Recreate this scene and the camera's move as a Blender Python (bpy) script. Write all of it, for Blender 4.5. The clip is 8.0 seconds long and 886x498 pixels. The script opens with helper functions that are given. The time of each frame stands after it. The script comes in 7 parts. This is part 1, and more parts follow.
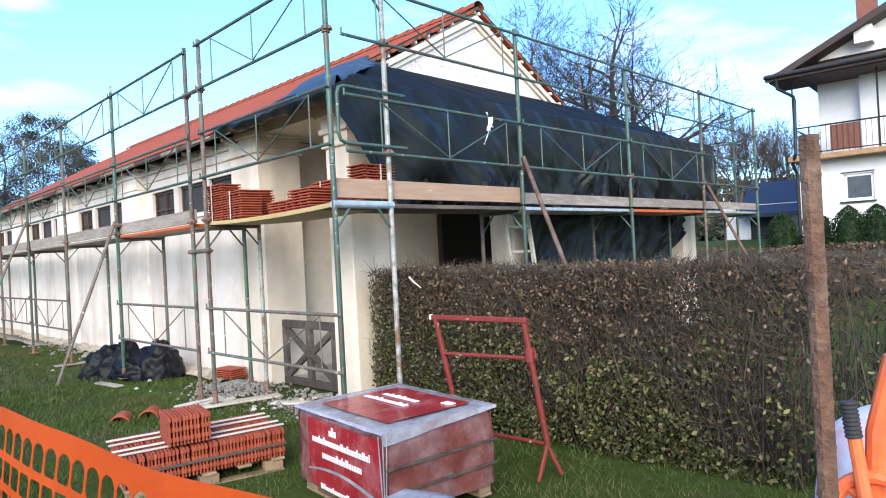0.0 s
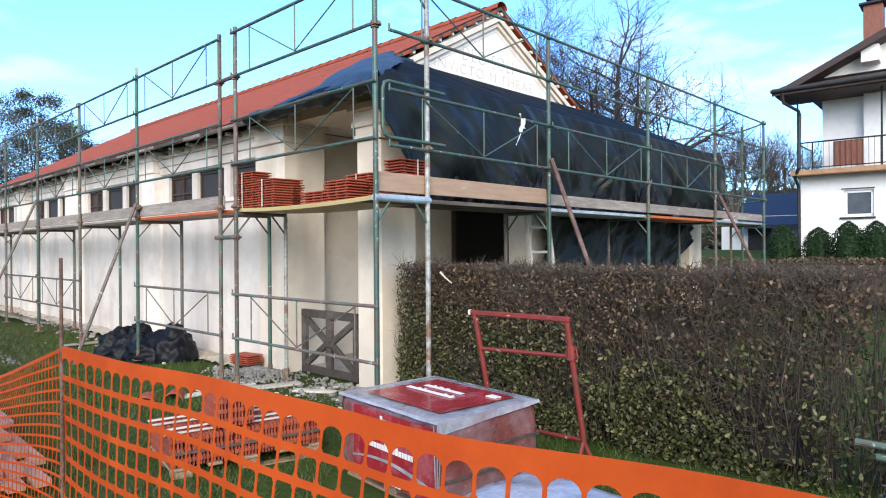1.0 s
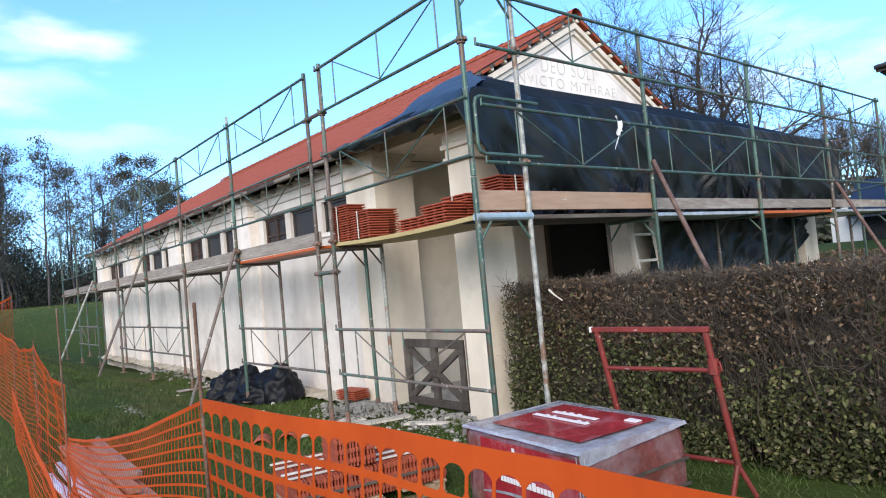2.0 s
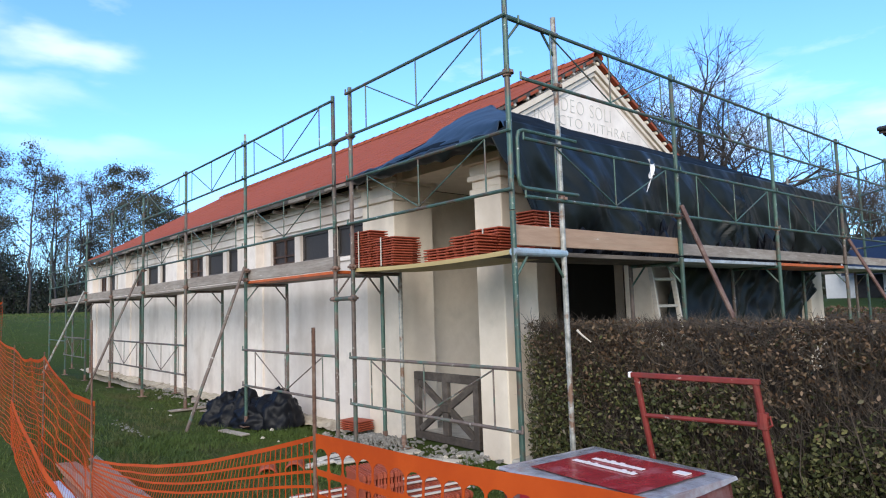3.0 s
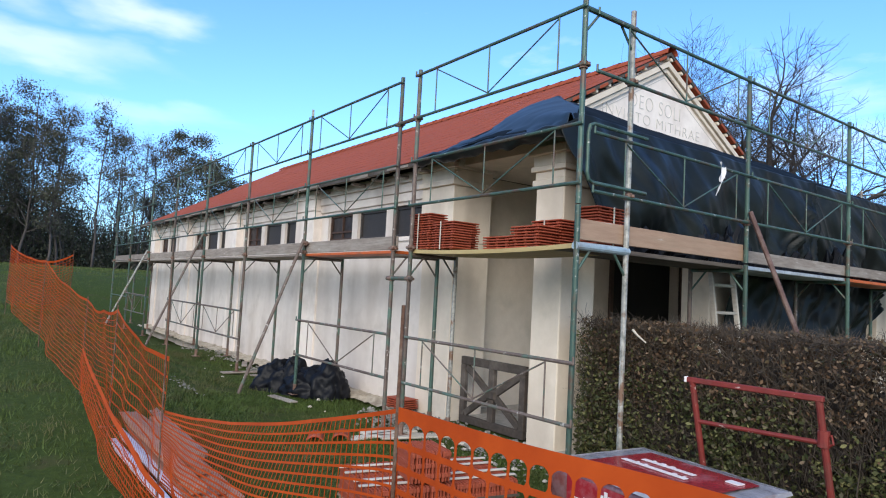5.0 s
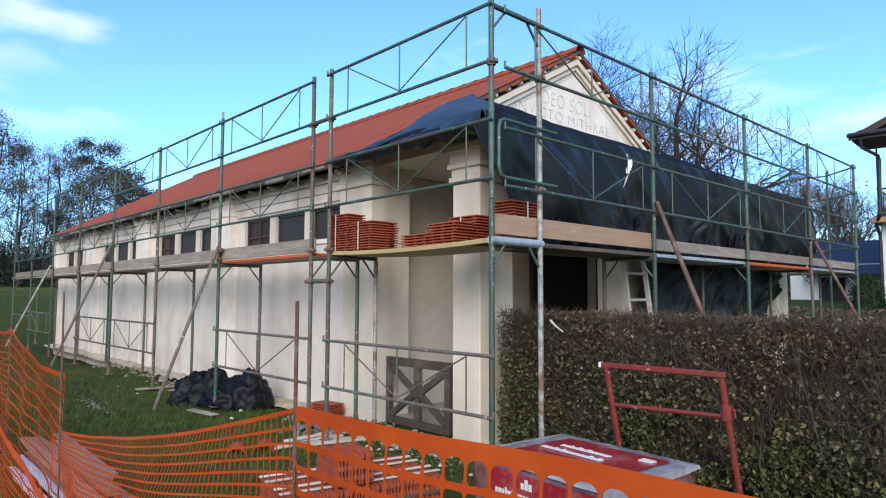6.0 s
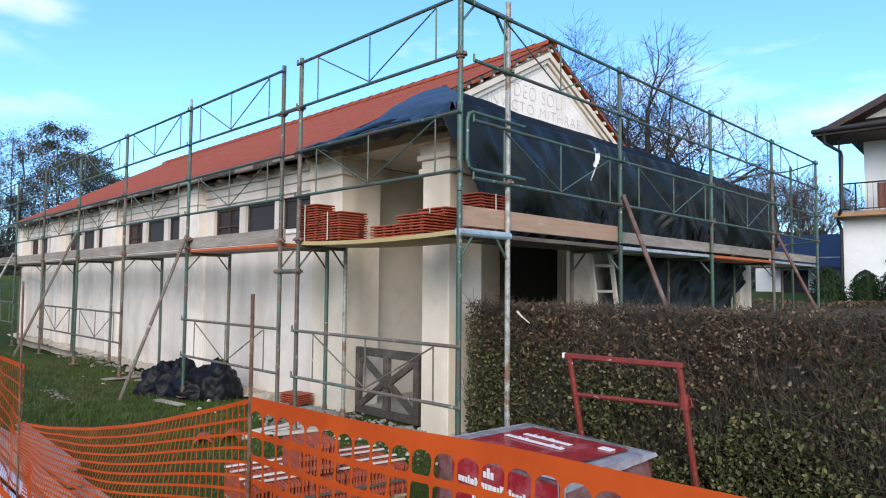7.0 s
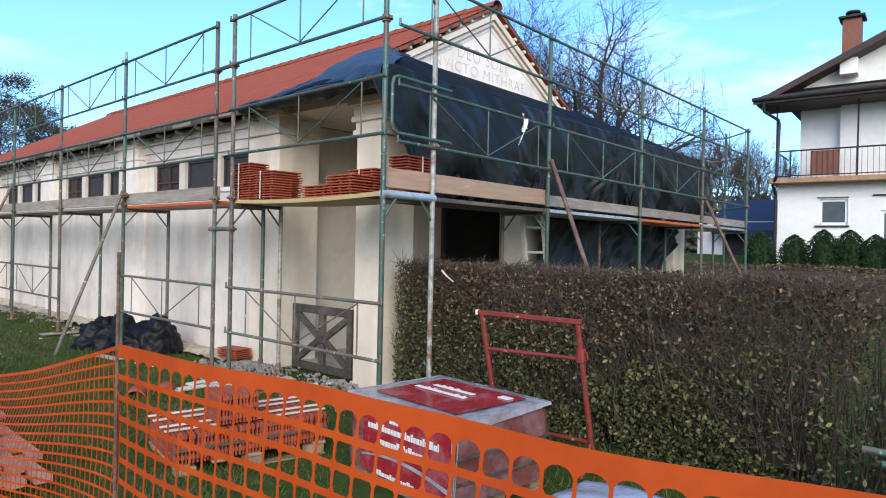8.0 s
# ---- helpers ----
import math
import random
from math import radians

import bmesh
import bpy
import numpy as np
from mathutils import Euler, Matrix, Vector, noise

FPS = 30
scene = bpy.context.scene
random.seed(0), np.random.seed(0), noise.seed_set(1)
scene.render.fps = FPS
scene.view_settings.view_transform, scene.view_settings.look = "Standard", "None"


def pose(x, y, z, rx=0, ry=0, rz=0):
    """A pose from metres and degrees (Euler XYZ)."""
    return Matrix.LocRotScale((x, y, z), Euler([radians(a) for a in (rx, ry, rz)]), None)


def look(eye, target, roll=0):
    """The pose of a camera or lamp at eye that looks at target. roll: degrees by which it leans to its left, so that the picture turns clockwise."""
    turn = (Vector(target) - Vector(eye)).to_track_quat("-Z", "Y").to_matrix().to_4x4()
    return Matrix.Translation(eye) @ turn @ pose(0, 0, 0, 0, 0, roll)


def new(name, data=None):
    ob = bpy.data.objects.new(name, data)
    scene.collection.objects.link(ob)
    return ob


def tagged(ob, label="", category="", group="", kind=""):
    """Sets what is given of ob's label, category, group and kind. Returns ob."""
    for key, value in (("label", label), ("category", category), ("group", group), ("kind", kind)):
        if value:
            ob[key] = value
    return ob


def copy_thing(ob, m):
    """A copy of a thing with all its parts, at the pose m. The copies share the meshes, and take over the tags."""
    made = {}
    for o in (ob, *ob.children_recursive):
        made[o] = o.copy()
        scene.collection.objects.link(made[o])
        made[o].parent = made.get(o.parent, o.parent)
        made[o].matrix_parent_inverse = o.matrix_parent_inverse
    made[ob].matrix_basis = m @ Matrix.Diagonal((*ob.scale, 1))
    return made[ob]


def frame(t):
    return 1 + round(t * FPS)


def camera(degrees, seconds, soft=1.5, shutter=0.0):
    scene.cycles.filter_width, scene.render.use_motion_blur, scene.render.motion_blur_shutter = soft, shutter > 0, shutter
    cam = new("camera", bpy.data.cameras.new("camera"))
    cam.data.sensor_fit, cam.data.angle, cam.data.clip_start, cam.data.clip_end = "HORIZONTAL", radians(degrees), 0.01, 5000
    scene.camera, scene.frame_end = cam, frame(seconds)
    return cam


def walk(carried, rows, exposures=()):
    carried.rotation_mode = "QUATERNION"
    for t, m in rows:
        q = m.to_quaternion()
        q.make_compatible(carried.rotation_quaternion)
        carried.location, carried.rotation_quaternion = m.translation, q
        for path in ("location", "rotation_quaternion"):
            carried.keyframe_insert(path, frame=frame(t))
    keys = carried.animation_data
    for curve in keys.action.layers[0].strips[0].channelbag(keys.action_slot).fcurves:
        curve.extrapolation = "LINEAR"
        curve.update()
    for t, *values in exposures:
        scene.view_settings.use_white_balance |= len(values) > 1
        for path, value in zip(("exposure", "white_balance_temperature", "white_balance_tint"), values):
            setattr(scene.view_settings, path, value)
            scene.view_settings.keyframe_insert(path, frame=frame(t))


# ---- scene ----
cam = camera(68.7, 8.0, 1.1)
PATH = [
    (0, (0.007, 0.043, 1.611), (-1.404, 1.46, 1.622), -3.0),
    (0.5, (-0.11, -0.172, 1.621), (-1.49, 1.273, 1.701), -4.6),
    (1, (-0.227, -0.333, 1.619), (-1.613, 1.109, 1.619), -0.4),
    (1.5, (-0.401, -0.304, 1.61), (-1.959, 0.95, 1.589), -4.8),
    (1.7, (-0.465, -0.288, 1.604), (-2.032, 0.955, 1.638), -6.3),
    (2.8, (-0.864, -0.512, 1.639), (-2.354, 0.811, 1.809), -2.0),
    (3, (-0.923, -0.551, 1.642), (-2.436, 0.744, 1.82), -1.8),
    (3.5, (-0.959, -0.632, 1.627), (-2.633, 0.447, 1.811), -0.4),
    (4, (-1.0, -0.666, 1.655), (-2.709, 0.368, 1.758), 0.4),
    (4.2, (-0.997, -0.66, 1.644), (-2.707, 0.374, 1.733), 1.2),
    (5.3, (-0.941, -0.667, 1.636), (-2.503, 0.573, 1.788), 2.1),
    (5.5, (-0.925, -0.621, 1.619), (-2.46, 0.652, 1.763), 0.7),
    (6, (-0.927, -0.587, 1.616), (-2.39, 0.769, 1.759), 0.2),
    (6.5, (-0.927, -0.585, 1.615), (-2.355, 0.809, 1.749), 0.8),
    (7, (-0.859, -0.577, 1.626), (-2.269, 0.838, 1.739), 0.5),
    (7.5, (-0.655, -0.524, 1.62), (-1.977, 0.977, 1.648), 2.8),
    (8, (-0.469, -0.509, 1.64), (-1.792, 0.991, 1.628), 1.2),
]
GLOW = [(t, stops, 6200, 10) for t, stops in ((0.0, 1.10), (0.5, 1.0), (1.0, 0.88), (1.5, 0.8), (3.0, 0.45), (4.0, 0.4), (5.5, 0.32), (6.5, 0.42), (7.5, 0.5), (8.0, 0.55))]
walk(cam, [(t, look(eye, target, roll)) for t, eye, target, roll in PATH], GLOW)

# ---- world and sun ----
SUN_ELEVATION, SUN_AZIMUTH = 25.0, 139.0  # azimuth: degrees from +y towards +x
world = bpy.data.worlds.new("sky")
scene.world = world
world.use_nodes = True
wn, wl = world.node_tree.nodes, world.node_tree.links
wn.clear()
w_out = wn.new("ShaderNodeOutputWorld")
w_bg = wn.new("ShaderNodeBackground")
w_sky = wn.new("ShaderNodeTexSky")
w_sky.sky_type, w_sky.sun_disc = "NISHITA", False
w_sky.sun_elevation, w_sky.sun_rotation = radians(SUN_ELEVATION), radians(SUN_AZIMUTH)
w_sky.air_density, w_sky.dust_density, w_sky.ozone_density = 1.0, 0.6, 1.5
w_bg.inputs["Strength"].default_value = 0.15
w_tc = wn.new("ShaderNodeTexCoord")
w_map = wn.new("ShaderNodeMapping")
w_map.inputs["Scale"].default_value = (1.0, 1.0, 3.2)
w_map.inputs["Location"].default_value = (0.35, 0.1, 0.0)
w_noise = wn.new("ShaderNodeTexNoise")
w_noise.inputs["Scale"].default_value, w_noise.inputs["Detail"].default_value = 2.3, 7
w_noise.inputs["Roughness"].default_value = 0.55
w_ramp = wn.new("ShaderNodeValToRGB")
w_ramp.color_ramp.elements[0].position, w_ramp.color_ramp.elements[1].position = 0.56, 0.80
w_mix = wn.new("ShaderNodeMix")
w_mix.data_type = "RGBA"
w_mix.inputs[7].default_value = (6.6, 6.9, 7.0, 1)
wl.new(w_tc.outputs["Generated"], w_map.inputs["Vector"])
wl.new(w_map.outputs["Vector"], w_noise.inputs["Vector"])
wl.new(w_noise.outputs["Fac"], w_ramp.inputs["Fac"])
# thin veil of cloud round the sun, which softens its light
w_dot = wn.new("ShaderNodeVectorMath")
w_dot.operation = "DOT_PRODUCT"
_a, _e = radians(SUN_AZIMUTH), radians(SUN_ELEVATION)
w_dot.inputs[1].default_value = (math.sin(_a) * math.cos(_e), math.cos(_a) * math.cos(_e), math.sin(_e))
wl.new(w_tc.outputs["Generated"], w_dot.inputs[0])
w_veil = wn.new("ShaderNodeMapRange")
w_veil.interpolation_type = "SMOOTHSTEP"
w_veil.inputs["From Min"].default_value, w_veil.inputs["From Max"].default_value = 0.15, 0.95
w_veil.inputs["To Max"].default_value = 0.9
wl.new(w_dot.outputs["Value"], w_veil.inputs["Value"])
w_max = wn.new("ShaderNodeMath")
w_max.operation = "MAXIMUM"
wl.new(w_ramp.outputs["Color"], w_max.inputs[0])
wl.new(w_veil.outputs["Result"], w_max.inputs[1])
# a few loose white clouds over the far wood
w_wob = wn.new("ShaderNodeVectorMath")
w_wob.operation = "MULTIPLY_ADD"
w_wob.inputs[1].default_value = (0.16, 0.16, 0.07)
w_off = wn.new("ShaderNodeVectorMath")
w_off.operation = "MULTIPLY_ADD"
w_off.inputs[1].default_value, w_off.inputs[2].default_value = (1, 1, 1), (-0.08, -0.08, -0.035)
w_n2 = wn.new("ShaderNodeTexNoise")
w_n2.inputs["Scale"].default_value, w_n2.inputs["Detail"].default_value = 9.0, 6
wl.new(w_map.outputs["Vector"], w_n2.inputs["Vector"])
wl.new(w_n2.outputs["Color"], w_wob.inputs[0])
wl.new(w_tc.outputs["Generated"], w_wob.inputs[2])
wl.new(w_wob.outputs["Vector"], w_off.inputs[0])
w_cover = w_max.outputs["Value"]
for cx, cy, cz, rw, rh, dense in ((-0.934, -0.02, 0.362, 0.12, 0.036, 0.55), (-0.927, 0.165, 0.346, 0.07, 0.024, 0.6), (-0.955, 0.03, 0.286, 0.14, 0.024, 0.5), (-0.955, 0.19, 0.225, 0.10, 0.016, 0.25)):
    w_sub = wn.new("ShaderNodeVectorMath")
    w_sub.operation = "MULTIPLY_ADD"
    w_sub.inputs[1].default_value = (1 / rw, 1 / rw, 1 / rh)
    w_sub.inputs[2].default_value = (-cx / rw, -cy / rw, -cz / rh)
    wl.new(w_off.outputs["Vector"], w_sub.inputs[0])
    w_len = wn.new("ShaderNodeVectorMath")
    w_len.operation = "LENGTH"
    wl.new(w_sub.outputs["Vector"], w_len.inputs[0])
    w_soft = wn.new("ShaderNodeMapRange")
    w_soft.interpolation_type = "SMOOTHSTEP"
    w_soft.inputs["From Min"].default_value, w_soft.inputs["From Max"].default_value = 1.5, 0.1
    w_soft.inputs["To Max"].default_value = dense
    wl.new(w_len.outputs["Value"], w_soft.inputs["Value"])
    w_m2 = wn.new("ShaderNodeMath")
    w_m2.operation = "MAXIMUM"
    wl.new(w_cover, w_m2.inputs[0])
    wl.new(w_soft.outputs["Result"], w_m2.inputs[1])
    w_cover = w_m2.outputs["Value"]
wl.new(w_cover, w_mix.inputs[0])
w_tint = wn.new("ShaderNodeMix")
w_tint.data_type, w_tint.blend_type = "RGBA", "MULTIPLY"
w_tint.inputs[0].default_value = 1.0
w_tint.inputs[7].default_value = (0.88, 1.27, 1.78, 1)
wl.new(w_sky.outputs["Color"], w_tint.inputs[6])
wl.new(w_tint.outputs[2], w_mix.inputs[6])
wl.new(w_mix.outputs[2], w_bg.inputs["Color"])
wl.new(w_bg.outputs["Background"], w_out.inputs["Surface"])

sun = new("sun", bpy.data.lights.new("sun", "SUN"))
sun.data.energy, sun.data.angle, sun.data.color = 2.0, radians(38), (1.0, 0.905, 0.785)
sun.matrix_world = look((math.sin(_a) * math.cos(_e) * 30, math.cos(_a) * math.cos(_e) * 30, math.sin(_e) * 30), (0, 0, 0))


# ---- materials ----
def mat(name, c1, c2, scale=8.0, rough=0.8, metal=0.0, bump=0.15, c3=None, big=0.8, spots=(0.5, 0.7), vary=0.12, spec=0.5, stretch=(1, 1, 1), coat=0.0, streak=None, splash=None):
    """Colour from fine grain c1..c2, with larger blotches of c3; each object shifts the pattern and its brightness a little."""
    m = bpy.data.materials.new(name)
    m.use_nodes = True
    n, l = m.node_tree.nodes, m.node_tree.links
    b = n["Principled BSDF"]
    tc, info, add = n.new("ShaderNodeTexCoord"), n.new("ShaderNodeObjectInfo"), n.new("ShaderNodeVectorMath")
    add.operation = "MULTIPLY_ADD"
    scale_v = n.new("ShaderNodeVectorMath")
    scale_v.operation = "SCALE"
    scale_v.inputs["Scale"].default_value = 37.0
    mp = n.new("ShaderNodeCombineXYZ")
    for i in range(3):
        l.new(info.outputs["Random"], mp.inputs[i])
    l.new(mp.outputs["Vector"], scale_v.inputs[0])
    l.new(tc.outputs["Object"], add.inputs[0])
    add.inputs[1].default_value = stretch
    l.new(scale_v.outputs["Vector"], add.inputs[2])
    fine = n.new("ShaderNodeTexNoise")
    fine.inputs["Scale"].default_value, fine.inputs["Detail"].default_value, fine.inputs["Roughness"].default_value = scale, 6, 0.65
    l.new(add.outputs["Vector"], fine.inputs["Vector"])
    ramp = n.new("ShaderNodeValToRGB")
    ramp.color_ramp.elements[0].color, ramp.color_ramp.elements[1].color = (*c1, 1), (*c2, 1)
    ramp.color_ramp.elements[0].position, ramp.color_ramp.elements[1].position = 0.32, 0.68
    l.new(fine.outputs["Fac"], ramp.inputs["Fac"])
    col = ramp.outputs["Color"]
    if c3:
        blot = n.new("ShaderNodeTexNoise")
        blot.inputs["Scale"].default_value, blot.inputs["Detail"].default_value, blot.inputs["Roughness"].default_value = big, 8, 0.7
        if streak:
            run = n.new("ShaderNodeVectorMath")
            run.operation = "MULTIPLY"
            run.inputs[1].default_value = streak
            blot.inputs["Detail"].default_value, blot.inputs["Roughness"].default_value = 2.5, 0.45
            l.new(add.outputs["Vector"], run.inputs[0])
            l.new(run.outputs["Vector"], blot.inputs["Vector"])
        else:
            l.new(add.outputs["Vector"], blot.inputs["Vector"])
        r2 = n.new("ShaderNodeValToRGB")
        r2.color_ramp.elements[0].position, r2.color_ramp.elements[1].position = spots
        l.new(blot.outputs["Fac"], r2.inputs["Fac"])
        mix = n.new("ShaderNodeMix")
        mix.data_type = "RGBA"
        l.new(r2.outputs["Color"], mix.inputs[0])
        l.new(col, mix.inputs[6])
        mix.inputs[7].default_value = (*c3, 1)
        col = mix.outputs[2]
    if splash:
        # small splashes of another colour: (colour, scale, threshold)
        sp = n.new("ShaderNodeTexNoise")
        sp.inputs["Scale"].default_value, sp.inputs["Detail"].default_value, sp.inputs["Roughness"].default_value = splash[1], 5, 0.6
        l.new(add.outputs["Vector"], sp.inputs["Vector"])
        r3 = n.new("ShaderNodeValToRGB")
        r3.color_ramp.elements[0].position, r3.color_ramp.elements[1].position = splash[2], splash[2] + (splash[3] if len(splash) > 3 else 0.05)
        l.new(sp.outputs["Fac"], r3.inputs["Fac"])
        mx = n.new("ShaderNodeMix")
        mx.data_type = "RGBA"
        l.new(r3.outputs["Color"], mx.inputs[0])
        l.new(col, mx.inputs[6])
        mx.inputs[7].default_value = (*splash[0], 1)
        col = mx.outputs[2]
    if vary:
        hsv, rng = n.new("ShaderNodeHueSaturation"), n.new("ShaderNodeMapRange")
        rng.inputs["To Min"].default_value, rng.inputs["To Max"].default_value = 1 - vary, 1 + vary
        l.new(info.outputs["Random"], rng.inputs["Value"])
        l.new(rng.outputs["Result"], hsv.inputs["Value"])
        l.new(col, hsv.inputs["Color"])
        col = hsv.outputs["Color"]
    l.new(col, b.inputs["Base Color"])
    rr = n.new("ShaderNodeMapRange")
    rr.inputs["To Min"].default_value, rr.inputs["To Max"].default_value = max(0.02, rough - 0.1), min(1, rough + 0.1)
    l.new(fine.outputs["Fac"], rr.inputs["Value"])
    l.new(rr.outputs["Result"], b.inputs["Roughness"])
    b.inputs["Metallic"].default_value = metal
    b.inputs["Specular IOR Level"].default_value = spec
    b.inputs["Coat Weight"].default_value = coat
    if bump:
        bp = n.new("ShaderNodeBump")
        bp.inputs["Strength"].default_value, bp.inputs["Distance"].default_value = bump, 0.02
        l.new(fine.outputs["Fac"], bp.inputs["Height"])
        l.new(bp.outputs["Normal"], b.inputs["Normal"])
    return m


M_GRASS_SOIL = mat("grass_soil", (0.030, 0.046, 0.010), (0.056, 0.080, 0.017), 14, 0.95, bump=0.6, c3=(0.075, 0.062, 0.032), big=0.9, spots=(0.56, 0.74), spec=0.1)
M_BLADE = mat("grass_blade", (0.046, 0.076, 0.015), (0.088, 0.128, 0.028), 3, 0.7, bump=0, c3=(0.115, 0.105, 0.048), big=0.9, spots=(0.47, 0.66), spec=0.3)
M_WHITE = mat("plaster_white", (0.775, 0.70, 0.645), (0.855, 0.78, 0.715), 5, 0.93, bump=0.15, c3=(0.56, 0.48, 0.42), big=1.5, spots=(0.44, 0.83), spec=0.2, streak=(1.3, 1.3, 0.22), splash=((0.60, 0.53, 0.47), 1.6, 0.52, 0.25))
M_CREAM = mat("plaster_cream", (0.73, 0.635, 0.52), (0.81, 0.71, 0.595), 6, 0.93, bump=0.15, c3=(0.44, 0.355, 0.28), big=1.1, spots=(0.52, 0.88), vary=0.03, spec=0.2, streak=(1.5, 1.5, 0.2), splash=((0.60, 0.53, 0.43), 1.8, 0.54, 0.25))
M_ROUGHCAST = mat("bare_render", (0.42, 0.36, 0.28), (0.62, 0.56, 0.46), 9, 0.95, bump=0.5, c3=(0.25, 0.2, 0.15), big=2.5, spots=(0.5, 0.7), spec=0.2)
M_TILE = mat("clay_tile", (0.305, 0.069, 0.034), (0.36, 0.087, 0.044), 12, 0.85, bump=0.15, c3=(0.27, 0.066, 0.036), big=1.5, spots=(0.5, 0.8), vary=0.025, spec=0.2)
M_TILE_NEW = mat("new_clay_tile", (0.285, 0.056, 0.026), (0.375, 0.084, 0.040), 15, 0.75, bump=0.15, c3=(0.33, 0.08, 0.05), big=3, vary=0.15, spec=0.35)
M_GREEN = mat("green_scaffold_paint", (0.046, 0.090, 0.072), (0.080, 0.142, 0.115), 9, 0.5, 0.2, 0.2, c3=(0.11, 0.075, 0.055), big=3.5, spots=(0.50, 0.62), vary=0.25, splash=((0.42, 0.43, 0.40), 16, 0.64))
M_RUST = mat("weathered_scaffold_tube", (0.10, 0.072, 0.06), (0.18, 0.14, 0.12), 14, 0.65, 0.25, 0.25, c3=(0.09, 0.15, 0.12), big=3.0, spots=(0.50, 0.60), vary=0.2, splash=((0.40, 0.37, 0.34), 18, 0.62))
M_SPLASH = mat("splashed_scaffold_tube", (0.17, 0.18, 0.165), (0.48, 0.47, 0.44), 18, 0.6, 0.2, 0.25, c3=(0.20, 0.12, 0.08), big=5.0, spots=(0.52, 0.6), vary=0.1)
M_BLUEPIPE = mat("pale_blue_tube", (0.34, 0.44, 0.50), (0.47, 0.57, 0.62), 10, 0.45, 0.3, 0.1, c3=(0.3, 0.3, 0.3), big=4, vary=0)
M_REDPOLE = mat("brown_prop_paint", (0.085, 0.042, 0.036), (0.145, 0.075, 0.062), 10, 0.6, 0.1, 0.2, c3=(0.25, 0.18, 0.15), big=4, vary=0.1)
M_COUPLER = mat("rusty_coupler", (0.16, 0.07, 0.045), (0.30, 0.22, 0.18), 25, 0.7, 0.4, 0.3, vary=0.2)
M_PLANK_Y = mat("yellow_ply", (0.40, 0.30, 0.13), (0.52, 0.40, 0.19), 6, 0.7, bump=0.1, c3=(0.33, 0.24, 0.12), big=2, stretch=(0.3, 3, 3))
M_PLANK_T = mat("new_board", (0.33, 0.205, 0.135), (0.43, 0.285, 0.195), 7, 0.75, bump=0.15, c3=(0.35, 0.25, 0.17), big=1.5, stretch=(4, 0.4, 4), splash=((0.58, 0.52, 0.46), 6, 0.68))
M_PLANK_G = mat("grey_board", (0.19, 0.155, 0.13), (0.30, 0.255, 0.22), 9, 0.85, bump=0.3, c3=(0.37, 0.33, 0.29), big=2.0, stretch=(0.5, 0.5, 4), vary=0.15, splash=((0.52, 0.48, 0.44), 9, 0.66))
# front deck boards: the dark of their shaded underside, put into the whole colour
M_PLANK_D = mat("dark_board", (0.060, 0.046, 0.036), (0.115, 0.090, 0.072), 9, 0.9, bump=0.3, c3=(0.16, 0.13, 0.10), big=2.0, stretch=(4, 0.5, 4), vary=0.1)
M_ORANGE_STEEL = mat("orange_deck_steel", (0.55, 0.10, 0.02), (0.68, 0.16, 0.04), 10, 0.5, 0.1, 0.1, c3=(0.3, 0.12, 0.06), big=4)
M_GALV = mat("galvanised_deck", (0.45, 0.47, 0.49), (0.62, 0.64, 0.66), 9, 0.45, 0.6, 0.1, c3=(0.35, 0.34, 0.33), big=3)
M_WOOD_DARK = mat("dark_gate_wood", (0.042, 0.033, 0.027), (0.088, 0.070, 0.058), 14, 0.8, bump=0.4, c3=(0.14, 0.118, 0.10), big=3, stretch=(1, 1, 1))
M_WOOD_FRAME = mat("brown_window_wood", (0.045, 0.024, 0.017), (0.095, 0.052, 0.036), 12, 0.7, bump=0.2)
M_WOOD_PALLET = mat("pallet_wood", (0.26, 0.17, 0.10), (0.40, 0.28, 0.18), 12, 0.85, bump=0.3, c3=(0.20, 0.14, 0.10), big=2)
M_PLANK_O = mat("orange_brown_plank", (0.36, 0.175, 0.110), (0.49, 0.255, 0.170), 8, 0.8, bump=0.2, c3=(0.32, 0.215, 0.16), big=1.2, stretch=(0.3, 4, 4), vary=0.2)
# near-black colour that stands for the unlit inside of the porch doorway
M_DOOR_SHADE = mat("painted_interior_shade", (0.012, 0.011, 0.010), (0.022, 0.02, 0.018), 4, 0.9, bump=0)
M_SCREEN = mat("grey_window_screen", (0.030, 0.026, 0.026), (0.055, 0.048, 0.046), 30, 0.6, bump=0.1, vary=0.25)
M_TARP = mat("dark_tarpaulin", (0.0078, 0.0100, 0.0100), (0.0130, 0.0165, 0.0165), 3, 0.40, bump=0.12, c3=(0.023, 0.028, 0.028), big=1.0, vary=0, spec=0.20)
M_TARP_BLUE = mat("blue_tarpaulin", (0.013, 0.026, 0.045), (0.018, 0.034, 0.056), 4, 0.5, bump=0.15, c3=(0.014, 0.027, 0.044), big=1.0, vary=0, spec=0.35)
# same sheet as blue_tarpaulin, in a darker tone for the lean-to slope
M_TARP_NAVY = mat("navy_tarpaulin", (0.0060, 0.0092, 0.0135), (0.0090, 0.0128, 0.0180), 4, 0.75, bump=0.15, c3=(0.008, 0.011, 0.014), big=1.0, vary=0, spec=0.06)
M_BAG = mat("black_sheeting", (0.005, 0.006, 0.009), (0.009, 0.010, 0.014), 6, 0.42, bump=0.2, vary=0.1, spec=0.16)
M_NET = mat("orange_net", (0.37, 0.050, 0.006), (0.46, 0.072, 0.009), 6, 0.6, bump=0, c3=(0.31, 0.042, 0.007), big=2, vary=0, spec=0.15)
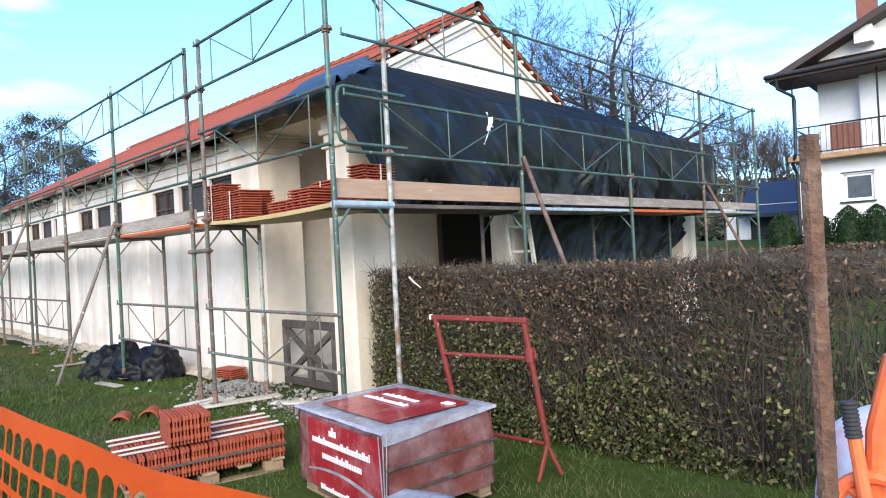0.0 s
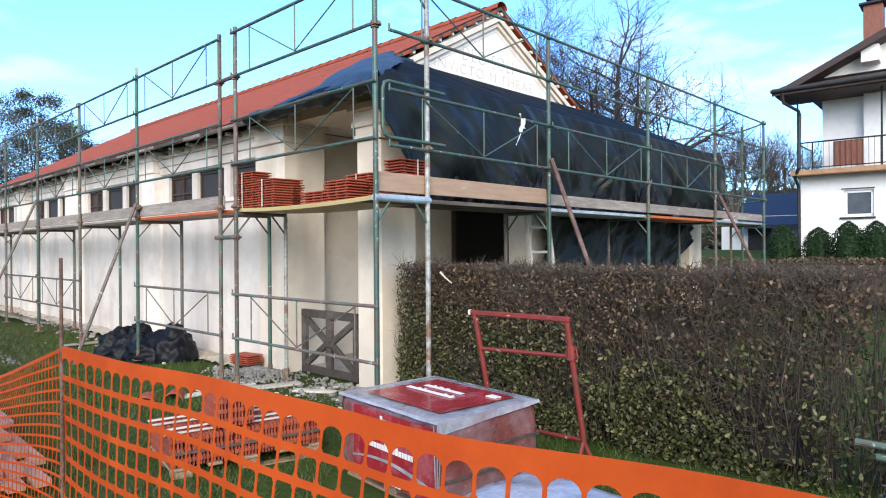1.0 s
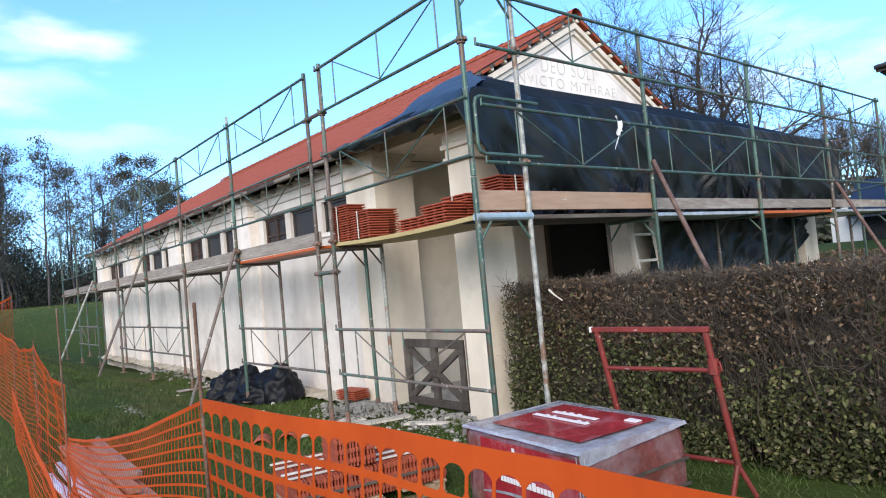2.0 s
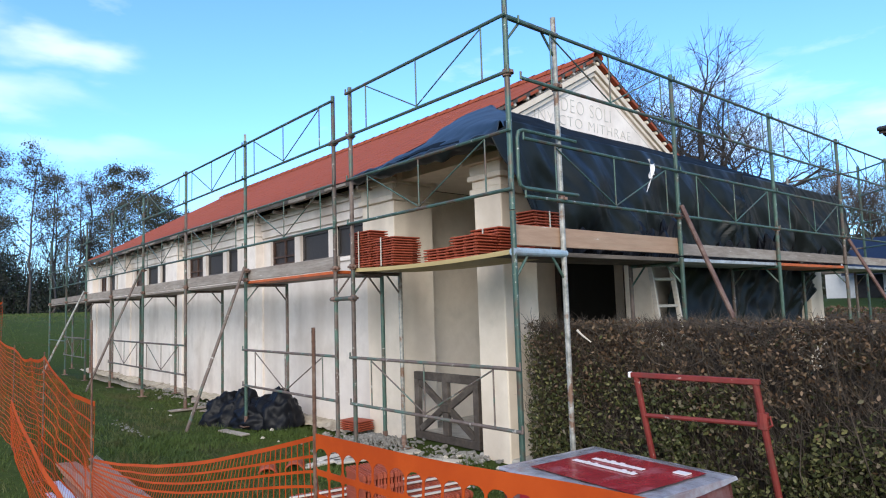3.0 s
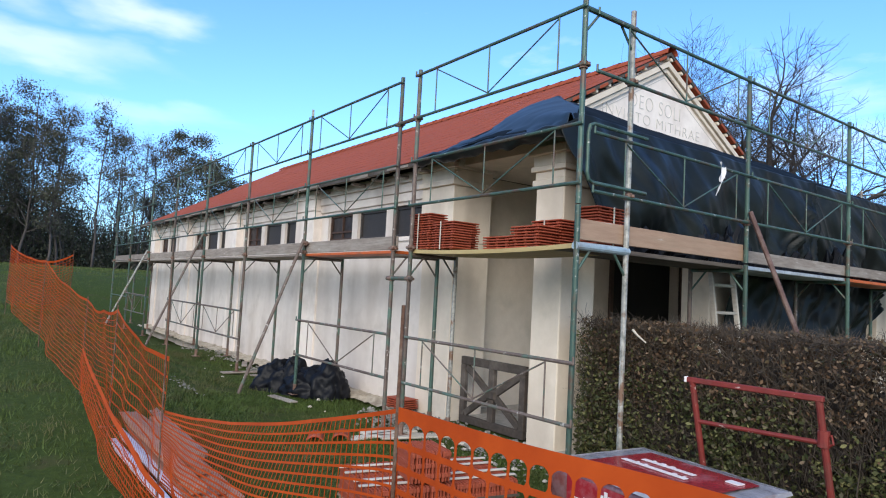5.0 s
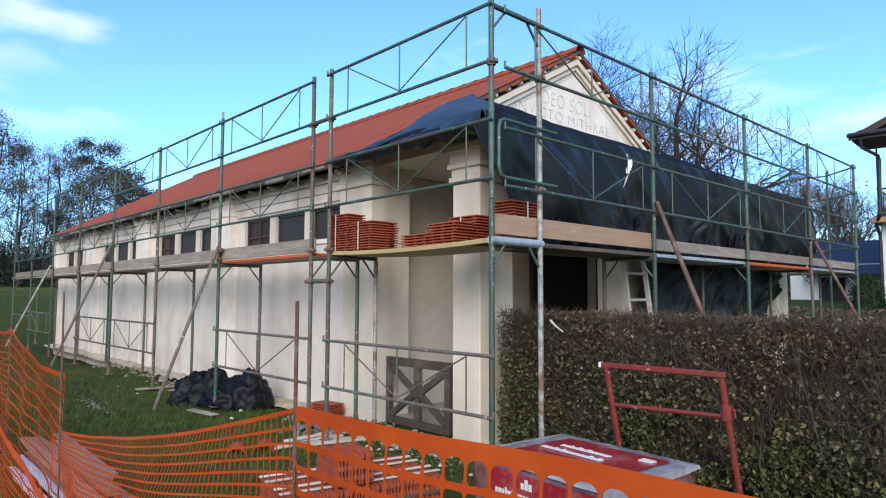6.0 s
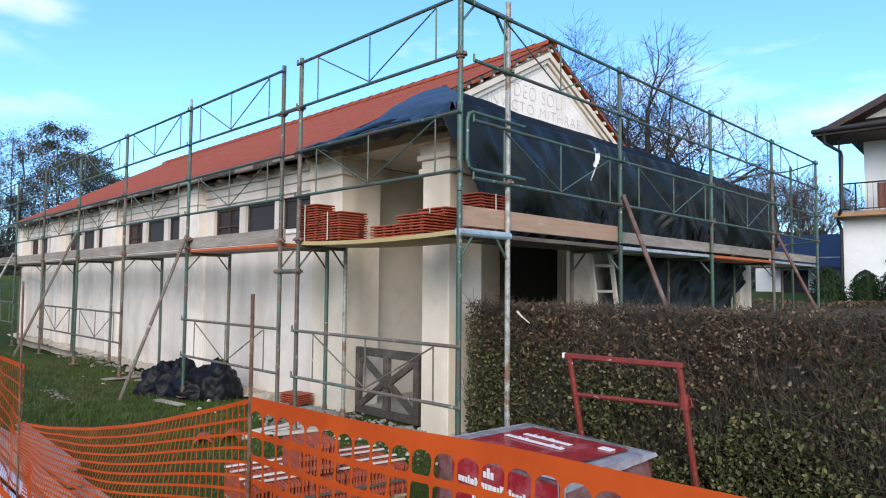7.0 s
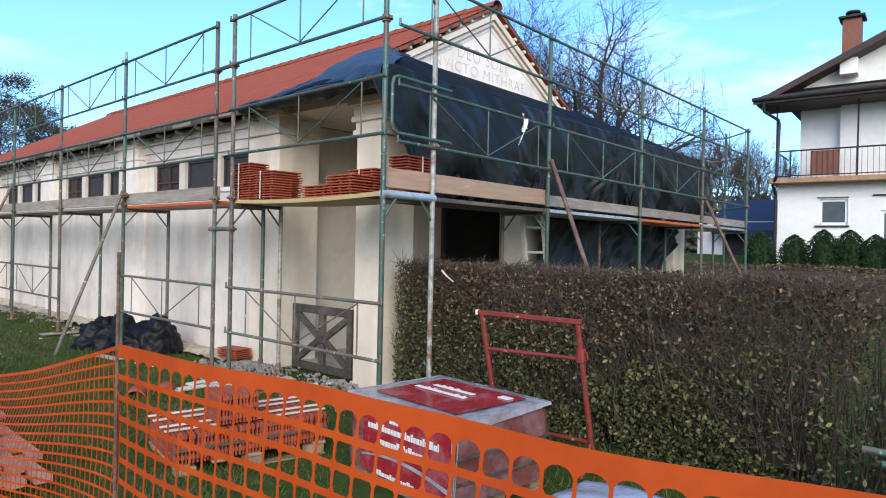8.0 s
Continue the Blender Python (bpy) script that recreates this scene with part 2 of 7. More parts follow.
M_REBAR = mat("rusty_rebar", (0.095, 0.050, 0.034), (0.20, 0.105, 0.068), 60, 0.85, 0.2, 0.5, c3=(0.27, 0.19, 0.14), big=14)
M_REDPAINT = mat("red_frame_paint", (0.155, 0.018, 0.014), (0.225, 0.030, 0.022), 9, 0.6, 0.0, 0.25, c3=(0.13, 0.03, 0.022), big=6, spots=(0.5, 0.68), vary=0.05, splash=((0.45, 0.33, 0.29), 22, 0.645))
M_FILM = mat("grey_shrink_film", (0.22, 0.22, 0.25), (0.42, 0.42, 0.46), 7, 0.2, 0.0, 0.7, c3=(0.26, 0.17, 0.18), big=4, vary=0.05, coat=0.3)
M_FILM_RED = mat("red_printed_film", (0.27, 0.014, 0.024), (0.36, 0.026, 0.036), 5, 0.25, 0.0, 0.3, c3=(0.40, 0.13, 0.15), big=4, vary=0, coat=0.3)
M_FILM_TILES = mat("film_over_red_tiles", (0.13, 0.035, 0.03), (0.22, 0.075, 0.068), 5, 0.25, 0.0, 0.6, c3=(0.26, 0.19, 0.20), big=3.5, spots=(0.42, 0.72), vary=0, coat=0.3)
M_PRINT = mat("white_print", (0.78, 0.72, 0.72), (0.85, 0.8, 0.8), 8, 0.4, bump=0, vary=0)
M_LETTER = mat("incised_letter", (0.54, 0.51, 0.47), (0.62, 0.585, 0.54), 12, 0.9, bump=0.1, vary=0)
M_CONCRETE = mat("concrete", (0.36, 0.34, 0.31), (0.52, 0.50, 0.46), 9, 0.95, bump=0.4, c3=(0.3, 0.28, 0.25), big=3)
M_LATH = mat("pale_lath", (0.50, 0.45, 0.38), (0.64, 0.585, 0.51), 9, 0.8, bump=0.2, stretch=(0.4, 3, 3))
M_PROFILE = mat("white_profile", (0.54, 0.51, 0.60), (0.68, 0.65, 0.74), 7, 0.45, bump=0.05, vary=0.15)
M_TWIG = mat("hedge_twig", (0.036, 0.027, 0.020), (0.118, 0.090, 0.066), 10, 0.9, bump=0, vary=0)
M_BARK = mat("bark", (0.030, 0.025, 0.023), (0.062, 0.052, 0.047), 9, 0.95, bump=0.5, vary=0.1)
M_HOUSE = mat("house_white", (0.78, 0.78, 0.78), (0.84, 0.84, 0.84), 6, 0.9, bump=0.08, c3=(0.70, 0.70, 0.70), big=0.8, vary=0)
M_ROOF_BROWN = mat("brown_roofing", (0.040, 0.024, 0.022), (0.065, 0.040, 0.036), 7, 0.75, bump=0.3, c3=(0.09, 0.06, 0.055), big=1, vary=0.05)
M_WOOD_RED = mat("red_brown_boards", (0.16, 0.055, 0.035), (0.25, 0.095, 0.06), 7, 0.7, bump=0.2, stretch=(5, 5, 0.5))
M_SLAB = mat("ochre_slab_edge", (0.30, 0.17, 0.09), (0.42, 0.26, 0.15), 6, 0.85, bump=0.2)
M_BLUE_ROOF = mat("dark_blue_roofing", (0.012, 0.018, 0.042), (0.022, 0.032, 0.066), 8, 0.5, bump=0.2)
M_IRON = mat("black_iron", (0.02, 0.02, 0.022), (0.04, 0.04, 0.045), 10, 0.5, 0.4, 0.1)
M_GLASS = mat("window_glass", (0.05, 0.06, 0.075), (0.09, 0.105, 0.125), 2, 0.12, bump=0, vary=0.1)
M_PANE_OLD = mat("dusty_old_pane", (0.020, 0.014, 0.012), (0.040, 0.029, 0.025), 5, 0.4, bump=0.1, c3=(0.07, 0.055, 0.05), big=4, vary=0.2, spec=0.3)
M_PVC = mat("white_pvc", (0.75, 0.76, 0.78), (0.82, 0.83, 0.85), 6, 0.4, bump=0, vary=0)
M_DRUM = mat("pale_drum_paint", (0.55, 0.52, 0.58), (0.68, 0.65, 0.70), 6, 0.6, 0.0, 0.15, c3=(0.62, 0.24, 0.20), big=2.2, spots=(0.46, 0.72), vary=0)
M_ORANGE = mat("orange_mixer_paint", (0.72, 0.12, 0.03), (0.82, 0.18, 0.06), 7, 0.5, bump=0.1, c3=(0.5, 0.14, 0.08), big=5, vary=0)
M_RUBBER = mat("black_rubber", (0.02, 0.02, 0.022), (0.035, 0.035, 0.038), 12, 0.7, bump=0.1)
M_RAG = mat("white_rag", (0.68, 0.66, 0.66), (0.8, 0.78, 0.78), 12, 0.9, bump=0.2)
M_GRAVEL = mat("grey_gravel", (0.17, 0.16, 0.145), (0.31, 0.295, 0.27), 22, 0.95, bump=0.6, c3=(0.45, 0.425, 0.39), big=12)


def leaf_mat(name, cols, rough=0.6):
    """Leaves: each one takes a colour of its own out of a short scale."""
    m = bpy.data.materials.new(name)
    m.use_nodes = True
    n, l = m.node_tree.nodes, m.node_tree.links
    b = n["Principled BSDF"]
    g, r = n.new("ShaderNodeNewGeometry"), n.new("ShaderNodeValToRGB")
    while len(r.color_ramp.elements) < len(cols):
        r.color_ramp.elements.new(0.5)
    for i, c in enumerate(cols):
        r.color_ramp.elements[i].position, r.color_ramp.elements[i].color = i / max(1, len(cols) - 1), (*c, 1)
    l.new(g.outputs["Random Per Island"], r.inputs["Fac"])
    l.new(r.outputs["Color"], b.inputs["Base Color"])
    b.inputs["Roughness"].default_value, b.inputs["Specular IOR Level"].default_value = rough, 0.2
    return m


M_LEAF_GREEN = leaf_mat("hedge_leaf_green", [(0.016, 0.022, 0.009), (0.078, 0.086, 0.030), (0.026, 0.034, 0.013), (0.20, 0.19, 0.080), (0.044, 0.052, 0.020), (0.105, 0.108, 0.040), (0.034, 0.042, 0.016), (0.19, 0.155, 0.105)])
M_LEAF_BROWN = leaf_mat("hedge_leaf_brown", [(0.042, 0.029, 0.019), (0.145, 0.088, 0.050), (0.058, 0.035, 0.022), (0.23, 0.160, 0.108), (0.070, 0.062, 0.030)])
M_LEAF_TREE = leaf_mat("tree_leaf", [(0.045, 0.056, 0.036), (0.078, 0.090, 0.054), (0.075, 0.074, 0.058), (0.115, 0.112, 0.080)])
M_FAR_BARK = mat("grey_far_bark", (0.062, 0.054, 0.052), (0.115, 0.102, 0.098), 9, 0.95, bump=0.3, vary=0.1, spec=0.2)
M_FAR_TWIG = mat("far_twig", (0.105, 0.093, 0.097), (0.18, 0.163, 0.168), 9, 0.95, bump=0, vary=0.1, spec=0.2)
M_PALE_TWIG = mat("pale_brown_twig", (0.105, 0.085, 0.070), (0.19, 0.16, 0.135), 9, 0.95, bump=0, vary=0.1, spec=0.2)
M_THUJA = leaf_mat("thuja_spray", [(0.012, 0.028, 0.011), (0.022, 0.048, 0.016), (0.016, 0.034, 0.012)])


# ---- mesh helpers ----
class Acc:
    """Collects vertices and faces for one mesh."""

    def __init__(self):
        self.v, self.f = [], []

    def box(self, lo, hi, m=None, bevel=0.0):
        lo, hi = Vector(lo), Vector(hi)
        c, h = (lo + hi) / 2, (hi - lo) / 2
        base = len(self.v)
        pts = []
        if bevel <= 0:
            for sx in (-1, 1):
                for sy in (-1, 1):
                    for sz in (-1, 1):
                        pts.append(c + Vector((sx * h.x, sy * h.y, sz * h.z)))
            faces = [(0, 1, 3, 2), (4, 6, 7, 5), (0, 4, 5, 1), (2, 3, 7, 6), (0, 2, 6, 4), (1, 5, 7, 3)]
        else:
            b = min(bevel, h.x * 0.9, h.y * 0.9, h.z * 0.9)
            idx = {}
            for sx in (-1, 1):
                for sy in (-1, 1):
                    for sz in (-1, 1):
                        for a in range(3):
                            d = [h.x - b, h.y - b, h.z - b]
                            d[a] = h[a]
                            idx[(sx, sy, sz, a)] = len(pts)
                            pts.append(c + Vector((sx * d[0], sy * d[1], sz * d[2])))
            faces = []
            for a in range(3):
                o1, o2 = (a + 1) % 3, (a + 2) % 3
                for s in (-1, 1):
                    def key(p, q):
                        k = [0, 0, 0]
                        k[a], k[o1], k[o2] = s, p, q
                        return (*k, a)
                    ring = [idx[key(p, q)] for p, q in ((-1, -1), (1, -1), (1, 1), (-1, 1))]
                    faces.append(ring if s > 0 else ring[::-1])
                for p in (-1, 1):
                    for q in (-1, 1):
                        def edge(s, ax):
                            k = [0, 0, 0]
                            k[a], k[o1], k[o2] = s, p, q
                            return idx[(*k, ax)]
                        ring = [edge(-1, o1), edge(1, o1), edge(1, o2), edge(-1, o2)]
                        faces.append(ring if p * q < 0 else ring[::-1])
            for sx in (-1, 1):
                for sy in (-1, 1):
                    for sz in (-1, 1):
                        ring = [idx[(sx, sy, sz, a)] for a in range(3)]
                        faces.append(ring if sx * sy * sz > 0 else ring[::-1])
        self.v += [(m @ p if m else p)[:] for p in pts]
        self.f += [[base + i for i in f] for f in faces]
        return self

    def tube(self, pts, r, seg=8, caps=True, r2=None):
        pts = [Vector(p) for p in pts]
        base, up = len(self.v), None
        for i, p in enumerate(pts):
            d = (pts[min(i + 1, len(pts) - 1)] - pts[max(i - 1, 0)]).normalized()
            if up is None:
                up = d.orthogonal().normalized()
            up = (up - d * up.dot(d)).normalized()
            side = d.cross(up)
            rad = r if r2 is None else r + (r2 - r) * i / max(1, len(pts) - 1)
            for k in range(seg):
                a = 2 * math.pi * k / seg
                self.v.append((p + (up * math.cos(a) + side * math.sin(a)) * rad)[:])
        for i in range(len(pts) - 1):
            for k in range(seg):
                a, b = base + i * seg + k, base + i * seg + (k + 1) % seg
                self.f.append([a, b, b + seg, a + seg])
        if caps:
            self.f.append([base + k for k in range(seg)][::-1])
            self.f.append([base + (len(pts) - 1) * seg + k for k in range(seg)])
        return self

    def prism(self, ring, direction):
        """A flat ring of points pushed along a direction."""
        base, n, d = len(self.v), len(ring), Vector(direction)
        self.v += [Vector(p)[:] for p in ring] + [(Vector(p) + d)[:] for p in ring]
        self.f += [list(range(base, base + n))[::-1], list(range(base + n, base + 2 * n))]
        self.f += [[base + i, base + (i + 1) % n, base + n + (i + 1) % n, base + n + i] for i in range(n)]
        return self

    def lathe(self, prof, seg=24, m=None):
        """prof: (radius, z) pairs turned about z."""
        base = len(self.v)
        for r, z in prof:
            for k in range(seg):
                a = 2 * math.pi * k / seg
                p = Vector((r * math.cos(a), r * math.sin(a), z))
                self.v.append((m @ p if m else p)[:])
        for i in range(len(prof) - 1):
            for k in range(seg):
                a, b = base + i * seg + k, base + i * seg + (k + 1) % seg
                self.f.append([a, b, b + seg, a + seg])
        return self

    def grid(self, fn, nu, nv):
        base = len(self.v)
        for j in range(nv + 1):
            for i in range(nu + 1):
                self.v.append(tuple(fn(i / nu, j / nv)))
        for j in range(nv):
            for i in range(nu):
                a = base + j * (nu + 1) + i
                self.f.append([a, a + 1, a + nu + 2, a + nu + 1])
        return self

    def mesh(self, name, material, smooth=False):
        me = bpy.data.meshes.new(name)
        me.from_pydata(self.v, [], self.f)
        me.materials.append(material)
        me.validate()
        bm = bmesh.new()
        bm.from_mesh(me)
        if len(self.f) < 40000:
            bmesh.ops.recalc_face_normals(bm, faces=bm.faces)
        bm.to_mesh(me)
        bm.free()
        if smooth:
            me.polygons.foreach_set("use_smooth", [True] * len(me.polygons))
        return me


def part(name, acc, material, parent=None, label="", smooth=False, m=None):
    """One mesh object; under a thing or a part when parent is given."""
    data = acc if isinstance(acc, bpy.types.Mesh) else acc.mesh(name, material, smooth)
    ob = new(name, data)
    if parent:
        ob.parent = parent
    if m:
        ob.matrix_local = m
    if label:
        ob["label"] = label
    return ob


def thing(name, label, category, group="", at=(0, 0, 0), rz=0.0, kind=""):
    ob = new(name)
    ob.matrix_world = pose(*at, 0, 0, rz)
    ob.empty_display_size = 0.2
    return tagged(ob, label, category, group, kind)


def thicken(ob, t, offset=-1.0):
    md = ob.modifiers.new("thickness", "SOLIDIFY")
    md.thickness, md.offset = t, offset
    return ob


def smoothstep(a, b, x):
    t = min(1.0, max(0.0, (x - a) / (b - a)))
    return t * t * (3 - 2 * t)


def ground_z(x, y):
    """Lie of the land: level round the building, rising to the field's far side and to the neighbour's plot."""
    rise = 2.5 * (1 - math.exp(-max(0.0, -x - 4) / 32.0))
    bank = max(1 - smoothstep(0.8, 3.4, y), smoothstep(-24.5, -34, x))
    dip = -0.25 * smoothstep(-16, -20.5, x) * (1 - smoothstep(-25, -29, x)) * smoothstep(3.3, 4.3, y) * (1 - smoothstep(12, 15, y))
    return dip + 1.5 * smoothstep(13, 24, y) * smoothstep(-40, -14, x) + rise * bank + 0.02 * math.sin(1.3 * x + 0.4) * math.sin(1.1 * y)

# ---- ground ----
def build_ground():
    xs = sorted(set([-400, -250, -160, -110] + [x for x in range(-90, -30, 4)] + [i * 0.5 for i in range(-60, 21)] + [14, 20, 30, 50, 90, 160, 300]))
    ys = sorted(set([-300, -160, -90, -50, -30, -20] + [-14, -10, -7] + [i * 0.5 for i in range(-10, 60)] + [34, 40, 50, 70, 110, 200, 350]))
    a = Acc()
    for y in ys:
        for x in xs:
            n = noise.noise((x * 0.8, y * 0.8, 0)) * 0.03
            a.v.append((x, y, ground_z(x, y) - 0.01 + (n if abs(x) < 40 and abs(y) < 40 else 0)))
    w = len(xs)
    for j in range(len(ys) - 1):
        for i in range(w - 1):
            a.f.append([j * w + i, j * w + i + 1, (j + 1) * w + i + 1, (j + 1) * w + i])
    g = part("ground", a, M_GRASS_SOIL, smooth=True)
    return tagged(g, "short autumn meadow grass with bare patches", "ground", kind="structure")


build_ground()


# ---- the temple-like building ----
WX0, WX1, WY0, WY1 = -24.3, -7.62, 4.45, 13.12   # main body
EAVE_Z, RIDGE_Y, SLOPE = 3.375, 8.77, 0.549
PORCH_X = -5.72
PILASTERS = [-23.95, -20.2, -16.1, -12.02, -7.97]


def wall_with_holes(a, y0, y1, x0, x1, z0, z1, holes):
    """A wall along x between y0 and y1, with openings (xa, xb, za, zb) of one height."""
    holes = sorted(holes)
    za, zb = holes[0][2], holes[0][3]
    a.box((x0, y0, z0), (x1, y1, za))
    a.box((x0, y0, zb), (x1, y1, z1))
    edge = x0
    for xa, xb, _, _ in holes:
        a.box((edge, y0, za), (xa, y1, zb))
        edge = xb
    a.box((edge, y0, za), (x1, y1, zb))


def build_building():
    holes = []
    for left, right in zip(PILASTERS[:-1], PILASTERS[1:]):
        step = (right - left - 0.84) / 3.0
        for i in range(3):
            xa = left + 0.66 + i * step
            holes.append((xa, xa + step - 0.19, 2.42, 2.88))
    a = Acc()
    wall_with_holes(a, WY0, WY0 + 0.35, WX0, -8.004, -0.5, 3.36, holes)
    ws = tagged(part("wall_south", a, M_WHITE), "long white plastered wall with small high windows and pilasters", "wall", kind="structure")
    for x in PILASTERS[:-1]:
        half = 0.385
        p = Acc().box((x - half, WY0 - 0.035, -0.5), (x + half, WY0 + 0.02, 2.16), bevel=0.006)
        p.box((x - half, WY0 - 0.155, 2.16), (x + half, WY0 + 0.02, 2.97), bevel=0.008)
        p.box((x - half - 0.025, WY0 - 0.18, 2.97), (x + half + 0.025, WY0 + 0.02, 3.015), bevel=0.008)
        p.box((x - half - 0.008, WY0 - 0.163, 3.015), (x + half + 0.008, WY0 + 0.02, 3.18), bevel=0.006)
        p.box((x - half - 0.05, WY0 - 0.205, 3.18), (x + half + 0.05, WY0 + 0.02, 3.32), bevel=0.008)
        part("pilaster", p, M_WHITE, ws)
    b = Acc().box((WX0, WY0 - 0.03, 2.35), (WX1 - 0.8, WY0 + 0.01, 2.40), bevel=0.006)
    part("sill_band", b, M_WHITE, ws)
    # plain fascia courses over the windows, each a little further out, and narrow piers between the openings
    b = Acc()
    for x0, x1 in zip(PILASTERS[:-1], PILASTERS[1:]):
        b.box((x0 + 0.39, WY0 - 0.035, 2.93), (x1 - 0.39, WY0 + 0.01, 3.055), bevel=0.006)
        b.box((x0 + 0.39, WY0 - 0.055, 3.062), (x1 - 0.39, WY0 + 0.01, 3.19), bevel=0.008)
        b.box((x0 + 0.39, WY0 - 0.095, 3.197), (x1 - 0.39, WY0 + 0.01, 3.31), bevel=0.008)
    part("cornice_moulding", b, M_WHITE, ws)
    # other walls of the body
    tagged(part("wall_north", Acc().box((WX0, WY1 - 0.35, -0.1), (-8.004, WY1, 3.42)), M_WHITE), "white plastered rear wall", "wall", kind="structure")
    tagged(part("wall_west", Acc().box((WX0, WY0 + 0.35, -0.1), (WX0 + 0.35, WY1 - 0.35, 3.30)), M_WHITE), "white plastered end wall", "wall", kind="structure")
    wg = Acc()
    wg.prism([(WX0 + 0.004, WY0 - 0.1, 3.302), (WX0 + 0.004, WY1 + 0.1, 3.302), (WX0 + 0.004, RIDGE_Y, 5.68)], (0.3, 0, 0))
    tagged(part("gable_west", wg, M_WHITE), "white plastered end gable", "wall", kind="structure")
    # front wall behind the porch with its doorway
    f = Acc()
    bx0, bx1, d0, d1 = -8.3, -8.0, 8.06, 9.95
    f.box((bx0, WY0 + 0.55, -0.1), (bx1, d0, 3.3))
    f.box((bx0, d1, -0.1), (bx1, WY1 - 0.4, 3.3))
    f.box((bx0, d0, 2.35), (bx1, d1, 3.3))
    we = tagged(part("wall_east", f, M_CREAM), "cream plastered porch wall with a dark doorway", "wall", kind="structure")
    # panel across the opening, with the shade indoors put into its colour
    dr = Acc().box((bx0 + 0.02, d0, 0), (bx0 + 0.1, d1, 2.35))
    door = tagged(part("door_1", dr, M_DOOR_SHADE), "open doorway in the cream porch wall, its shaded inside a near-black panel", "door", kind="structure")
    fr = Acc().box((-8.02, d0 - 0.09, 0), (-7.96, d0, 2.44), bevel=0.008).box((-8.02, d1, 0), (-7.96, d1 + 0.09, 2.44), bevel=0.008).box((-8.02, d0, 2.35), (-7.96, d1, 2.44), bevel=0.008)
    part("door_frame", fr, M_WOOD_FRAME, door)
    # antae at both sides of the porch wall
    for ya, yb in ((WY0 - 0.10, WY0 + 0.55), (WY1 - 0.45, WY1 + 0.10)):
        an = Acc().box((-8.33, ya + 0.055, -0.1), (-7.62, yb, 2.3), bevel=0.008).box((-8.335, ya + 0.004, 2.3), (-7.61, yb, 3.04), bevel=0.008)
        an.box((-8.37, ya - 0.04, 3.04), (-7.57, yb + 0.03, 3.11), bevel=0.008).box((-8.34, ya - 0.01, 3.11), (-7.6, yb, 3.26), bevel=0.006).box((-8.39, ya - 0.06, 3.26), (-7.55, yb + 0.04, 3.33), bevel=0.006).box((-8.33, ya + 0.06, 3.33), (-7.62, yb, 3.43))
        part("anta", an, M_CREAM, we)
    # gable over the porch
    gx = -7.62
    g = Acc().prism([(gx, WY0 - 0.02, 3.345), (gx, WY1 + 0.02, 3.345), (gx, RIDGE_Y, 3.34 + (RIDGE_Y - WY0) * SLOPE + 0.14)], (-0.3, 0, 0))
    gb = tagged(part("gable_east", g, M_WHITE), "white plastered gable with incised Latin inscription", "wall", kind="structure")
    for sgn in (-1, 1):
        # raking moulding along the verge
        mo = Acc()
        for off, w, out in ((0.0, 0.10, 0.09), (-0.12, 0.07, 0.05)):
            y_out, z_top = RIDGE_Y + sgn * 4.4, 5.80 + off
            ring = [(gx, RIDGE_Y, z_top), (gx, y_out, z_top - 4.4 * SLOPE), (gx, y_out, z_top - 4.4 * SLOPE - w), (gx, RIDGE_Y, z_top - w)]
            mo.prism(ring, (out, 0, 0))
        part("raking_moulding", mo, M_CREAM, gb)
    # inscription, cut letters shown as slightly sunk darker strokes
    for text, y0, y1, z0, z1 in (("DEO SOLI", 7.88, 9.26, 4.85, 5.08), ("INVICTO MITHRAE", 7.19, 9.86, 4.60, 4.77)):
        cu = bpy.data.curves.new("inscription", "FONT")
        cu.body, cu.size, cu.extrude = text, 1.0, 0.003
        cu.space_character, cu.space_word, cu.offset = 1.15, 1.1, -0.026
        tmp = bpy.data.objects.new("inscription", cu)
        scene.collection.objects.link(tmp)
        me = bpy.data.meshes.new_from_object(tmp.evaluated_get(bpy.context.evaluated_depsgraph_get()))
        bpy.data.objects.remove(tmp)
        xs, ys = [v.co.x for v in me.vertices], [v.co.y for v in me.vertices]
        me.transform(Matrix.Diagonal(((y1 - y0) / (max(xs) - min(xs)), (z1 - z0) / (max(ys) - min(ys)), 1, 1)) @ Matrix.Translation((-min(xs), -min(ys), 0)))
        me.materials.clear()
        me.materials.append(M_LETTER)
        part("inscription", me, M_LETTER, gb, "grey letters cut into the plaster", m=pose(gx + 0.004, y0, z0, 90, 0, 90))
    # thin incised line round the gable field
    line = Acc()
    for sgn in (-1, 1):
        line.prism([(gx, RIDGE_Y, 5.53), (gx, RIDGE_Y + sgn * 3.0, 5.53 - 3.0 * SLOPE), (gx, RIDGE_Y + sgn * 3.0, 5.515 - 3.0 * SLOPE), (gx, RIDGE_Y, 5.515)], (0.004, 0, 0))
    part("incised_line", line, M_LETTER, gb)
    # windows
    for k, (xa, xb, za, zb) in enumerate(reversed(holes)):
        wn_ = thing("window_%d" % (k + 1), "small high window with dark pane and brown wooden frame" if k % 3 == 2 else "small high window with grey insect screen", "window", kind="structure", at=((xa + xb) / 2, WY0, za))
        hw, hh = (xb - xa) / 2, zb - za
        frm = Acc()
        frm.box((-hw, 0.05, 0), (-hw + 0.045, 0.10, hh)).box((hw - 0.045, 0.05, 0), (hw, 0.10, hh)).box((-hw, 0.05, 0), (hw, 0.10, 0.045)).box((-hw, 0.05, hh - 0.045), (hw, 0.10, hh))
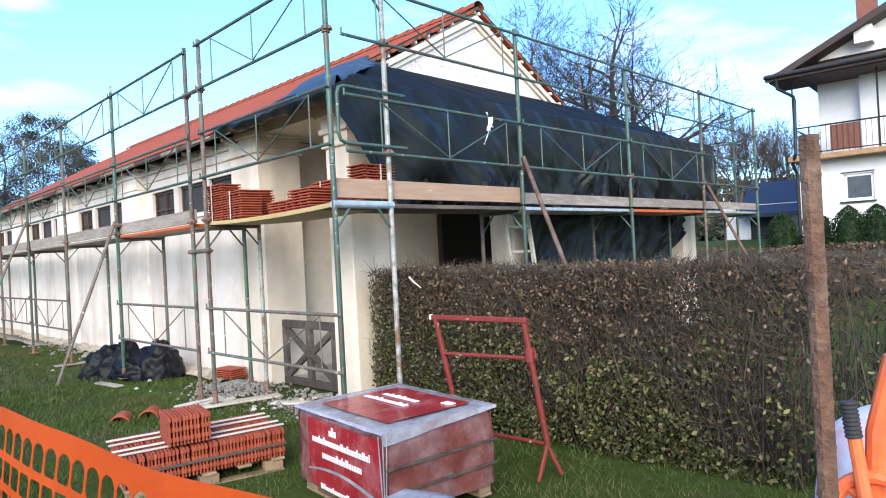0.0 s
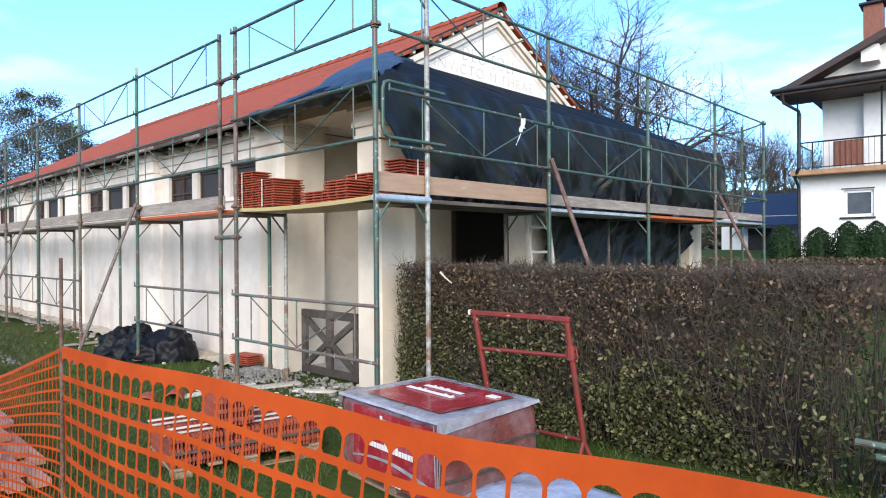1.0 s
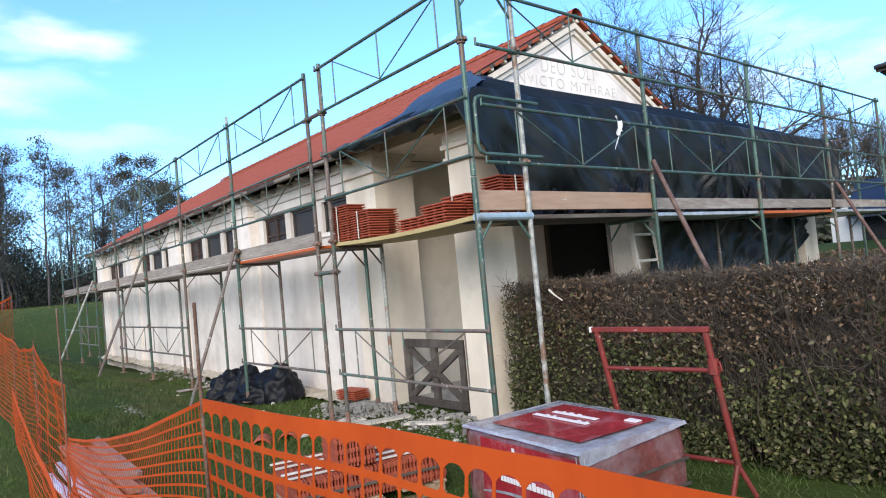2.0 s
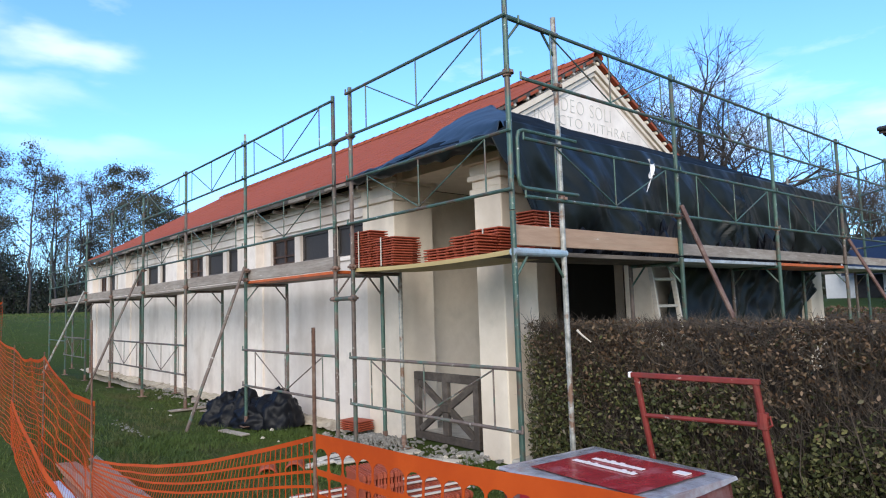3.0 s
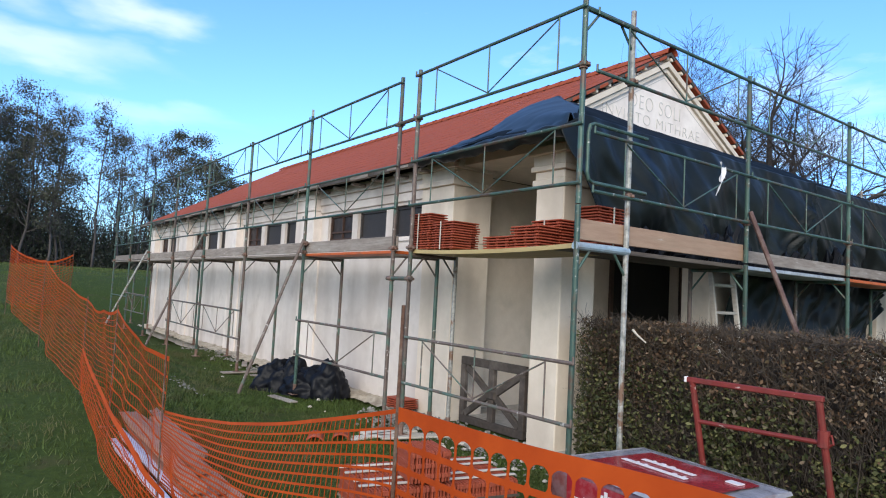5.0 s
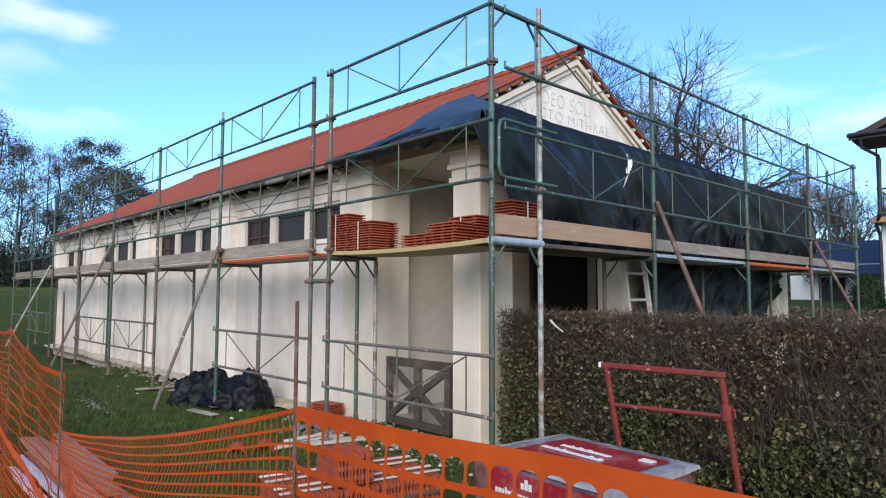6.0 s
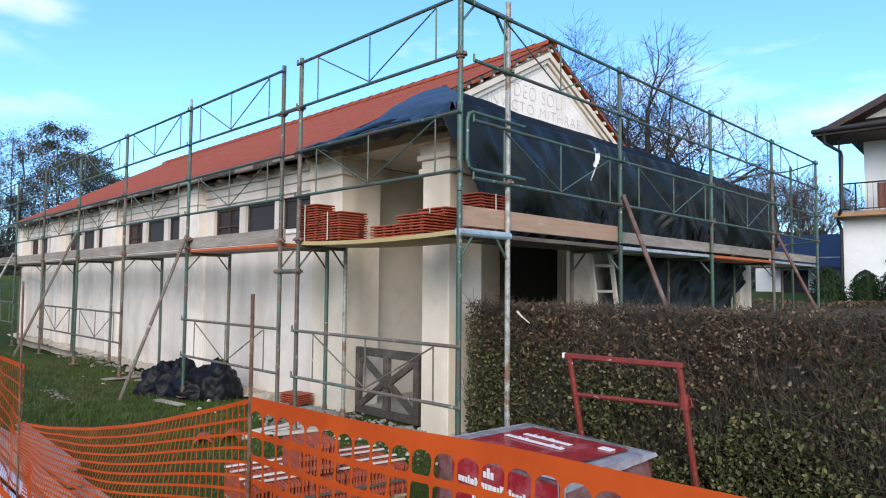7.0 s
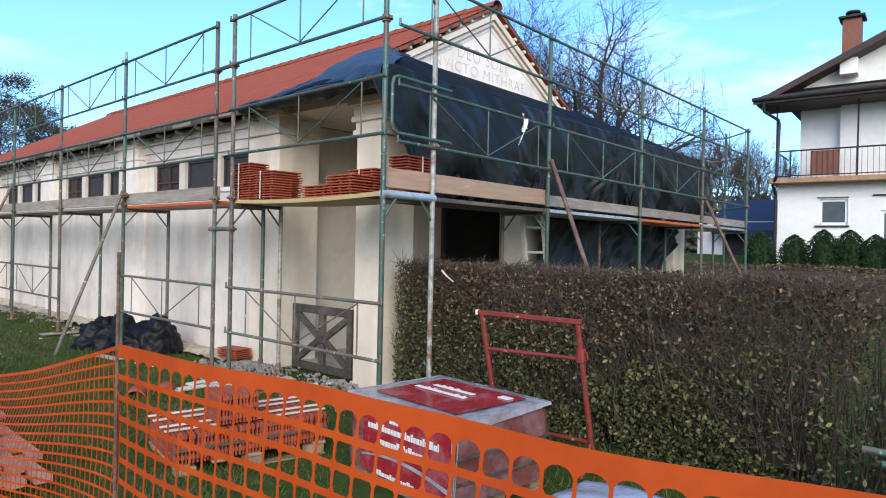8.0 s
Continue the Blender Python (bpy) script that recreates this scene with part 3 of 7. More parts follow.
        if k % 3 == 2:
            frm.box((-0.02, 0.048, 0.04), (0.02, 0.09, hh - 0.04)).box((-hw + 0.04, 0.047, hh * 0.30), (hw - 0.04, 0.085, hh * 0.30 + 0.03))
        part("window_frame", frm, M_WOOD_FRAME if k % 3 == 2 else M_SCREEN, wn_)
        part("pane", Acc().box((-hw, 0.075, 0), (hw, 0.085, hh)), M_PANE_OLD if k % 3 == 2 else M_SCREEN, wn_)
    # dark rooms behind the panes
    tagged(part("ceiling", Acc().box((WX0 + 0.3, WY0 + 0.3, 3.22), (WX1 - 0.5, WY1 - 0.3, 3.3)), M_CREAM), "plain plastered ceiling", "ceiling", kind="structure")
    tagged(part("floor", Acc().box((WX0 + 0.3, WY0 + 0.3, 0.0), (PORCH_X + 0.1, WY1 - 0.3, 0.06)), M_CONCRETE), "grey concrete floor slab", "floor", kind="structure")
    # porch piers
    def pier(x0, x1, y0, y1, label):
        p = thing("porch_pier", label, "pier", "porch piers", at=((x0 + x1) / 2, (y0 + y1) / 2, 0))
        hx, hy = (x1 - x0) / 2, (y1 - y0) / 2
        part("shaft", Acc().box((-hx, -hy, -0.1), (hx, hy, 2.86), bevel=0.012), M_CREAM, p)
        c = Acc()
        for z0, z1, o in ((2.86, 2.93, 0.035), (2.93, 3.02, 0.012), (3.02, 3.08, 0.05), (3.08, 3.20, 0.03), (3.20, 3.29, 0.085)):
            c.box((-hx - o, -hy - o, z0), (hx + o, hy + o, z1), bevel=0.008)
        part("capital", c, M_CREAM, p)
        return p
    pier(-6.14, PORCH_X, WY0 - 0.06, WY0 + 0.48, "cream plastered corner pier with moulded capital")
    pier(-6.14, PORCH_X, 7.20, 7.74, "cream plastered porch pier beside a ladder")
    pier(-6.14, PORCH_X, 9.84, 10.38, "cream plastered porch pier behind dark sheeting")
    pier(-6.14, PORCH_X, WY1 - 0.52, WY1 + 0.06, "cream plastered corner pier at the far end")
    # porch beam and soffit
    bm_ = Acc().box((-6.2, WY0, 3.292), (PORCH_X - 0.02, WY1, 3.44)).box((-7.6, WY0, 3.292), (-6.2, WY0 + 0.45, 3.44)).box((-7.6, WY1 - 0.45, 3.292), (-6.2, WY1, 3.44))
    tagged(part("porch_beam", bm_, M_CREAM), "cream plastered beam over the porch piers", "beam", kind="structure")
    tagged(part("porch_ceiling", Acc().box((-8.0, WY0 + 0.45, 3.31), (-6.2, WY1 - 0.45, 3.39)), M_CREAM), "cream porch soffit", "ceiling", kind="structure")
    tagged(part("step", Acc().box((PORCH_X - 0.5, WY0 - 0.05, -0.1), (PORCH_X + 0.25, WY1, 0.05), bevel=0.02), M_CONCRETE), "worn concrete step along the porch", "step", kind="structure")
    # rubble strip at the foot of the long wall
    fo = Acc()
    fo.grid(lambda u, v: (WX0 + u * 15.8, WY0 - 0.33 + 0.4 * v, 0.0 + 0.05 * v + 0.09 * abs(noise.noise((u * 40, v * 4, 3))) + 0.03 * noise.noise((u * 130, v * 9, 1))), 300, 9)
    tagged(part("footing", fo, M_ROUGHCAST, smooth=True), "crumbled mortar strip along the wall foot", "footing", kind="structure")


build_building()


# ---- roof ----
ROOF_X0, ROOF_X1, EAVE_Y = -24.55, -7.49, 4.02
TILE_W, TILE_L = 0.235, 0.33
COURSES = 16


def tile_mesh():
    """One interlocking clay tile, lying in its own plane: x across, y up the slope."""
    a = Acc()
    prof = [(0.0, 0.006), (0.03, 0.009), (0.065, 0.006), (0.12, 0.0045), (0.17, 0.0045), (0.205, 0.006), (0.235, 0.008)]
    n = len(prof)
    for y, lift in ((0.0, 0.0025), (TILE_L + 0.02, 0.0)):
        for x, z in prof:
            a.v.append((x, y, z + lift))
    for x, z in prof:
        a.v.append((x, 0.0, z - 0.002))
    for i in range(n - 1):
        a.f.append([i, i + 1, n + i + 1, n + i])
        a.f.append([i, 2 * n + i, 2 * n + i + 1, i + 1])
    return a


def build_roof():
    run = RIDGE_Y - EAVE_Y
    length = math.hypot(run, run * SLOPE)
    ang = math.degrees(math.atan(SLOPE))
    step = length / COURSES
    slopes = {}
    for side in ("south", "north"):
        sgn = 1 if side == "south" else -1
        y_e = EAVE_Y if side == "south" else 2 * RIDGE_Y - EAVE_Y
        z_e = EAVE_Z - 0.04
        a = Acc().prism([(ROOF_X0, y_e, z_e), (ROOF_X0, RIDGE_Y, z_e + run * SLOPE), (ROOF_X0, RIDGE_Y, z_e + run * SLOPE - 0.06), (ROOF_X0, y_e, z_e - 0.05)], (ROOF_X1 - ROOF_X0, 0, 0))
        deck = tagged(part("roof_" + side, a, M_WOOD_DARK), "tiled roof slope in red clay interlocking tiles", "roof", kind="structure")
        cols = int((ROOF_X1 - ROOF_X0) / TILE_W)
        one = tile_mesh()
        me = one.mesh("roof_tile", M_TILE)
        rest = Acc()
        rnd = random.Random(5)
        near = 0
        for c in range(COURSES):
            for k in range(cols):
                jig = rnd.uniform(-0.0015, 0.0015)
                if sgn > 0:
                    m = pose(ROOF_X1 - (k + 1) * TILE_W, y_e, z_e + 0.006 + jig, ang, 0, 0) @ pose(0, c * step, 0)
                else:
                    m = pose(ROOF_X0 + (ROOF_X1 - ROOF_X0) - k * TILE_W, y_e, z_e + 0.006 + jig, ang, 0, 180) @ pose(0, c * step, 0)
                if sgn > 0 and 4 <= k < 24:
                    o = new("roof_tile", me)
                    o.parent, o.matrix_local = deck, m
                    near += 1
                else:
                    base = len(rest.v)
                    rest.v += [(m @ Vector(p))[:] for p in one.v]
                    rest.f += [[base + i for i in f] for f in one.f]
        ob = part("roof_tiles", rest, M_TILE, deck)
        ob["kind"] = "stuff"
        slopes[side] = deck
    rg = Acc()
    z_r = EAVE_Z + run * SLOPE - 0.035
    for k in range(int((ROOF_X1 - ROOF_X0) / 0.36)):
        x1 = ROOF_X1 - k * 0.36
        pts = [(RIDGE_Y + 0.13 * math.cos(t), z_r - 0.05 + 0.12 * math.sin(t)) for t in [math.pi * i / 8 for i in range(9)]]
        base = len(rg.v)
        for xx, s in ((x1 + 0.03, 1.08), (x1 - 0.36, 0.95)):
            rg.v += [(xx, RIDGE_Y + (y - RIDGE_Y) * s, z_r - 0.05 + (z - z_r + 0.05) * s) for y, z in pts]
        rg.f += [[base + i, base + i + 1, base + 10 + i, base + 9 + i] for i in range(8)]
    rt = part("ridge_tiles", rg, M_TILE, slopes["south"])
    rt["kind"] = "stuff"
    # verge: undersides of the overhanging tiles with pale mortar between them
    for sgn in (1, -1):
        vg = Acc()
        for c in range(COURSES):
            y = EAVE_Y + c * run / COURSES if sgn > 0 else 2 * RIDGE_Y - EAVE_Y - c * run / COURSES
            z = EAVE_Z - 0.04 + c * run / COURSES * SLOPE
            m = pose(ROOF_X1 - 0.13, y, z - 0.05, sgn * ang, 0, 0)
            vg.box((0, -0.02 if sgn > 0 else -0.20, -0.02), (0.135, 0.20 if sgn > 0 else 0.02, 0.03), m, 0.006)
        part("verge_tiles", vg, M_TILE, slopes["south" if sgn > 0 else "north"])["kind"] = "stuff"
        vm = Acc()
        for c in range(COURSES):
            y = EAVE_Y + (c + 0.8) * run / COURSES if sgn > 0 else 2 * RIDGE_Y - EAVE_Y - (c + 0.8) * run / COURSES
            z = EAVE_Z - 0.04 + (c + 0.8) * run / COURSES * SLOPE
            vm.box((ROOF_X1 - 0.12, y - 0.035, z - 0.11), (ROOF_X1 - 0.02, y + 0.035, z - 0.05), None, 0.01)
        part("verge_mortar", vm, M_CREAM, slopes["south" if sgn > 0 else "north"])["kind"] = "stuff"
    # gutterless eave: rafter feet and a ragged batten
    for k in range(27):
        x = ROOF_X0 + 0.3 + k * 0.62
        r = Acc().box((x, EAVE_Y + 0.10, EAVE_Z - 0.14), (x + 0.06, WY0 + 0.05, EAVE_Z - 0.095), None, 0.006)
        part("rafter_foot", r, M_PLANK_G, slopes["south"])
    ba = Acc()
    rnd = random.Random(8)
    for k in range(31):
        x = ROOF_X0 + k * 0.545
        ba.box((x, EAVE_Y + 0.0 + rnd.uniform(-0.02, 0.03), EAVE_Z - 0.095 + rnd.uniform(-0.012, 0.01)), (x + 0.53, EAVE_Y + 0.06, EAVE_Z - 0.05), None, 0.005)
    part("eave_batten", ba, M_PLANK_G, slopes["south"])


build_roof()


# ---- scaffolding ----
DECK = 2.1
SY_OUT, SY_IN = 3.37, 4.02
SX_OUT, SX_IN = -4.6, -5.25


def along(p, q, t):
    return Vector(p).lerp(Vector(q), t)


def guard_frame(parent, p, q, z, material, ends=0.04):
    """A guard-rail panel between two standards: two rails, three posts and a V of thin diagonals."""
    p, q = Vector(p), Vector(q)
    a = Acc()
    d = (q - p).normalized() * ends
    for h in (0.0, 0.5):
        a.tube([p - d + Vector((0, 0, z + h)), q + d + Vector((0, 0, z + h))], 0.0165, 8)
    for t in (0.15, 0.51, 0.89):
        b = along(p, q, t)
        a.tube([b + Vector((0, 0, z)), b + Vector((0, 0, z + 0.5))], 0.0075, 6)
    a.tube([along(p, q, 0.15) + Vector((0, 0, z + 0.48)), along(p, q, 0.51) + Vector((0, 0, z + 0.02))], 0.0075, 6)
    a.tube([along(p, q, 0.51) + Vector((0, 0, z + 0.02)), along(p, q, 0.89) + Vector((0, 0, z + 0.48))], 0.0075, 6)
    # catch pins at the rail ends
    for h in (0.0, 0.5):
        for e in (p - d, q + d):
            a.tube([e + Vector((0, 0, z + h - 0.01)), e + Vector((0, 0, z + h + 0.055))], 0.010, 6)
    return part("guard_frame", a, material, parent, smooth=False)


def standard(parent, x, y, z0, z1, material, plate=True):
    a = Acc().tube([(x, y, z0), (x, y, z1)], 0.0245, 10)
    s = part("standard", a, material, parent)
    if plate:
        part("base_plate", Acc().box((x - 0.07, y - 0.07, z0 - 0.012), (x + 0.07, y + 0.07, z0), None, 0.003).tube([(x, y, z0), (x, y, z0 + 0.14)], 0.03, 8), M_COUPLER, s)
    return s


def coupler(parent, x, y, z, axis="x"):
    a = Acc().tube([(x, y, z - 0.03), (x, y, z + 0.03)], 0.038, 10)
    d = Vector((1, 0, 0)) if axis == "x" else Vector((0, 1, 0))
    c = Vector((x, y, z)) + d * 0.055
    a.tube([c - Vector((0, 0, 0.012)), c + Vector((0, 0, 0.012))], 0.016, 6)
    a.box((x - 0.045, y - 0.045, z - 0.014), (x + 0.045, y + 0.045, z + 0.014), None, 0.006)
    return part("coupler", a, M_COUPLER, parent)


def frame_top(parent, p, q, z, material):
    """Transom between two standards with its two gusset braces."""
    p, q = Vector((*p, z)), Vector((*q, z))
    a = Acc().tube([p, q], 0.021, 8)
    for s, e in ((p, q), (q, p)):
        d = (e - s).normalized()
        a.tube([s + Vector((0, 0, -0.24)), s + d * 0.2], 0.011, 6)
    return part("transom", a, material, parent)


def board(parent, name, lo, hi, material, label=""):
    return part(name, Acc().box(lo, hi, None, 0.004), material, parent, label)


def build_scaffold_long():
    s = thing("scaffold", "green and rusty tube scaffolding along the white wall", "scaffolding", "scaffolds")
    xs = [-7.06, -7.43, -9.92, -12.42, -14.92, -17.42, -19.92, -22.42, -24.9]
    mats = [M_RUST, M_RUST, M_GREEN, M_RUST, M_GREEN, M_RUST, M_GREEN, M_GREEN, M_GREEN]
    for x, m in zip(xs, mats):
        standard(s, x, SY_OUT, 0.05, DECK, m)
        standard(s, x, SY_OUT, DECK + 0.02, DECK + 2.07, m if m != M_GREEN or x < -12 else M_GREEN, False)
        standard(s, x, SY_IN, 0.05, DECK - 0.03, M_SPLASH if x == -7.06 else (M_GREEN if m == M_RUST else M_RUST))
        frame_top(s, (x, SY_OUT), (x, SY_IN), DECK - 0.06, M_RUST)
        coupler(s, x, SY_OUT, DECK + 0.02)
        if x in (-9.92, -14.92):
            part("spigot", Acc().tube([(x, SY_OUT, DECK + 2.06), (x, SY_OUT, DECK + 2.17)], 0.018, 8), M_SPLASH, s)
    # corner standard is shared with the front
    for z in (DECK - 0.33, DECK + 1.5):
        coupler(s, -7.06, SY_OUT, z)
        coupler(s, -7.43, SY_OUT, z)
        part("tie_tube", Acc().tube([(-6.98, SY_OUT - 0.02, z), (-7.5, SY_OUT - 0.02, z)], 0.024, 8), M_RUST, s)
    ends = [(-4.6, -7.06)] + list(zip(xs[1:-1], xs[2:]))
    for k, (xa, xb) in enumerate(ends):
        for z in (DECK + 0.5, DECK + 1.5):
            guard_frame(s, (xb, SY_OUT - 0.03, 0), (xa, SY_OUT - 0.03, 0), z, M_GREEN)
        if k in (0, 1, 3, 4, 6):
            guard_frame(s, (xb, SY_OUT - 0.03, 0), (xa, SY_OUT - 0.03, 0), 0.62, M_RUST)
    # decks: yellow board on the corner bay, steel and timber further on
    bent = Acc()
    for lo in (DECK - 0.034, DECK + 0.006):
        bent.grid(lambda u, v, lo=lo: (-7.12 + 2.46 * u, SY_OUT + 0.03 + (SY_IN + 0.01 - SY_OUT) * v, lo - 0.028 * 4 * u * (1 - u)), 16, 1)
    for a0 in range(16):
        b0 = a0 + 1
        bent.f += [[a0, b0, b0 + 34, a0 + 34], [a0 + 17, b0 + 17, b0 + 51, a0 + 51]]
    bent.f += [[0, 17, 51, 34], [16, 33, 67, 50]]
    part("deck_board", bent, M_PLANK_Y, s, "yellow plywood deck board, slightly bent")
    for k, (xa, xb) in enumerate(ends[1:]):
        mt = M_ORANGE_STEEL if k == 0 else M_PLANK_G
        for j in range(2):
            y = SY_OUT + 0.03 + j * 0.32
            board(s, "deck_plank", (xb + 0.01, y, DECK - 0.035), (xa - 0.01, y + 0.3, DECK + 0.002), mt if j == 0 else M_PLANK_G)
        board(s, "toe_board", (xb - 0.02, SY_OUT + 0.026, DECK + 0.012 + 0.004 * (k % 2)), (xa + 0.02, SY_OUT + 0.055, DECK + 0.17), M_PLANK_G)
    board(s, "deck_plank", (-25.6, SY_OUT + 0.05, DECK - 0.02), (-24.9, SY_IN, DECK + 0.015), M_PLANK_G)
    # raking props
    for x, z, dx, dy, m in ((-9.84, 2.30, 0.12, -0.95, M_RUST), (-14.84, 2.62, 0.1, -1.15, M_RUST), (-19.9, 2.35, -0.4, -1.0, M_SPLASH)):
        part("raking_prop", Acc().tube([(x, SY_OUT - 0.05, z), (x + dx, SY_OUT + dy, 0.0)], 0.024, 8), m, s)
        coupler(s, x, SY_OUT - 0.02, z - 0.05, "y")
    # far end frame
    for y in (SY_OUT, SY_IN):
        part("end_rail", Acc().tube([(-24.9, y, 1.0), (-22.42, y, 1.0)], 0.017, 6), M_GREEN, s)
    return s


def build_scaffold_front():
    s = thing("scaffold", "green tube scaffolding before the covered porch roof", "scaffolding", "scaffolds")
    # corner pair
    standard(s, SX_OUT, SY_OUT, 0.05, DECK + 0.32, M_GREEN)
    standard(s, SX_OUT, SY_OUT, DECK + 0.33, DECK + 2.2, M_GREEN, False)
    standard(s, SX_OUT, 4.01, 0.05, DECK + 2.16, M_SPLASH)
    part("transom", Acc().tube([(SX_OUT, SY_OUT - 0.02, DECK - 0.02), (SX_OUT, 4.03, DECK - 0.02)], 0.036, 12), M_BLUEPIPE, s, "thick pale blue tube")
    for y0, d in ((SY_OUT, 1), (4.01, -1)):
        for za, zb in ((-0.25, -0.04), (1.78, 1.98)):
            part("gusset", Acc().tube([(SX_OUT, y0, DECK + za), (SX_OUT, y0 + d * 0.17, DECK + zb)], 0.012, 6), M_GREEN, s)
    part("transom", Acc().tube([(SX_OUT, SY_OUT - 0.03, DECK + 2.0), (SX_OUT, 4.06, DECK + 2.0)], 0.024, 8), M_GREEN, s)
    # rounded end guard at the corner
    r = Acc()
    y0, y1, z0, z1 = SY_OUT + 0.06, SY_OUT + 0.85, DECK + 0.52, DECK + 1.02
    r.tube([(SX_OUT + 0.03, y1, z1), (SX_OUT + 0.03, y0 + 0.07, z1), (SX_OUT + 0.03, y0 + 0.02, z1 - 0.02), (SX_OUT + 0.03, y0, z1 - 0.08), (SX_OUT + 0.03, y0, z0 + 0.08), (SX_OUT + 0.03, y0 + 0.02, z0 + 0.02), (SX_OUT + 0.03, y0 + 0.07, z0), (SX_OUT + 0.03, y1, z0)], 0.017, 8)
    part("end_guard", r, M_GREEN, s)
    for z in (DECK + 0.47, DECK + 1.5):
        coupler(s, SX_OUT, 4.01, z)
    coupler(s, SX_OUT, SY_OUT, DECK + 1.5)
    ys = [6.02, 8.53, 11.03, 13.53]
    mats = [M_GREEN, M_GREEN, M_RUST, M_GREEN]
    for y, m in zip(ys, mats):
        standard(s, SX_OUT, y, 0.05, DECK, m)
        standard(s, SX_OUT, y, DECK + 0.02, DECK + 2.05, m, False)
        standard(s, SX_IN, y, 0.05, DECK - 0.03, M_RUST if m == M_GREEN else M_GREEN)
        frame_top(s, (SX_OUT, y), (SX_IN, y), DECK - 0.06, M_GREEN)
        coupler(s, SX_OUT, y, DECK + 0.45, "y")
    bays = [(3.55, 6.02)] + list(zip(ys[:-1], ys[1:]))
    for k, (ya, yb) in enumerate(bays):
        for z in (DECK + 0.45, DECK + 1.48):
            guard_frame(s, (SX_OUT + 0.03, ya, 0), (SX_OUT + 0.03, yb, 0), z, M_GREEN)
        toe = (M_PLANK_T, M_PLANK_G, M_PLANK_G, M_PLANK_G)[k]
        deck = (M_PLANK_D, M_GALV, M_ORANGE_STEEL, M_GALV)[k]
        y_lo = 3.42 if k == 0 else ya
        board(s, "toe_board", (SX_OUT - 0.06, y_lo + 0.005, DECK + (0.04 if k == 0 else 0.03)), (SX_OUT - 0.03, yb - 0.005, DECK + (0.215 if k == 0 else 0.16)), toe, ("new wooden toe board" if k == 0 else ""))
        for j in range(2):
            x = SX_IN + 0.0 + j * 0.32
            board(s, "deck_plank", (x, y_lo + 0.01, DECK - 0.045), (x + 0.3, yb - 0.01, DECK - 0.005), deck)
    # end of the front bay, and the frames round the far side
    for x, y in ((-5.25, 14.2), (-6.6, 14.2), (-6.6, 13.5), (-9.1, 14.2), (-9.1, 13.5)):
        standard(s, x, y, 0.05, DECK + 2.1, M_SPLASH if x == -6.6 else M_GREEN)
    for z in (DECK + 0.45, DECK + 0.95, DECK + 1.5, DECK + 2.0):
        part("end_rail", Acc().tube([(SX_OUT, 13.55, z), (-5.25, 14.2, z)], 0.016, 6), M_GREEN, s)
        part("end_rail", Acc().tube([(-5.25, 14.2, z), (-9.1, 14.2, z)], 0.016, 6), M_RUST, s)
    board(s, "deck_plank", (-9.2, 13.52, DECK - 0.04), (-5.3, 14.15, DECK), M_PLANK_G)
    # raking props
    for y, z in ((6.0, DECK + 0.56), (11.08, DECK + 0.42)):
        part("raking_prop", Acc().tube([(SX_OUT + 0.05, y, z), (SX_OUT + 1.15, y + (-0.06 if y < 8 else 0.25), 0.0)], 0.026, 8), M_REDPOLE, s, "brown painted steel prop")
    # tied white rag
    rag = Acc()
    def ribbon_at(p, q, w, sway, seed):
        p, q = Vector(p), Vector(q)
        def f(u, v):
            c = p.lerp(q, v)
            turn = 5.0 * v + seed
            return (SX_OUT + 0.05 + c.x + sway * math.sin(4 * v + seed) + (u - 0.5) * w * 0.5 * math.sin(turn), 5.43 + c.y + (u - 0.5) * w * (0.5 + 0.5 * math.cos(turn)), DECK + 0.90 + c.z)
        rag.grid(f, 3, 12)
    ribbon_at((0, 0.02, 0.05), (0.01, -0.09, -0.25), 0.06, 0.02, 0.3)
    ribbon_at((0, -0.05, 0.10), (0.0, 0.06, -0.05), 0.035, 0.015, 1.7)
    ribbon_at((0, 0.05, 0.06), (0.0, -0.02, -0.10), 0.05, 0.02, 2.6)
    ro = part("rag", rag, M_RAG, s, "white rag knotted round a diagonal")
    thicken(ro, 0.004)
    return s


build_scaffold_long()
build_scaffold_front()


# ---- tile stacks on the decks ----
FLAT = Acc()
FLAT.box((-0.20, -0.125, 0.012), (0.20, 0.125, 0.026), None, 0.004)
for _x in (-0.14, 0.0, 0.14):
    FLAT.box((_x - 0.02, -0.105, 0.0), (_x + 0.02, 0.105, 0.012))
FLAT_ME = FLAT.mesh("tile", M_TILE_NEW)


def tile_stack(at, cols, rz=0.0, label="stack of new red clay roof tiles on the deck", strap=True, edge=False):
    """cols: (dx, dy, count) of piles; each tile is a piece of its own."""
    st = thing("tile_stack", label, "roof tiles", "roof tile stacks", at=at, rz=rz)
    rnd = random.Random(int(abs(at[0] * 100)))
    for dx, dy, n in cols:
        for i in range(n):
            o = new("tile", FLAT_ME)
            o.parent = st
            o.matrix_local = pose(dx + rnd.uniform(-0.012, 0.012), dy + rnd.uniform(-0.012, 0.012), i * 0.0275, 0, 0, rnd.uniform(-1.5, 1.5))
        if strap and n > 10:
            part("strap", Acc().box((dx - 0.008, dy - 0.150, 0), (dx + 0.008, dy - 0.146, n * 0.0275)), M_LATH, st)
    return st


tile_stack((-6.90, 3.62, DECK - 0.002), [(-0.10, -0.06, 15), (0.12, 0.22, 12), (0.33, -0.06, 11)], 0)
tile_stack((-5.50, 3.66, DECK - 0.018), [(-0.30, 0.0, 5), (0.12, -0.02, 8), (0.12, 0.26, 11)], 0)
tile_stack((-4.93, 4.06, DECK + 0.008), [(0.0, 0.0, 14)], 90)


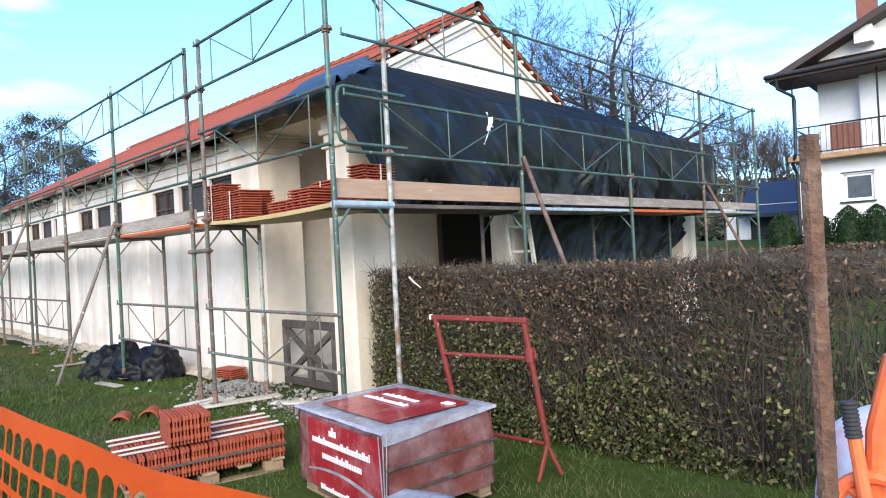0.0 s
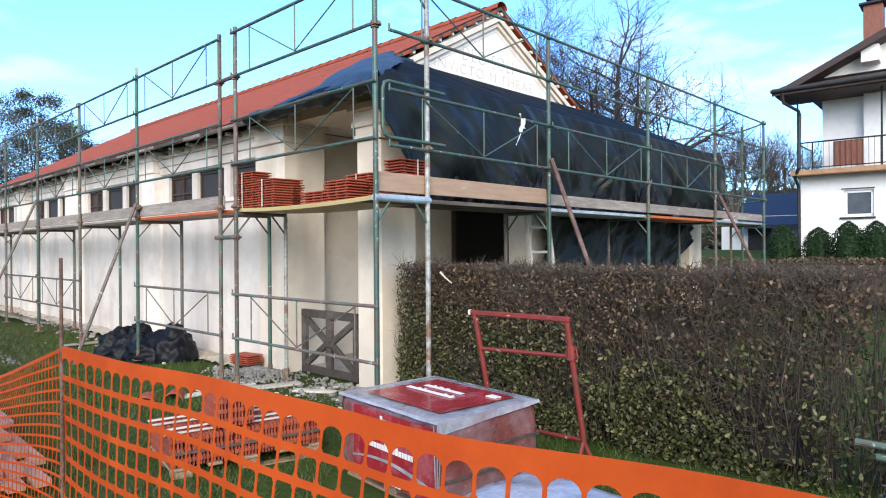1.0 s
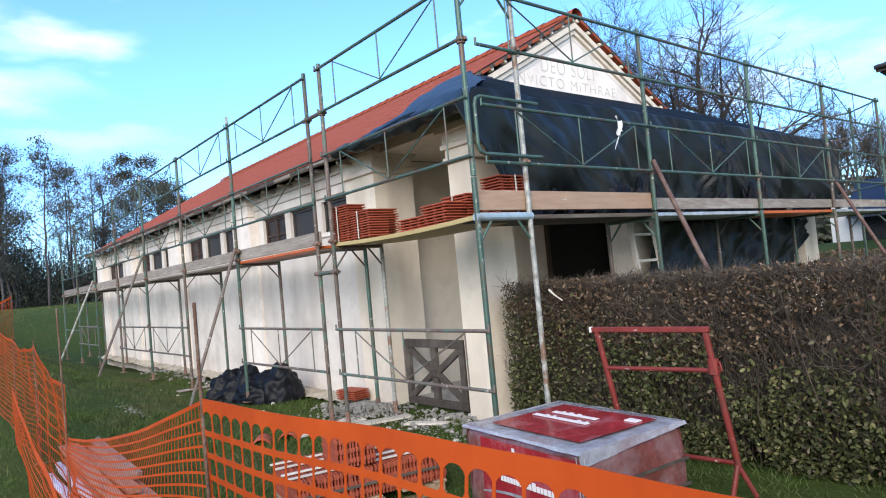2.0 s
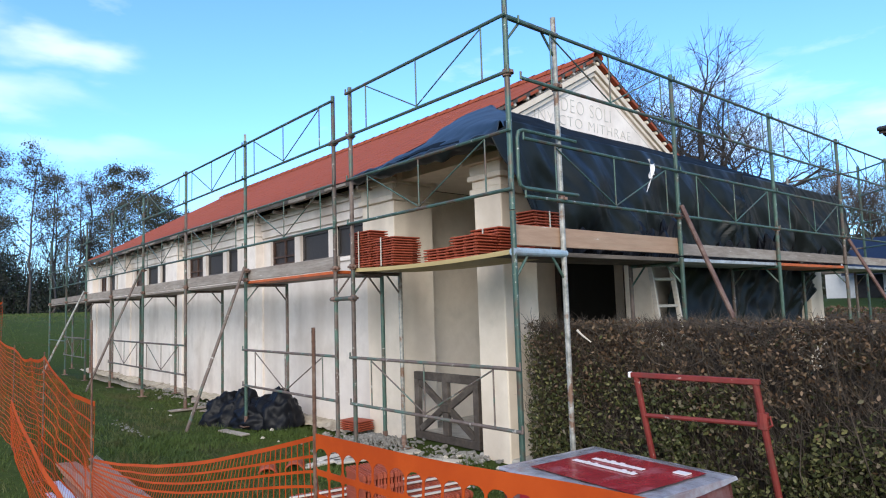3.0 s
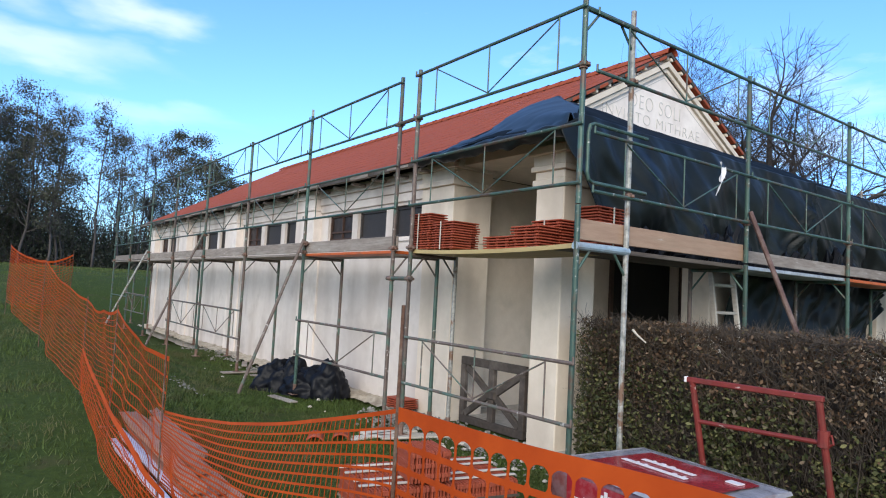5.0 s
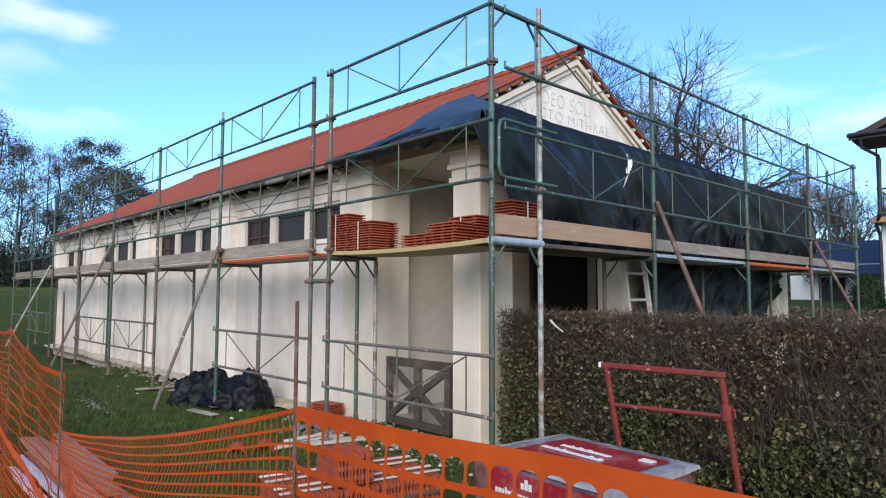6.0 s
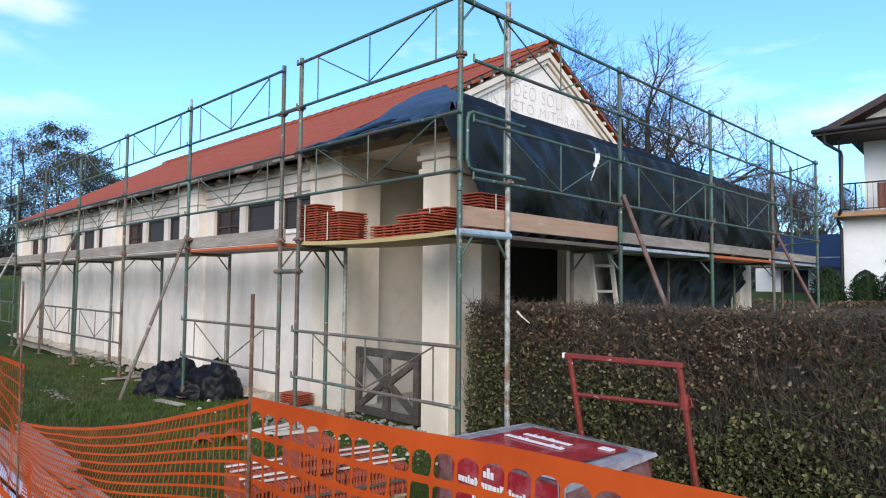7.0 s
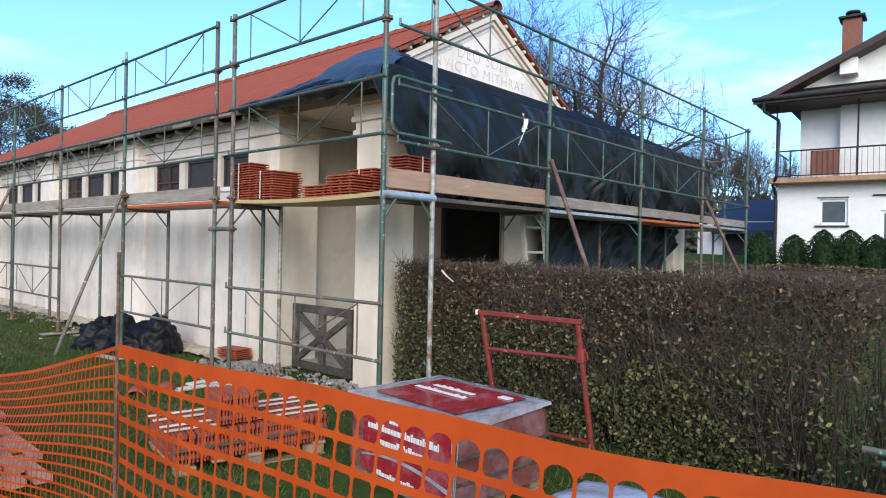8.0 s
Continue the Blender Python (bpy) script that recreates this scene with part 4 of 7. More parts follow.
# ---- tarpaulins ----
def fold(u, v, seed=0.0):
    """Creases of slack sheeting."""
    return noise.noise((u * 1.3 + seed, v * 1.1, seed)) + 0.5 * noise.noise((u * 3.1, v * 2.3 + seed, 4.0)) + 0.28 * noise.noise((u * 7.0 + 2, v * 4.0, 9.0 + seed))


def ridged(u, v, seed=0.0):
    return 1 - 2 * abs(noise.noise((u + seed, v, seed * 1.7)))


def build_tarp():
    t = thing("tarpaulin", "dark blue and black tarpaulin draped over the porch roof", "tarpaulin", at=(0, 0, 0))
    def east(x):
        return 3.43 + 0.478 * (-5.27 - x)
    # sheet over the sloping roof edge: its west border bellies out up the slope
    border = [(0.0, -7.80), (0.12, -7.60), (0.28, -7.48), (0.5, -7.85), (0.75, -8.36), (0.9, -8.42), (1.0, -8.15)]
    def west(v):
        for (a, xa), (b, xb) in zip(border[:-1], border[1:]):
            if v <= b:
                return xa + (xb - xa) * smoothstep(a, b, v)
        return border[-1][1]
    def top(u, v):
        x_l = west(v) + 0.04 * noise.noise((v * 9, 0, 7))
        x = x_l + (-5.30 - x_l) * u
        y_top = 6.62 if x < -7.5 else 6.62 + (4.05 - 6.62) * (x + 7.5) / 2.2
        y = 3.92 + (y_top - 3.92) * v
        lift = 0.035 + 0.11 * math.sin(math.pi * min(1.0, v * 1.02)) * smoothstep(0.0, 0.2, u) * smoothstep(0.08, 0.4, v)
        z = 3.335 + SLOPE * (y - 4.02) + lift
        z = min(z, east(x) + 0.05) + 0.022 * fold(x * 0.9, y * 0.9, 1.0) + 0.012 * ridged(x * 1.6 - y * 1.1, y * 0.5, 4.0)
        if v < 0.3:
            z += 0.05 * abs(noise.noise((x * 2.5, y * 6, 3.0))) * (1 - smoothstep(0.15, 0.3, v))
        return (x, y, z)
    thicken(part("top_sheet", Acc().grid(top, 110, 64), M_TARP_BLUE, t, "blue side of the sheet", True), 0.006)
    # black hem turned down over the eave
    def hem_strip(u, v):
        x, y, z = top(u, 0.0)
        a = 0.13 + 0.06 * noise.noise((x * 2.2, 5, 0))
        return (x, y - 0.02 - 0.05 * math.sin(math.pi * v) + 0.05 * v * ridged(x * 3.0, v * 1.5, 2.0), z + 0.012 - a * v + 0.02 * noise.noise((x * 6, v * 3, 1)))
    thicken(part("hem", Acc().grid(hem_strip, 90, 10), M_TARP, t, "black turned-down hem", True), 0.005)
    # sheet over the lean-to slope
    def slope(u, v):
        y = 4.0 + 9.0 * u
        x = -7.60 + 2.32 * v
        z = min(east(x), 3.36 + SLOPE * (y - 3.98), 3.70 + 0.9 * (13.0 - y))
        z += (0.045 * fold(y, x, 3.0) + 0.03 * ridged(y * 1.7, x * 0.6, 6.0) + 0.13 * v * math.exp(-((y - 6.0) / 0.7) ** 2)) * (1 - v ** 3) * smoothstep(0.0, 0.25, v)
        return (x, y, z)
    thicken(part("slope_sheet", Acc().grid(slope, 170, 36), M_TARP_NAVY, t, "navy slope of the same sheet", True), 0.006)
    # straight creases: where along the hem, lean, width, depth; some fan out from one tie
    rnd = random.Random(41)
    creases = [(4.6 + 8.2 * i / 5 + rnd.uniform(-0.28, 0.28), rnd.uniform(0.2, 1.6), rnd.uniform(0.03, 0.08), rnd.uniform(0.015, 0.035)) for i in range(6)]
    creases += [(7.75 + 0.16 * i + rnd.uniform(-0.05, 0.05), -1.15 + 0.15 * i, rnd.uniform(0.018, 0.035), rnd.uniform(0.05, 0.085)) for i in range(7)]
    creases += [(12.35 + 0.1 * i, -0.5 + 0.2 * i, 0.03, 0.04) for i in range(4)]
    # hanging front
    def front(u, v):
        y_l = 3.80 + 0.22 * v + 0.62 * v * v
        y = y_l + (13.0 - y_l - 0.12 * v) * u
        z_top = min(3.465, 3.38 + SLOPE * (y - 3.98), 3.55 + 0.9 * (13.0 - y))
        z = z_top + (2.16 - z_top) * v
        gather = math.exp(-((y - 8.2) / 0.8) ** 2)
        deep = 0.12 * fold(y * 0.8 - 0.8 * v, v * 0.9, 5.0) + gather * 0.02 * math.sin(17 * (y - 8.2) / (0.35 + 0.9 * v)) * v
        # broad slack folds that run down to the right, with finer wrinkles towards the hem
        deep += 0.17 * ridged(y * 0.55 - v * 0.9, v * 0.35, 21.0) * (0.25 + 0.75 * v) + 0.17 * noise.noise((y * 1.3 + v * 0.9, v * 0.8, 31.0))
        deep += 0.065 * noise.noise((y * 3.0 - v * 1.1, v * 1.3, 41.0)) + 0.022 * ridged(y * 6.0 + v * 3.0, v * 3.6, 8.0) * smoothstep(0.6, 1.0, v)
        for cy, lean, w, amp in creases:
            e = abs(y - cy + lean * (1 - v)) / w
            if e < 4:
                deep += amp * math.exp(-e)
        x = -5.27 + 0.10 * math.sin(v * 2.6) + deep * (0.3 + v)
        if v > 0.9:
            x += 0.12 * (v - 0.9) * 10 * (0.6 + noise.noise((y * 3, 1, 1)))
            z += 0.06 * abs(noise.noise((y * 5, 2, 1)))
        return (x, y, z)
    thicken(part("front_sheet", Acc().grid(front, 520, 64), M_TARP, t, "black sheet hanging to the deck", True), 0.006)
    # crumpled hem lying on the deck
    for y0, ln, tall in ((6.3, 1.5, 1.7), (8.0, 1.0, 1.0), (9.4, 1.0, 1.5), (4.95, 0.8, 1.2), (11.4, 1.0, 1.0)):
        def hem(u, v, y0=y0, ln=ln, tall=tall):
            a = math.pi * v
            r = 0.15 + 0.30 * abs(noise.noise((u * 7 + y0, v * 4, 0)))
            return (-5.04 + r * 0.7 * math.cos(a), y0 + ln * (u - 0.5), DECK - 0.004 + tall * r * math.sin(a) * (1 - (2 * u - 1) ** 4))
        part("crumpled_hem", Acc().grid(hem, 34, 12), M_BAG, t, smooth=False)
    # second sheet, hung below the beam between the piers
    low = thing("tarpaulin", "black sheeting hung across the porch opening", "tarpaulin")
    def lower(u, v):
        y = 7.25 + 4.95 * u
        z = 2.08 - 1.55 * v * (0.86 + 0.14 * math.cos(5 * u)) * (1 if u < 0.72 else max(0.25, 1 - 2.7 * (u - 0.72)))
        x = -5.52 + 0.10 * fold(y * 1.2 + v, v * 1.6, 7.0) + 0.04 * ridged(y * 2, v * 2 + y, 3.0)
        return (x, y, z)
    thicken(part("sheet", Acc().grid(lower, 120, 34), M_TARP, low, "", True), 0.006)
    return t


build_tarp()


# ---- low gate in the porch side, ladder ----
def beam(a, p, q, w, d):
    """A square timber from p to q."""
    p, q = Vector(p), Vector(q)
    v = q - p
    rot = v.to_track_quat("X", "Z").to_matrix().to_4x4()
    a.box((0, -d / 2, -w / 2), (v.length, d / 2, w / 2), Matrix.Translation(p) @ rot, 0.006)
    return a


def build_gate():
    g = thing("wooden_gate", "dark weathered wooden gate with radiating braces", "gate", at=(-6.92, 4.56, 0.02))
    W, H = 0.585, 0.775
    part("top_rail", beam(Acc(), (-W, 0, H), (W, 0, H), 0.10, 0.06), M_WOOD_DARK, g)
    part("bottom_rail", beam(Acc(), (-W, 0, 0.05), (W, 0, 0.05), 0.09, 0.06), M_WOOD_DARK, g)
    for x in (-W + 0.045, W - 0.045):
        part("stile", Acc().box((x - 0.045, -0.03, 0.095), (x + 0.045, 0.03, H - 0.05), None, 0.006), M_WOOD_DARK, g)
    part("middle_post", Acc().box((-0.05, -0.026, 0.095), (0.05, 0.034, H - 0.05), None, 0.006), M_WOOD_DARK, g)
    for sx in (-1, 1):
        for z0 in (0.12, H - 0.07):
            part("brace", beam(Acc(), (sx * (W - 0.1), 0.004 * sx, z0), (sx * 0.03, 0.004 * sx, 0.42), 0.08, 0.045), M_WOOD_DARK, g)
    part("hub", Acc().box((-0.10, -0.042, 0.35), (0.10, 0.042, 0.49), None, 0.03), M_WOOD_DARK, g)


build_gate()


def build_ladder():
    l = thing("ladder", "weathered wooden ladder leaning under the scaffold deck", "ladder", at=(-5.30, 6.50, 0.05))
    for y in (0.0, 0.50):
        part("rail", beam(Acc(), (0.25, y, 0), (0.0, y * 0.97 + 0.01, 2.02), 0.06, 0.035), M_LATH, l)
    for i in range(6):
        z = 0.20 + i * 0.33
        x = 0.25 - 0.25 * z / 2.02
        part("rung", beam(Acc(), (x, 0.01, z), (x, 0.49, z), 0.035, 0.035), M_LATH, l)


build_ladder()


# ---- black sheeting heap and rubble ----
def blob(cx, cy, rx, ry, rz, seed, res=40):
    def f(u, v):
        a, b = 2 * math.pi * u, math.pi * 0.5 * v
        d = Vector((math.cos(a) * math.cos(b), math.sin(a) * math.cos(b), math.sin(b)))
        k = 1 + 0.26 * noise.noise(d * 1.5 + Vector((seed, 0, 0))) + 0.16 * noise.noise(d * 3.4 + Vector((0, seed, 0))) + 0.13 * (0.5 - abs(noise.noise(d * 5.5 + Vector((seed, 0, seed)))))
        return (cx + rx * d.x * k, cy + ry * d.y * k, rz * d.z * k)
    return Acc().grid(f, res * 2, res)


def build_heaps():
    b = thing("plastic_heap", "heap of crumpled black plastic sheeting on the grass", "plastic sheeting", at=(-10.22, 3.68, 0.0))
    part("crumpled_sheet", blob(-0.42, -0.26, 0.34, 0.38, 0.40, 1.0, 26), M_BAG, b, smooth=True)
    part("crumpled_sheet", blob(0.05, -0.02, 0.44, 0.38, 0.34, 4.0, 26), M_BAG, b, smooth=True)
    part("crumpled_sheet", blob(0.38, 0.16, 0.33, 0.34, 0.46, 7.0, 26), M_BAG, b, smooth=True)
    part("crumpled_sheet", blob(-0.22, -0.10, 0.28, 0.28, 0.47, 9.0, 26), M_BAG, b, smooth=True)
    rnd = random.Random(12)
    gr = Acc()
    for i in range(900):
        r, a = abs(rnd.gauss(0, 0.26)), rnd.uniform(0, 6.28)
        s = rnd.uniform(0.008, 0.02)
        x, y = r * math.cos(a) * 1.5, r * math.sin(a)
        z = max(0.0, 0.13 - 0.3 * r)
        gr.box((-s, -s * 0.8, -s * 0.7), (s, s * 0.8, s * 0.7), pose(x, y, z + s * 0.3, rnd.uniform(0, 90), rnd.uniform(0, 90), rnd.uniform(0, 90)), s * 0.4)
    gob = part("gravel_heap", gr, M_GRAVEL, m=pose(-7.5, 3.88, 0.03))
    tagged(gob, "small heap of grey gravel between the scaffold feet", "gravel", kind="stuff")
    tile_stack((-8.35, 4.20, 0.06), [(0.0, 0.0, 5)], 8, "few red roof tiles by the wall foot", False)
    # grey boards under the scaffold feet
    for x, y, l, w, rz in ((-7.34, 3.62, 1.20, 0.20, 98), (-6.94, 3.58, 0.98, 0.18, 75), (-7.16, 3.20, 0.9, 0.14, 95), (-9.62, 3.06, 0.62, 0.12, 8), (-12.4, 3.6, 1.0, 0.18, 90), (-11.6, 3.7, 0.9, 0.14, 25), (-13.5, 3.9, 0.7, 0.1, -20), (-6.3, 3.9, 0.5, 0.12, 30)):
        o = part("ground_board", Acc().box((-l / 2, -w / 2, 0.0), (l / 2, w / 2, 0.024), None, 0.006), M_LATH if x > -7.6 else M_PLANK_G, m=pose(x, y, 0.025, 0, 0, rz))
        tagged(o, "pale weathered board lying on the grass", "board", "boards on the grass")
    # crumbled plaster and dirt strewn along the wall foot
    rd = random.Random(51)
    db = Acc()
    for i in range(2600):
        x = rd.uniform(-17, -5.4)
        y = 4.40 - abs(rd.gauss(0, 0.28))
        if noise.noise((x * 0.9, y * 1.3, 2)) + rd.uniform(-0.3, 0.3) < -0.05:
            continue
        q = rd.uniform(0.008, 0.032) * (1.0 if rd.random() < 0.9 else 1.6)
        db.box((-q, -q * 0.7, -q * 0.4), (q, q * 0.7, q * 0.4), pose(x, y, ground_z(x, y) + q * 0.25, rd.uniform(-30, 30), rd.uniform(-30, 30), rd.uniform(0, 180)), q * 0.2)
    tagged(part("plaster_debris", db, M_GRAVEL), "crumbled plaster and dirt strewn along the wall foot", "debris", kind="stuff")
    # two trodden patches of pale crumbs on the grass
    for cx, cy, rx, ry, n in ((-9.45, 1.68, 0.5, 0.10, 60), (-6.2, 3.75, 0.75, 0.30, 240), (-7.9, 3.85, 0.5, 0.25, 260)):
        pt = Acc()
        for i in range(n):
            q = rd.uniform(0.004, 0.013)
            x, y = cx + rd.gauss(0, rx * 0.55), min(4.3, cy + rd.gauss(0, ry * 0.55))
            pt.box((-q, -q * 0.8, -q * 0.4), (q, q * 0.8, q * 0.4), pose(x, y, ground_z(x, y) + 0.012 + q * 0.3, rd.uniform(-30, 30), rd.uniform(-30, 30), rd.uniform(0, 180)), q * 0.2)
        tagged(part("plaster_debris", pt, M_GRAVEL), "scattered pale plaster crumbs trodden into the grass", "debris", kind="stuff")
    # broken plaster lumps
    rnd = random.Random(31)
    lump = []
    for s in range(3):
        lump.append(blob(0, 0, 0.07, 0.05, 0.045, 20 + s, 6).mesh("plaster_lump", M_LATH))
    for i in range(30):
        if i < 18:
            x, y = rnd.uniform(-6.6, -5.1), rnd.uniform(3.5, 4.25)
        else:
            x, y = rnd.uniform(-14, -7.6), rnd.uniform(2.9, 4.2)
        o = new("plaster_lump", lump[i % 3])
        k = rnd.uniform(0.22, 0.65)
        o.matrix_world = pose(x, y, ground_z(x, y) + 0.005, 0, 0, rnd.uniform(0, 360)) @ Matrix.Diagonal((k, k, k, 1))
        tagged(o, "pale lump of broken plaster on the grass", "rubble", "plaster lumps")


build_heaps()


# ---- pallets ----
def pallet_base(parent, L, W, z=0.0):
    for y in (-W / 2 + 0.06, 0, W / 2 - 0.06):
        for x in (-L / 2 + 0.08, 0, L / 2 - 0.08):
            part("block", Acc().box((x - 0.07, y - 0.05, z + 0.02), (x + 0.07, y + 0.05, z + 0.09), None, 0.005), M_WOOD_PALLET, parent)
        part("runner", Acc().box((-L / 2, y - 0.05, z), (L / 2, y + 0.05, z + 0.02), None, 0.004), M_WOOD_PALLET, parent)
    for i in range(5):
        x = -L / 2 + 0.05 + i * (L - 0.1) / 4
        part("deck_slat", Acc().box((x - 0.05, -W / 2, z + 0.09), (x + 0.05, W / 2, z + 0.11), None, 0.004), M_WOOD_PALLET, parent)


def build_wrapped_pallet():
    p = thing("wrapped_pallet", "shrink-wrapped pallet of red roof tiles with printed film", "pallet", "pallets", at=(-3.41, 2.90, 0.0), rz=-6)
    L, W, z0, z1 = 1.09, 0.875, 0.085, 0.592
    pallet_base(p, 1.05, 0.83)
    hx, hy = L / 2, W / 2
    def side(u, v, axis, s):
        t = 2 * u - 1
        bulge = 0.006 * math.sin(9 * v + 3 * u) + 0.010 * noise.noise((u * 6, v * 5, s + axis * 3)) + 0.006 * ridged(u * 9 + v * 2, v * 3, s + 4) - 0.03 * (2 * v - 1) ** 8 * (v > 0.5) - 0.022 * t ** 12
        z = z0 + (z1 - z0) * v
        if axis == 0:
            return (t * hx, s * (hy + bulge), z)
        return (s * (hx + bulge), t * hy, z)
    for axis in (0, 1):
        for s in (-1, 1):
            part("film_side", Acc().grid(lambda u, v, axis=axis, s=s: side(u, v, axis, s), 48, 24), M_FILM_TILES, p, "glossy film over red tiles", True)
    part("wrapped_top", Acc().grid(lambda u, v: ((2 * u - 1) * (hx + 0.010), (2 * v - 1) * (hy + 0.010), z1 + 0.008 + 0.006 * noise.noise((u * 5, v * 5, 1)) - 0.012 * (max(abs(2 * u - 1), abs(2 * v - 1)) ** 14)), 36, 36), M_FILM, p, "grey glossy film", True)
    # film folds round the upper rim
    rim = Acc()
    for s in (-1, 1):
        rim.grid(lambda u, v, s=s: ((2 * u - 1) * (hx + 0.012), s * (hy + 0.006 + 0.012 * v + 0.006 * noise.noise((u * 9, v * 3, 2))), z1 + 0.004 - (0.016 + 0.006 * noise.noise((u * 3, s, 0))) * v), 24, 3)
        rim.grid(lambda u, v, s=s: (s * (hx + 0.006 + 0.012 * v + 0.006 * noise.noise((u * 9, v * 3, 5))), (2 * u - 1) * (hy + 0.012), z1 + 0.004 - (0.080 - 0.060 * u + 0.006 * noise.noise((u * 3, s, 4))) * v), 24, 3)
    part("film_rim", rim, M_FILM, p, "grey folded film edge", True)
    # red printed fields
    part("printed_panel", Acc().grid(lambda u, v: (-hx + 0.20 + 0.90 * u, -hy - 0.022 - 0.004 * noise.noise((u * 6, v * 5, 3)), z0 + 0.02 + 0.445 * v), 12, 10), M_FILM_RED, p, "red printed film", True)
    part("printed_panel", Acc().grid(lambda u, v: (-hx + 0.17 + 0.82 * u, -hy + 0.10 + 0.66 * v, z1 + 0.018 + 0.004 * noise.noise((u * 5, v * 5, 1))), 12, 10), M_FILM_RED, p, "red printed film", True)
    # print shown as plain bars
    def bars(rows, place):
        rnd = random.Random(4)
        a = Acc()
        for x0, x1, z, h in rows:
            x = x0
            while x < x1:
                w = rnd.uniform(0.016, 0.034)
                a.box((x, 0, z), (min(x1, x + w), 0.003, z + h * rnd.choice((0.7, 0.7, 1.0))), place)
                x += w + 0.007
        return a
    side_m = Matrix.Translation((-hx, -hy - 0.031, z0))
    part("print", bars([(0.27, 0.98, 0.315, 0.048), (0.40, 0.88, 0.225, 0.048), (0.36, 0.76, 0.02, 0.034)], side_m), M_PRINT, p, "white printing shown as bars")["kind"] = "stuff"
    part("emblem", Acc().box((0.50, -0.0005, 0.385), (0.525, 0.0025, 0.42), side_m).box((0.532, -0.0005, 0.385), (0.557, 0.0025, 0.445), side_m).box((0.564, -0.0005, 0.385), (0.589, 0.0025, 0.425), side_m), M_PRINT, p, "plain white emblem")
    arc = Acc()
    arc.grid(lambda u, v: (-hx + 0.20 + 0.90 * u, -hy - 0.030, z0 + 0.09 + 0.08 * math.sin(math.pi * (0.15 + 0.8 * u)) - (0.012 + 0.02 * u) * v), 20, 1)
    part("printed_swoosh", arc, M_FILM, p)
    part("print", bars([(-0.30, 0.20, -0.04, 0.062), (-0.24, 0.16, 0.08, 0.062)], Matrix.Translation((0, 0, z1 + 0.026)) @ pose(0, 0, 0, -90, 0, 0)), M_PRINT, p, "white printing shown as bars")["kind"] = "stuff"
    part("label_sticker", Acc().box((0.31, 0.18, z1 + 0.020), (0.40, 0.24, z1 + 0.026)), M_PRINT, p)
    # dark straps under the film
    for z in (0.27, 0.42):
        part("strap", Acc().box((hx + 0.014, -hy, z0 + z - 0.14), (hx + 0.018, hy, z0 + z - 0.122)), M_WOOD_DARK, p)
    for x in (-0.03, 0.0, 0.03):
        part("film_crease", Acc().tube([(hx + 0.012, -hy - 0.02 + x * 0.3, z0 + 0.05), (hx + 0.016 , -hy - 0.016 + x, z1 - 0.01)], 0.004, 5), M_FILM, p)


build_wrapped_pallet()


def build_second_pallet():
    p = thing("wrapped_pallet", "pallet under taut pale grey plastic film", "pallet", "pallets", at=(-1.03, 0.97, 0.0), rz=3)
    pallet_base(p, 0.86, 0.74)
    def shell(u, v):
        # rounded box unrolled over its top
        a, b = 2 * u - 1, 2 * v - 1
        m = max(abs(a), abs(b))
        x, y = 0.44 * max(-1, min(1, a * 1.5)), 0.38 * max(-1, min(1, b * 1.5))
        drop = max(0.0, m - 0.667) * 2.3
        return (x * (1 + 0.01 * noise.noise((u * 9, v * 9, 1))), y, 0.925 - drop + 0.012 * noise.noise((u * 8, v * 8, 2)) - (0.02 if m > 0.64 else 0))
    part("film_cover", Acc().grid(shell, 48, 48), M_FILM, p, "pale grey plastic film", True)


build_second_pallet()


EDGE = Acc().box((-0.006, -0.165, 0.0), (0.006, 0.165, 0.21), None, 0.002)
for _z in (0.03, 0.10, 0.17):
    EDGE.box((-0.011, -0.170, _z), (0.011, 0.170, _z + 0.03), None, 0.002)
EDGE_ME = EDGE.mesh("tile", M_TILE_NEW)


def build_open_pallet():
    p = thing("tile_pallet", "open pallet of roof tiles standing on edge, half used", "pallet", "pallets", at=(-4.90, 2.19, 0.0), rz=78.5)
    pallet_base(p, 1.12, 0.72)
    rnd = random.Random(9)
    for row, y in enumerate((-0.174, 0.174)):
        for i in range(46):
            o = new("tile", EDGE_ME)
            o.parent = p
            o.matrix_local = pose(-0.55 + i * 0.0247, y + rnd.uniform(-0.006, 0.006), 0.112, 0, rnd.uniform(-2, 2), rnd.uniform(-1, 1))
    for i, y in enumerate((-0.25, -0.12, 0.08, 0.22)):
        part("lath", Acc().box((-0.60, y - 0.015, 0.326), (0.60, y + 0.015, 0.338), pose(0, 0, 0, 0, 0, rnd.uniform(-0.6, 0.6)), 0.003), M_LATH, p, "pale wooden lath")
    part("band", Acc().box((-0.57, -0.350, 0.20), (0.58, -0.346, 0.22)), M_PLANK_D, p)
    for i in range(12):
        o = new("tile", EDGE_ME)
        o.parent = p
        o.matrix_local = pose(-0.25 + i * 0.0245, -0.165 + rnd.uniform(-0.006, 0.006), 0.340, 0, rnd.uniform(-1, 1), rnd.uniform(-1, 1))
    # half-round ridge tiles left on the grass
    for x, y, rz in ((-7.20, 2.41, 62), (-7.17, 2.70, 58)):
        a = Acc()
        def half(u, v, r):
            t = math.pi * u
            return (r * math.cos(t), -0.17 + 0.34 * v, r * math.sin(t))
        a.grid(lambda u, v: half(u, v, 0.108 - 0.013 * v), 14, 4)
        o = part("ridge_tile", a, M_TILE_NEW, smooth=True, m=pose(x, y, 0.015, 0, 0, rz))
        thicken(o, 0.014)
        tagged(o, "half-round red ridge tile lying on the grass", "roof tile", "loose ridge tiles")


build_open_pallet()


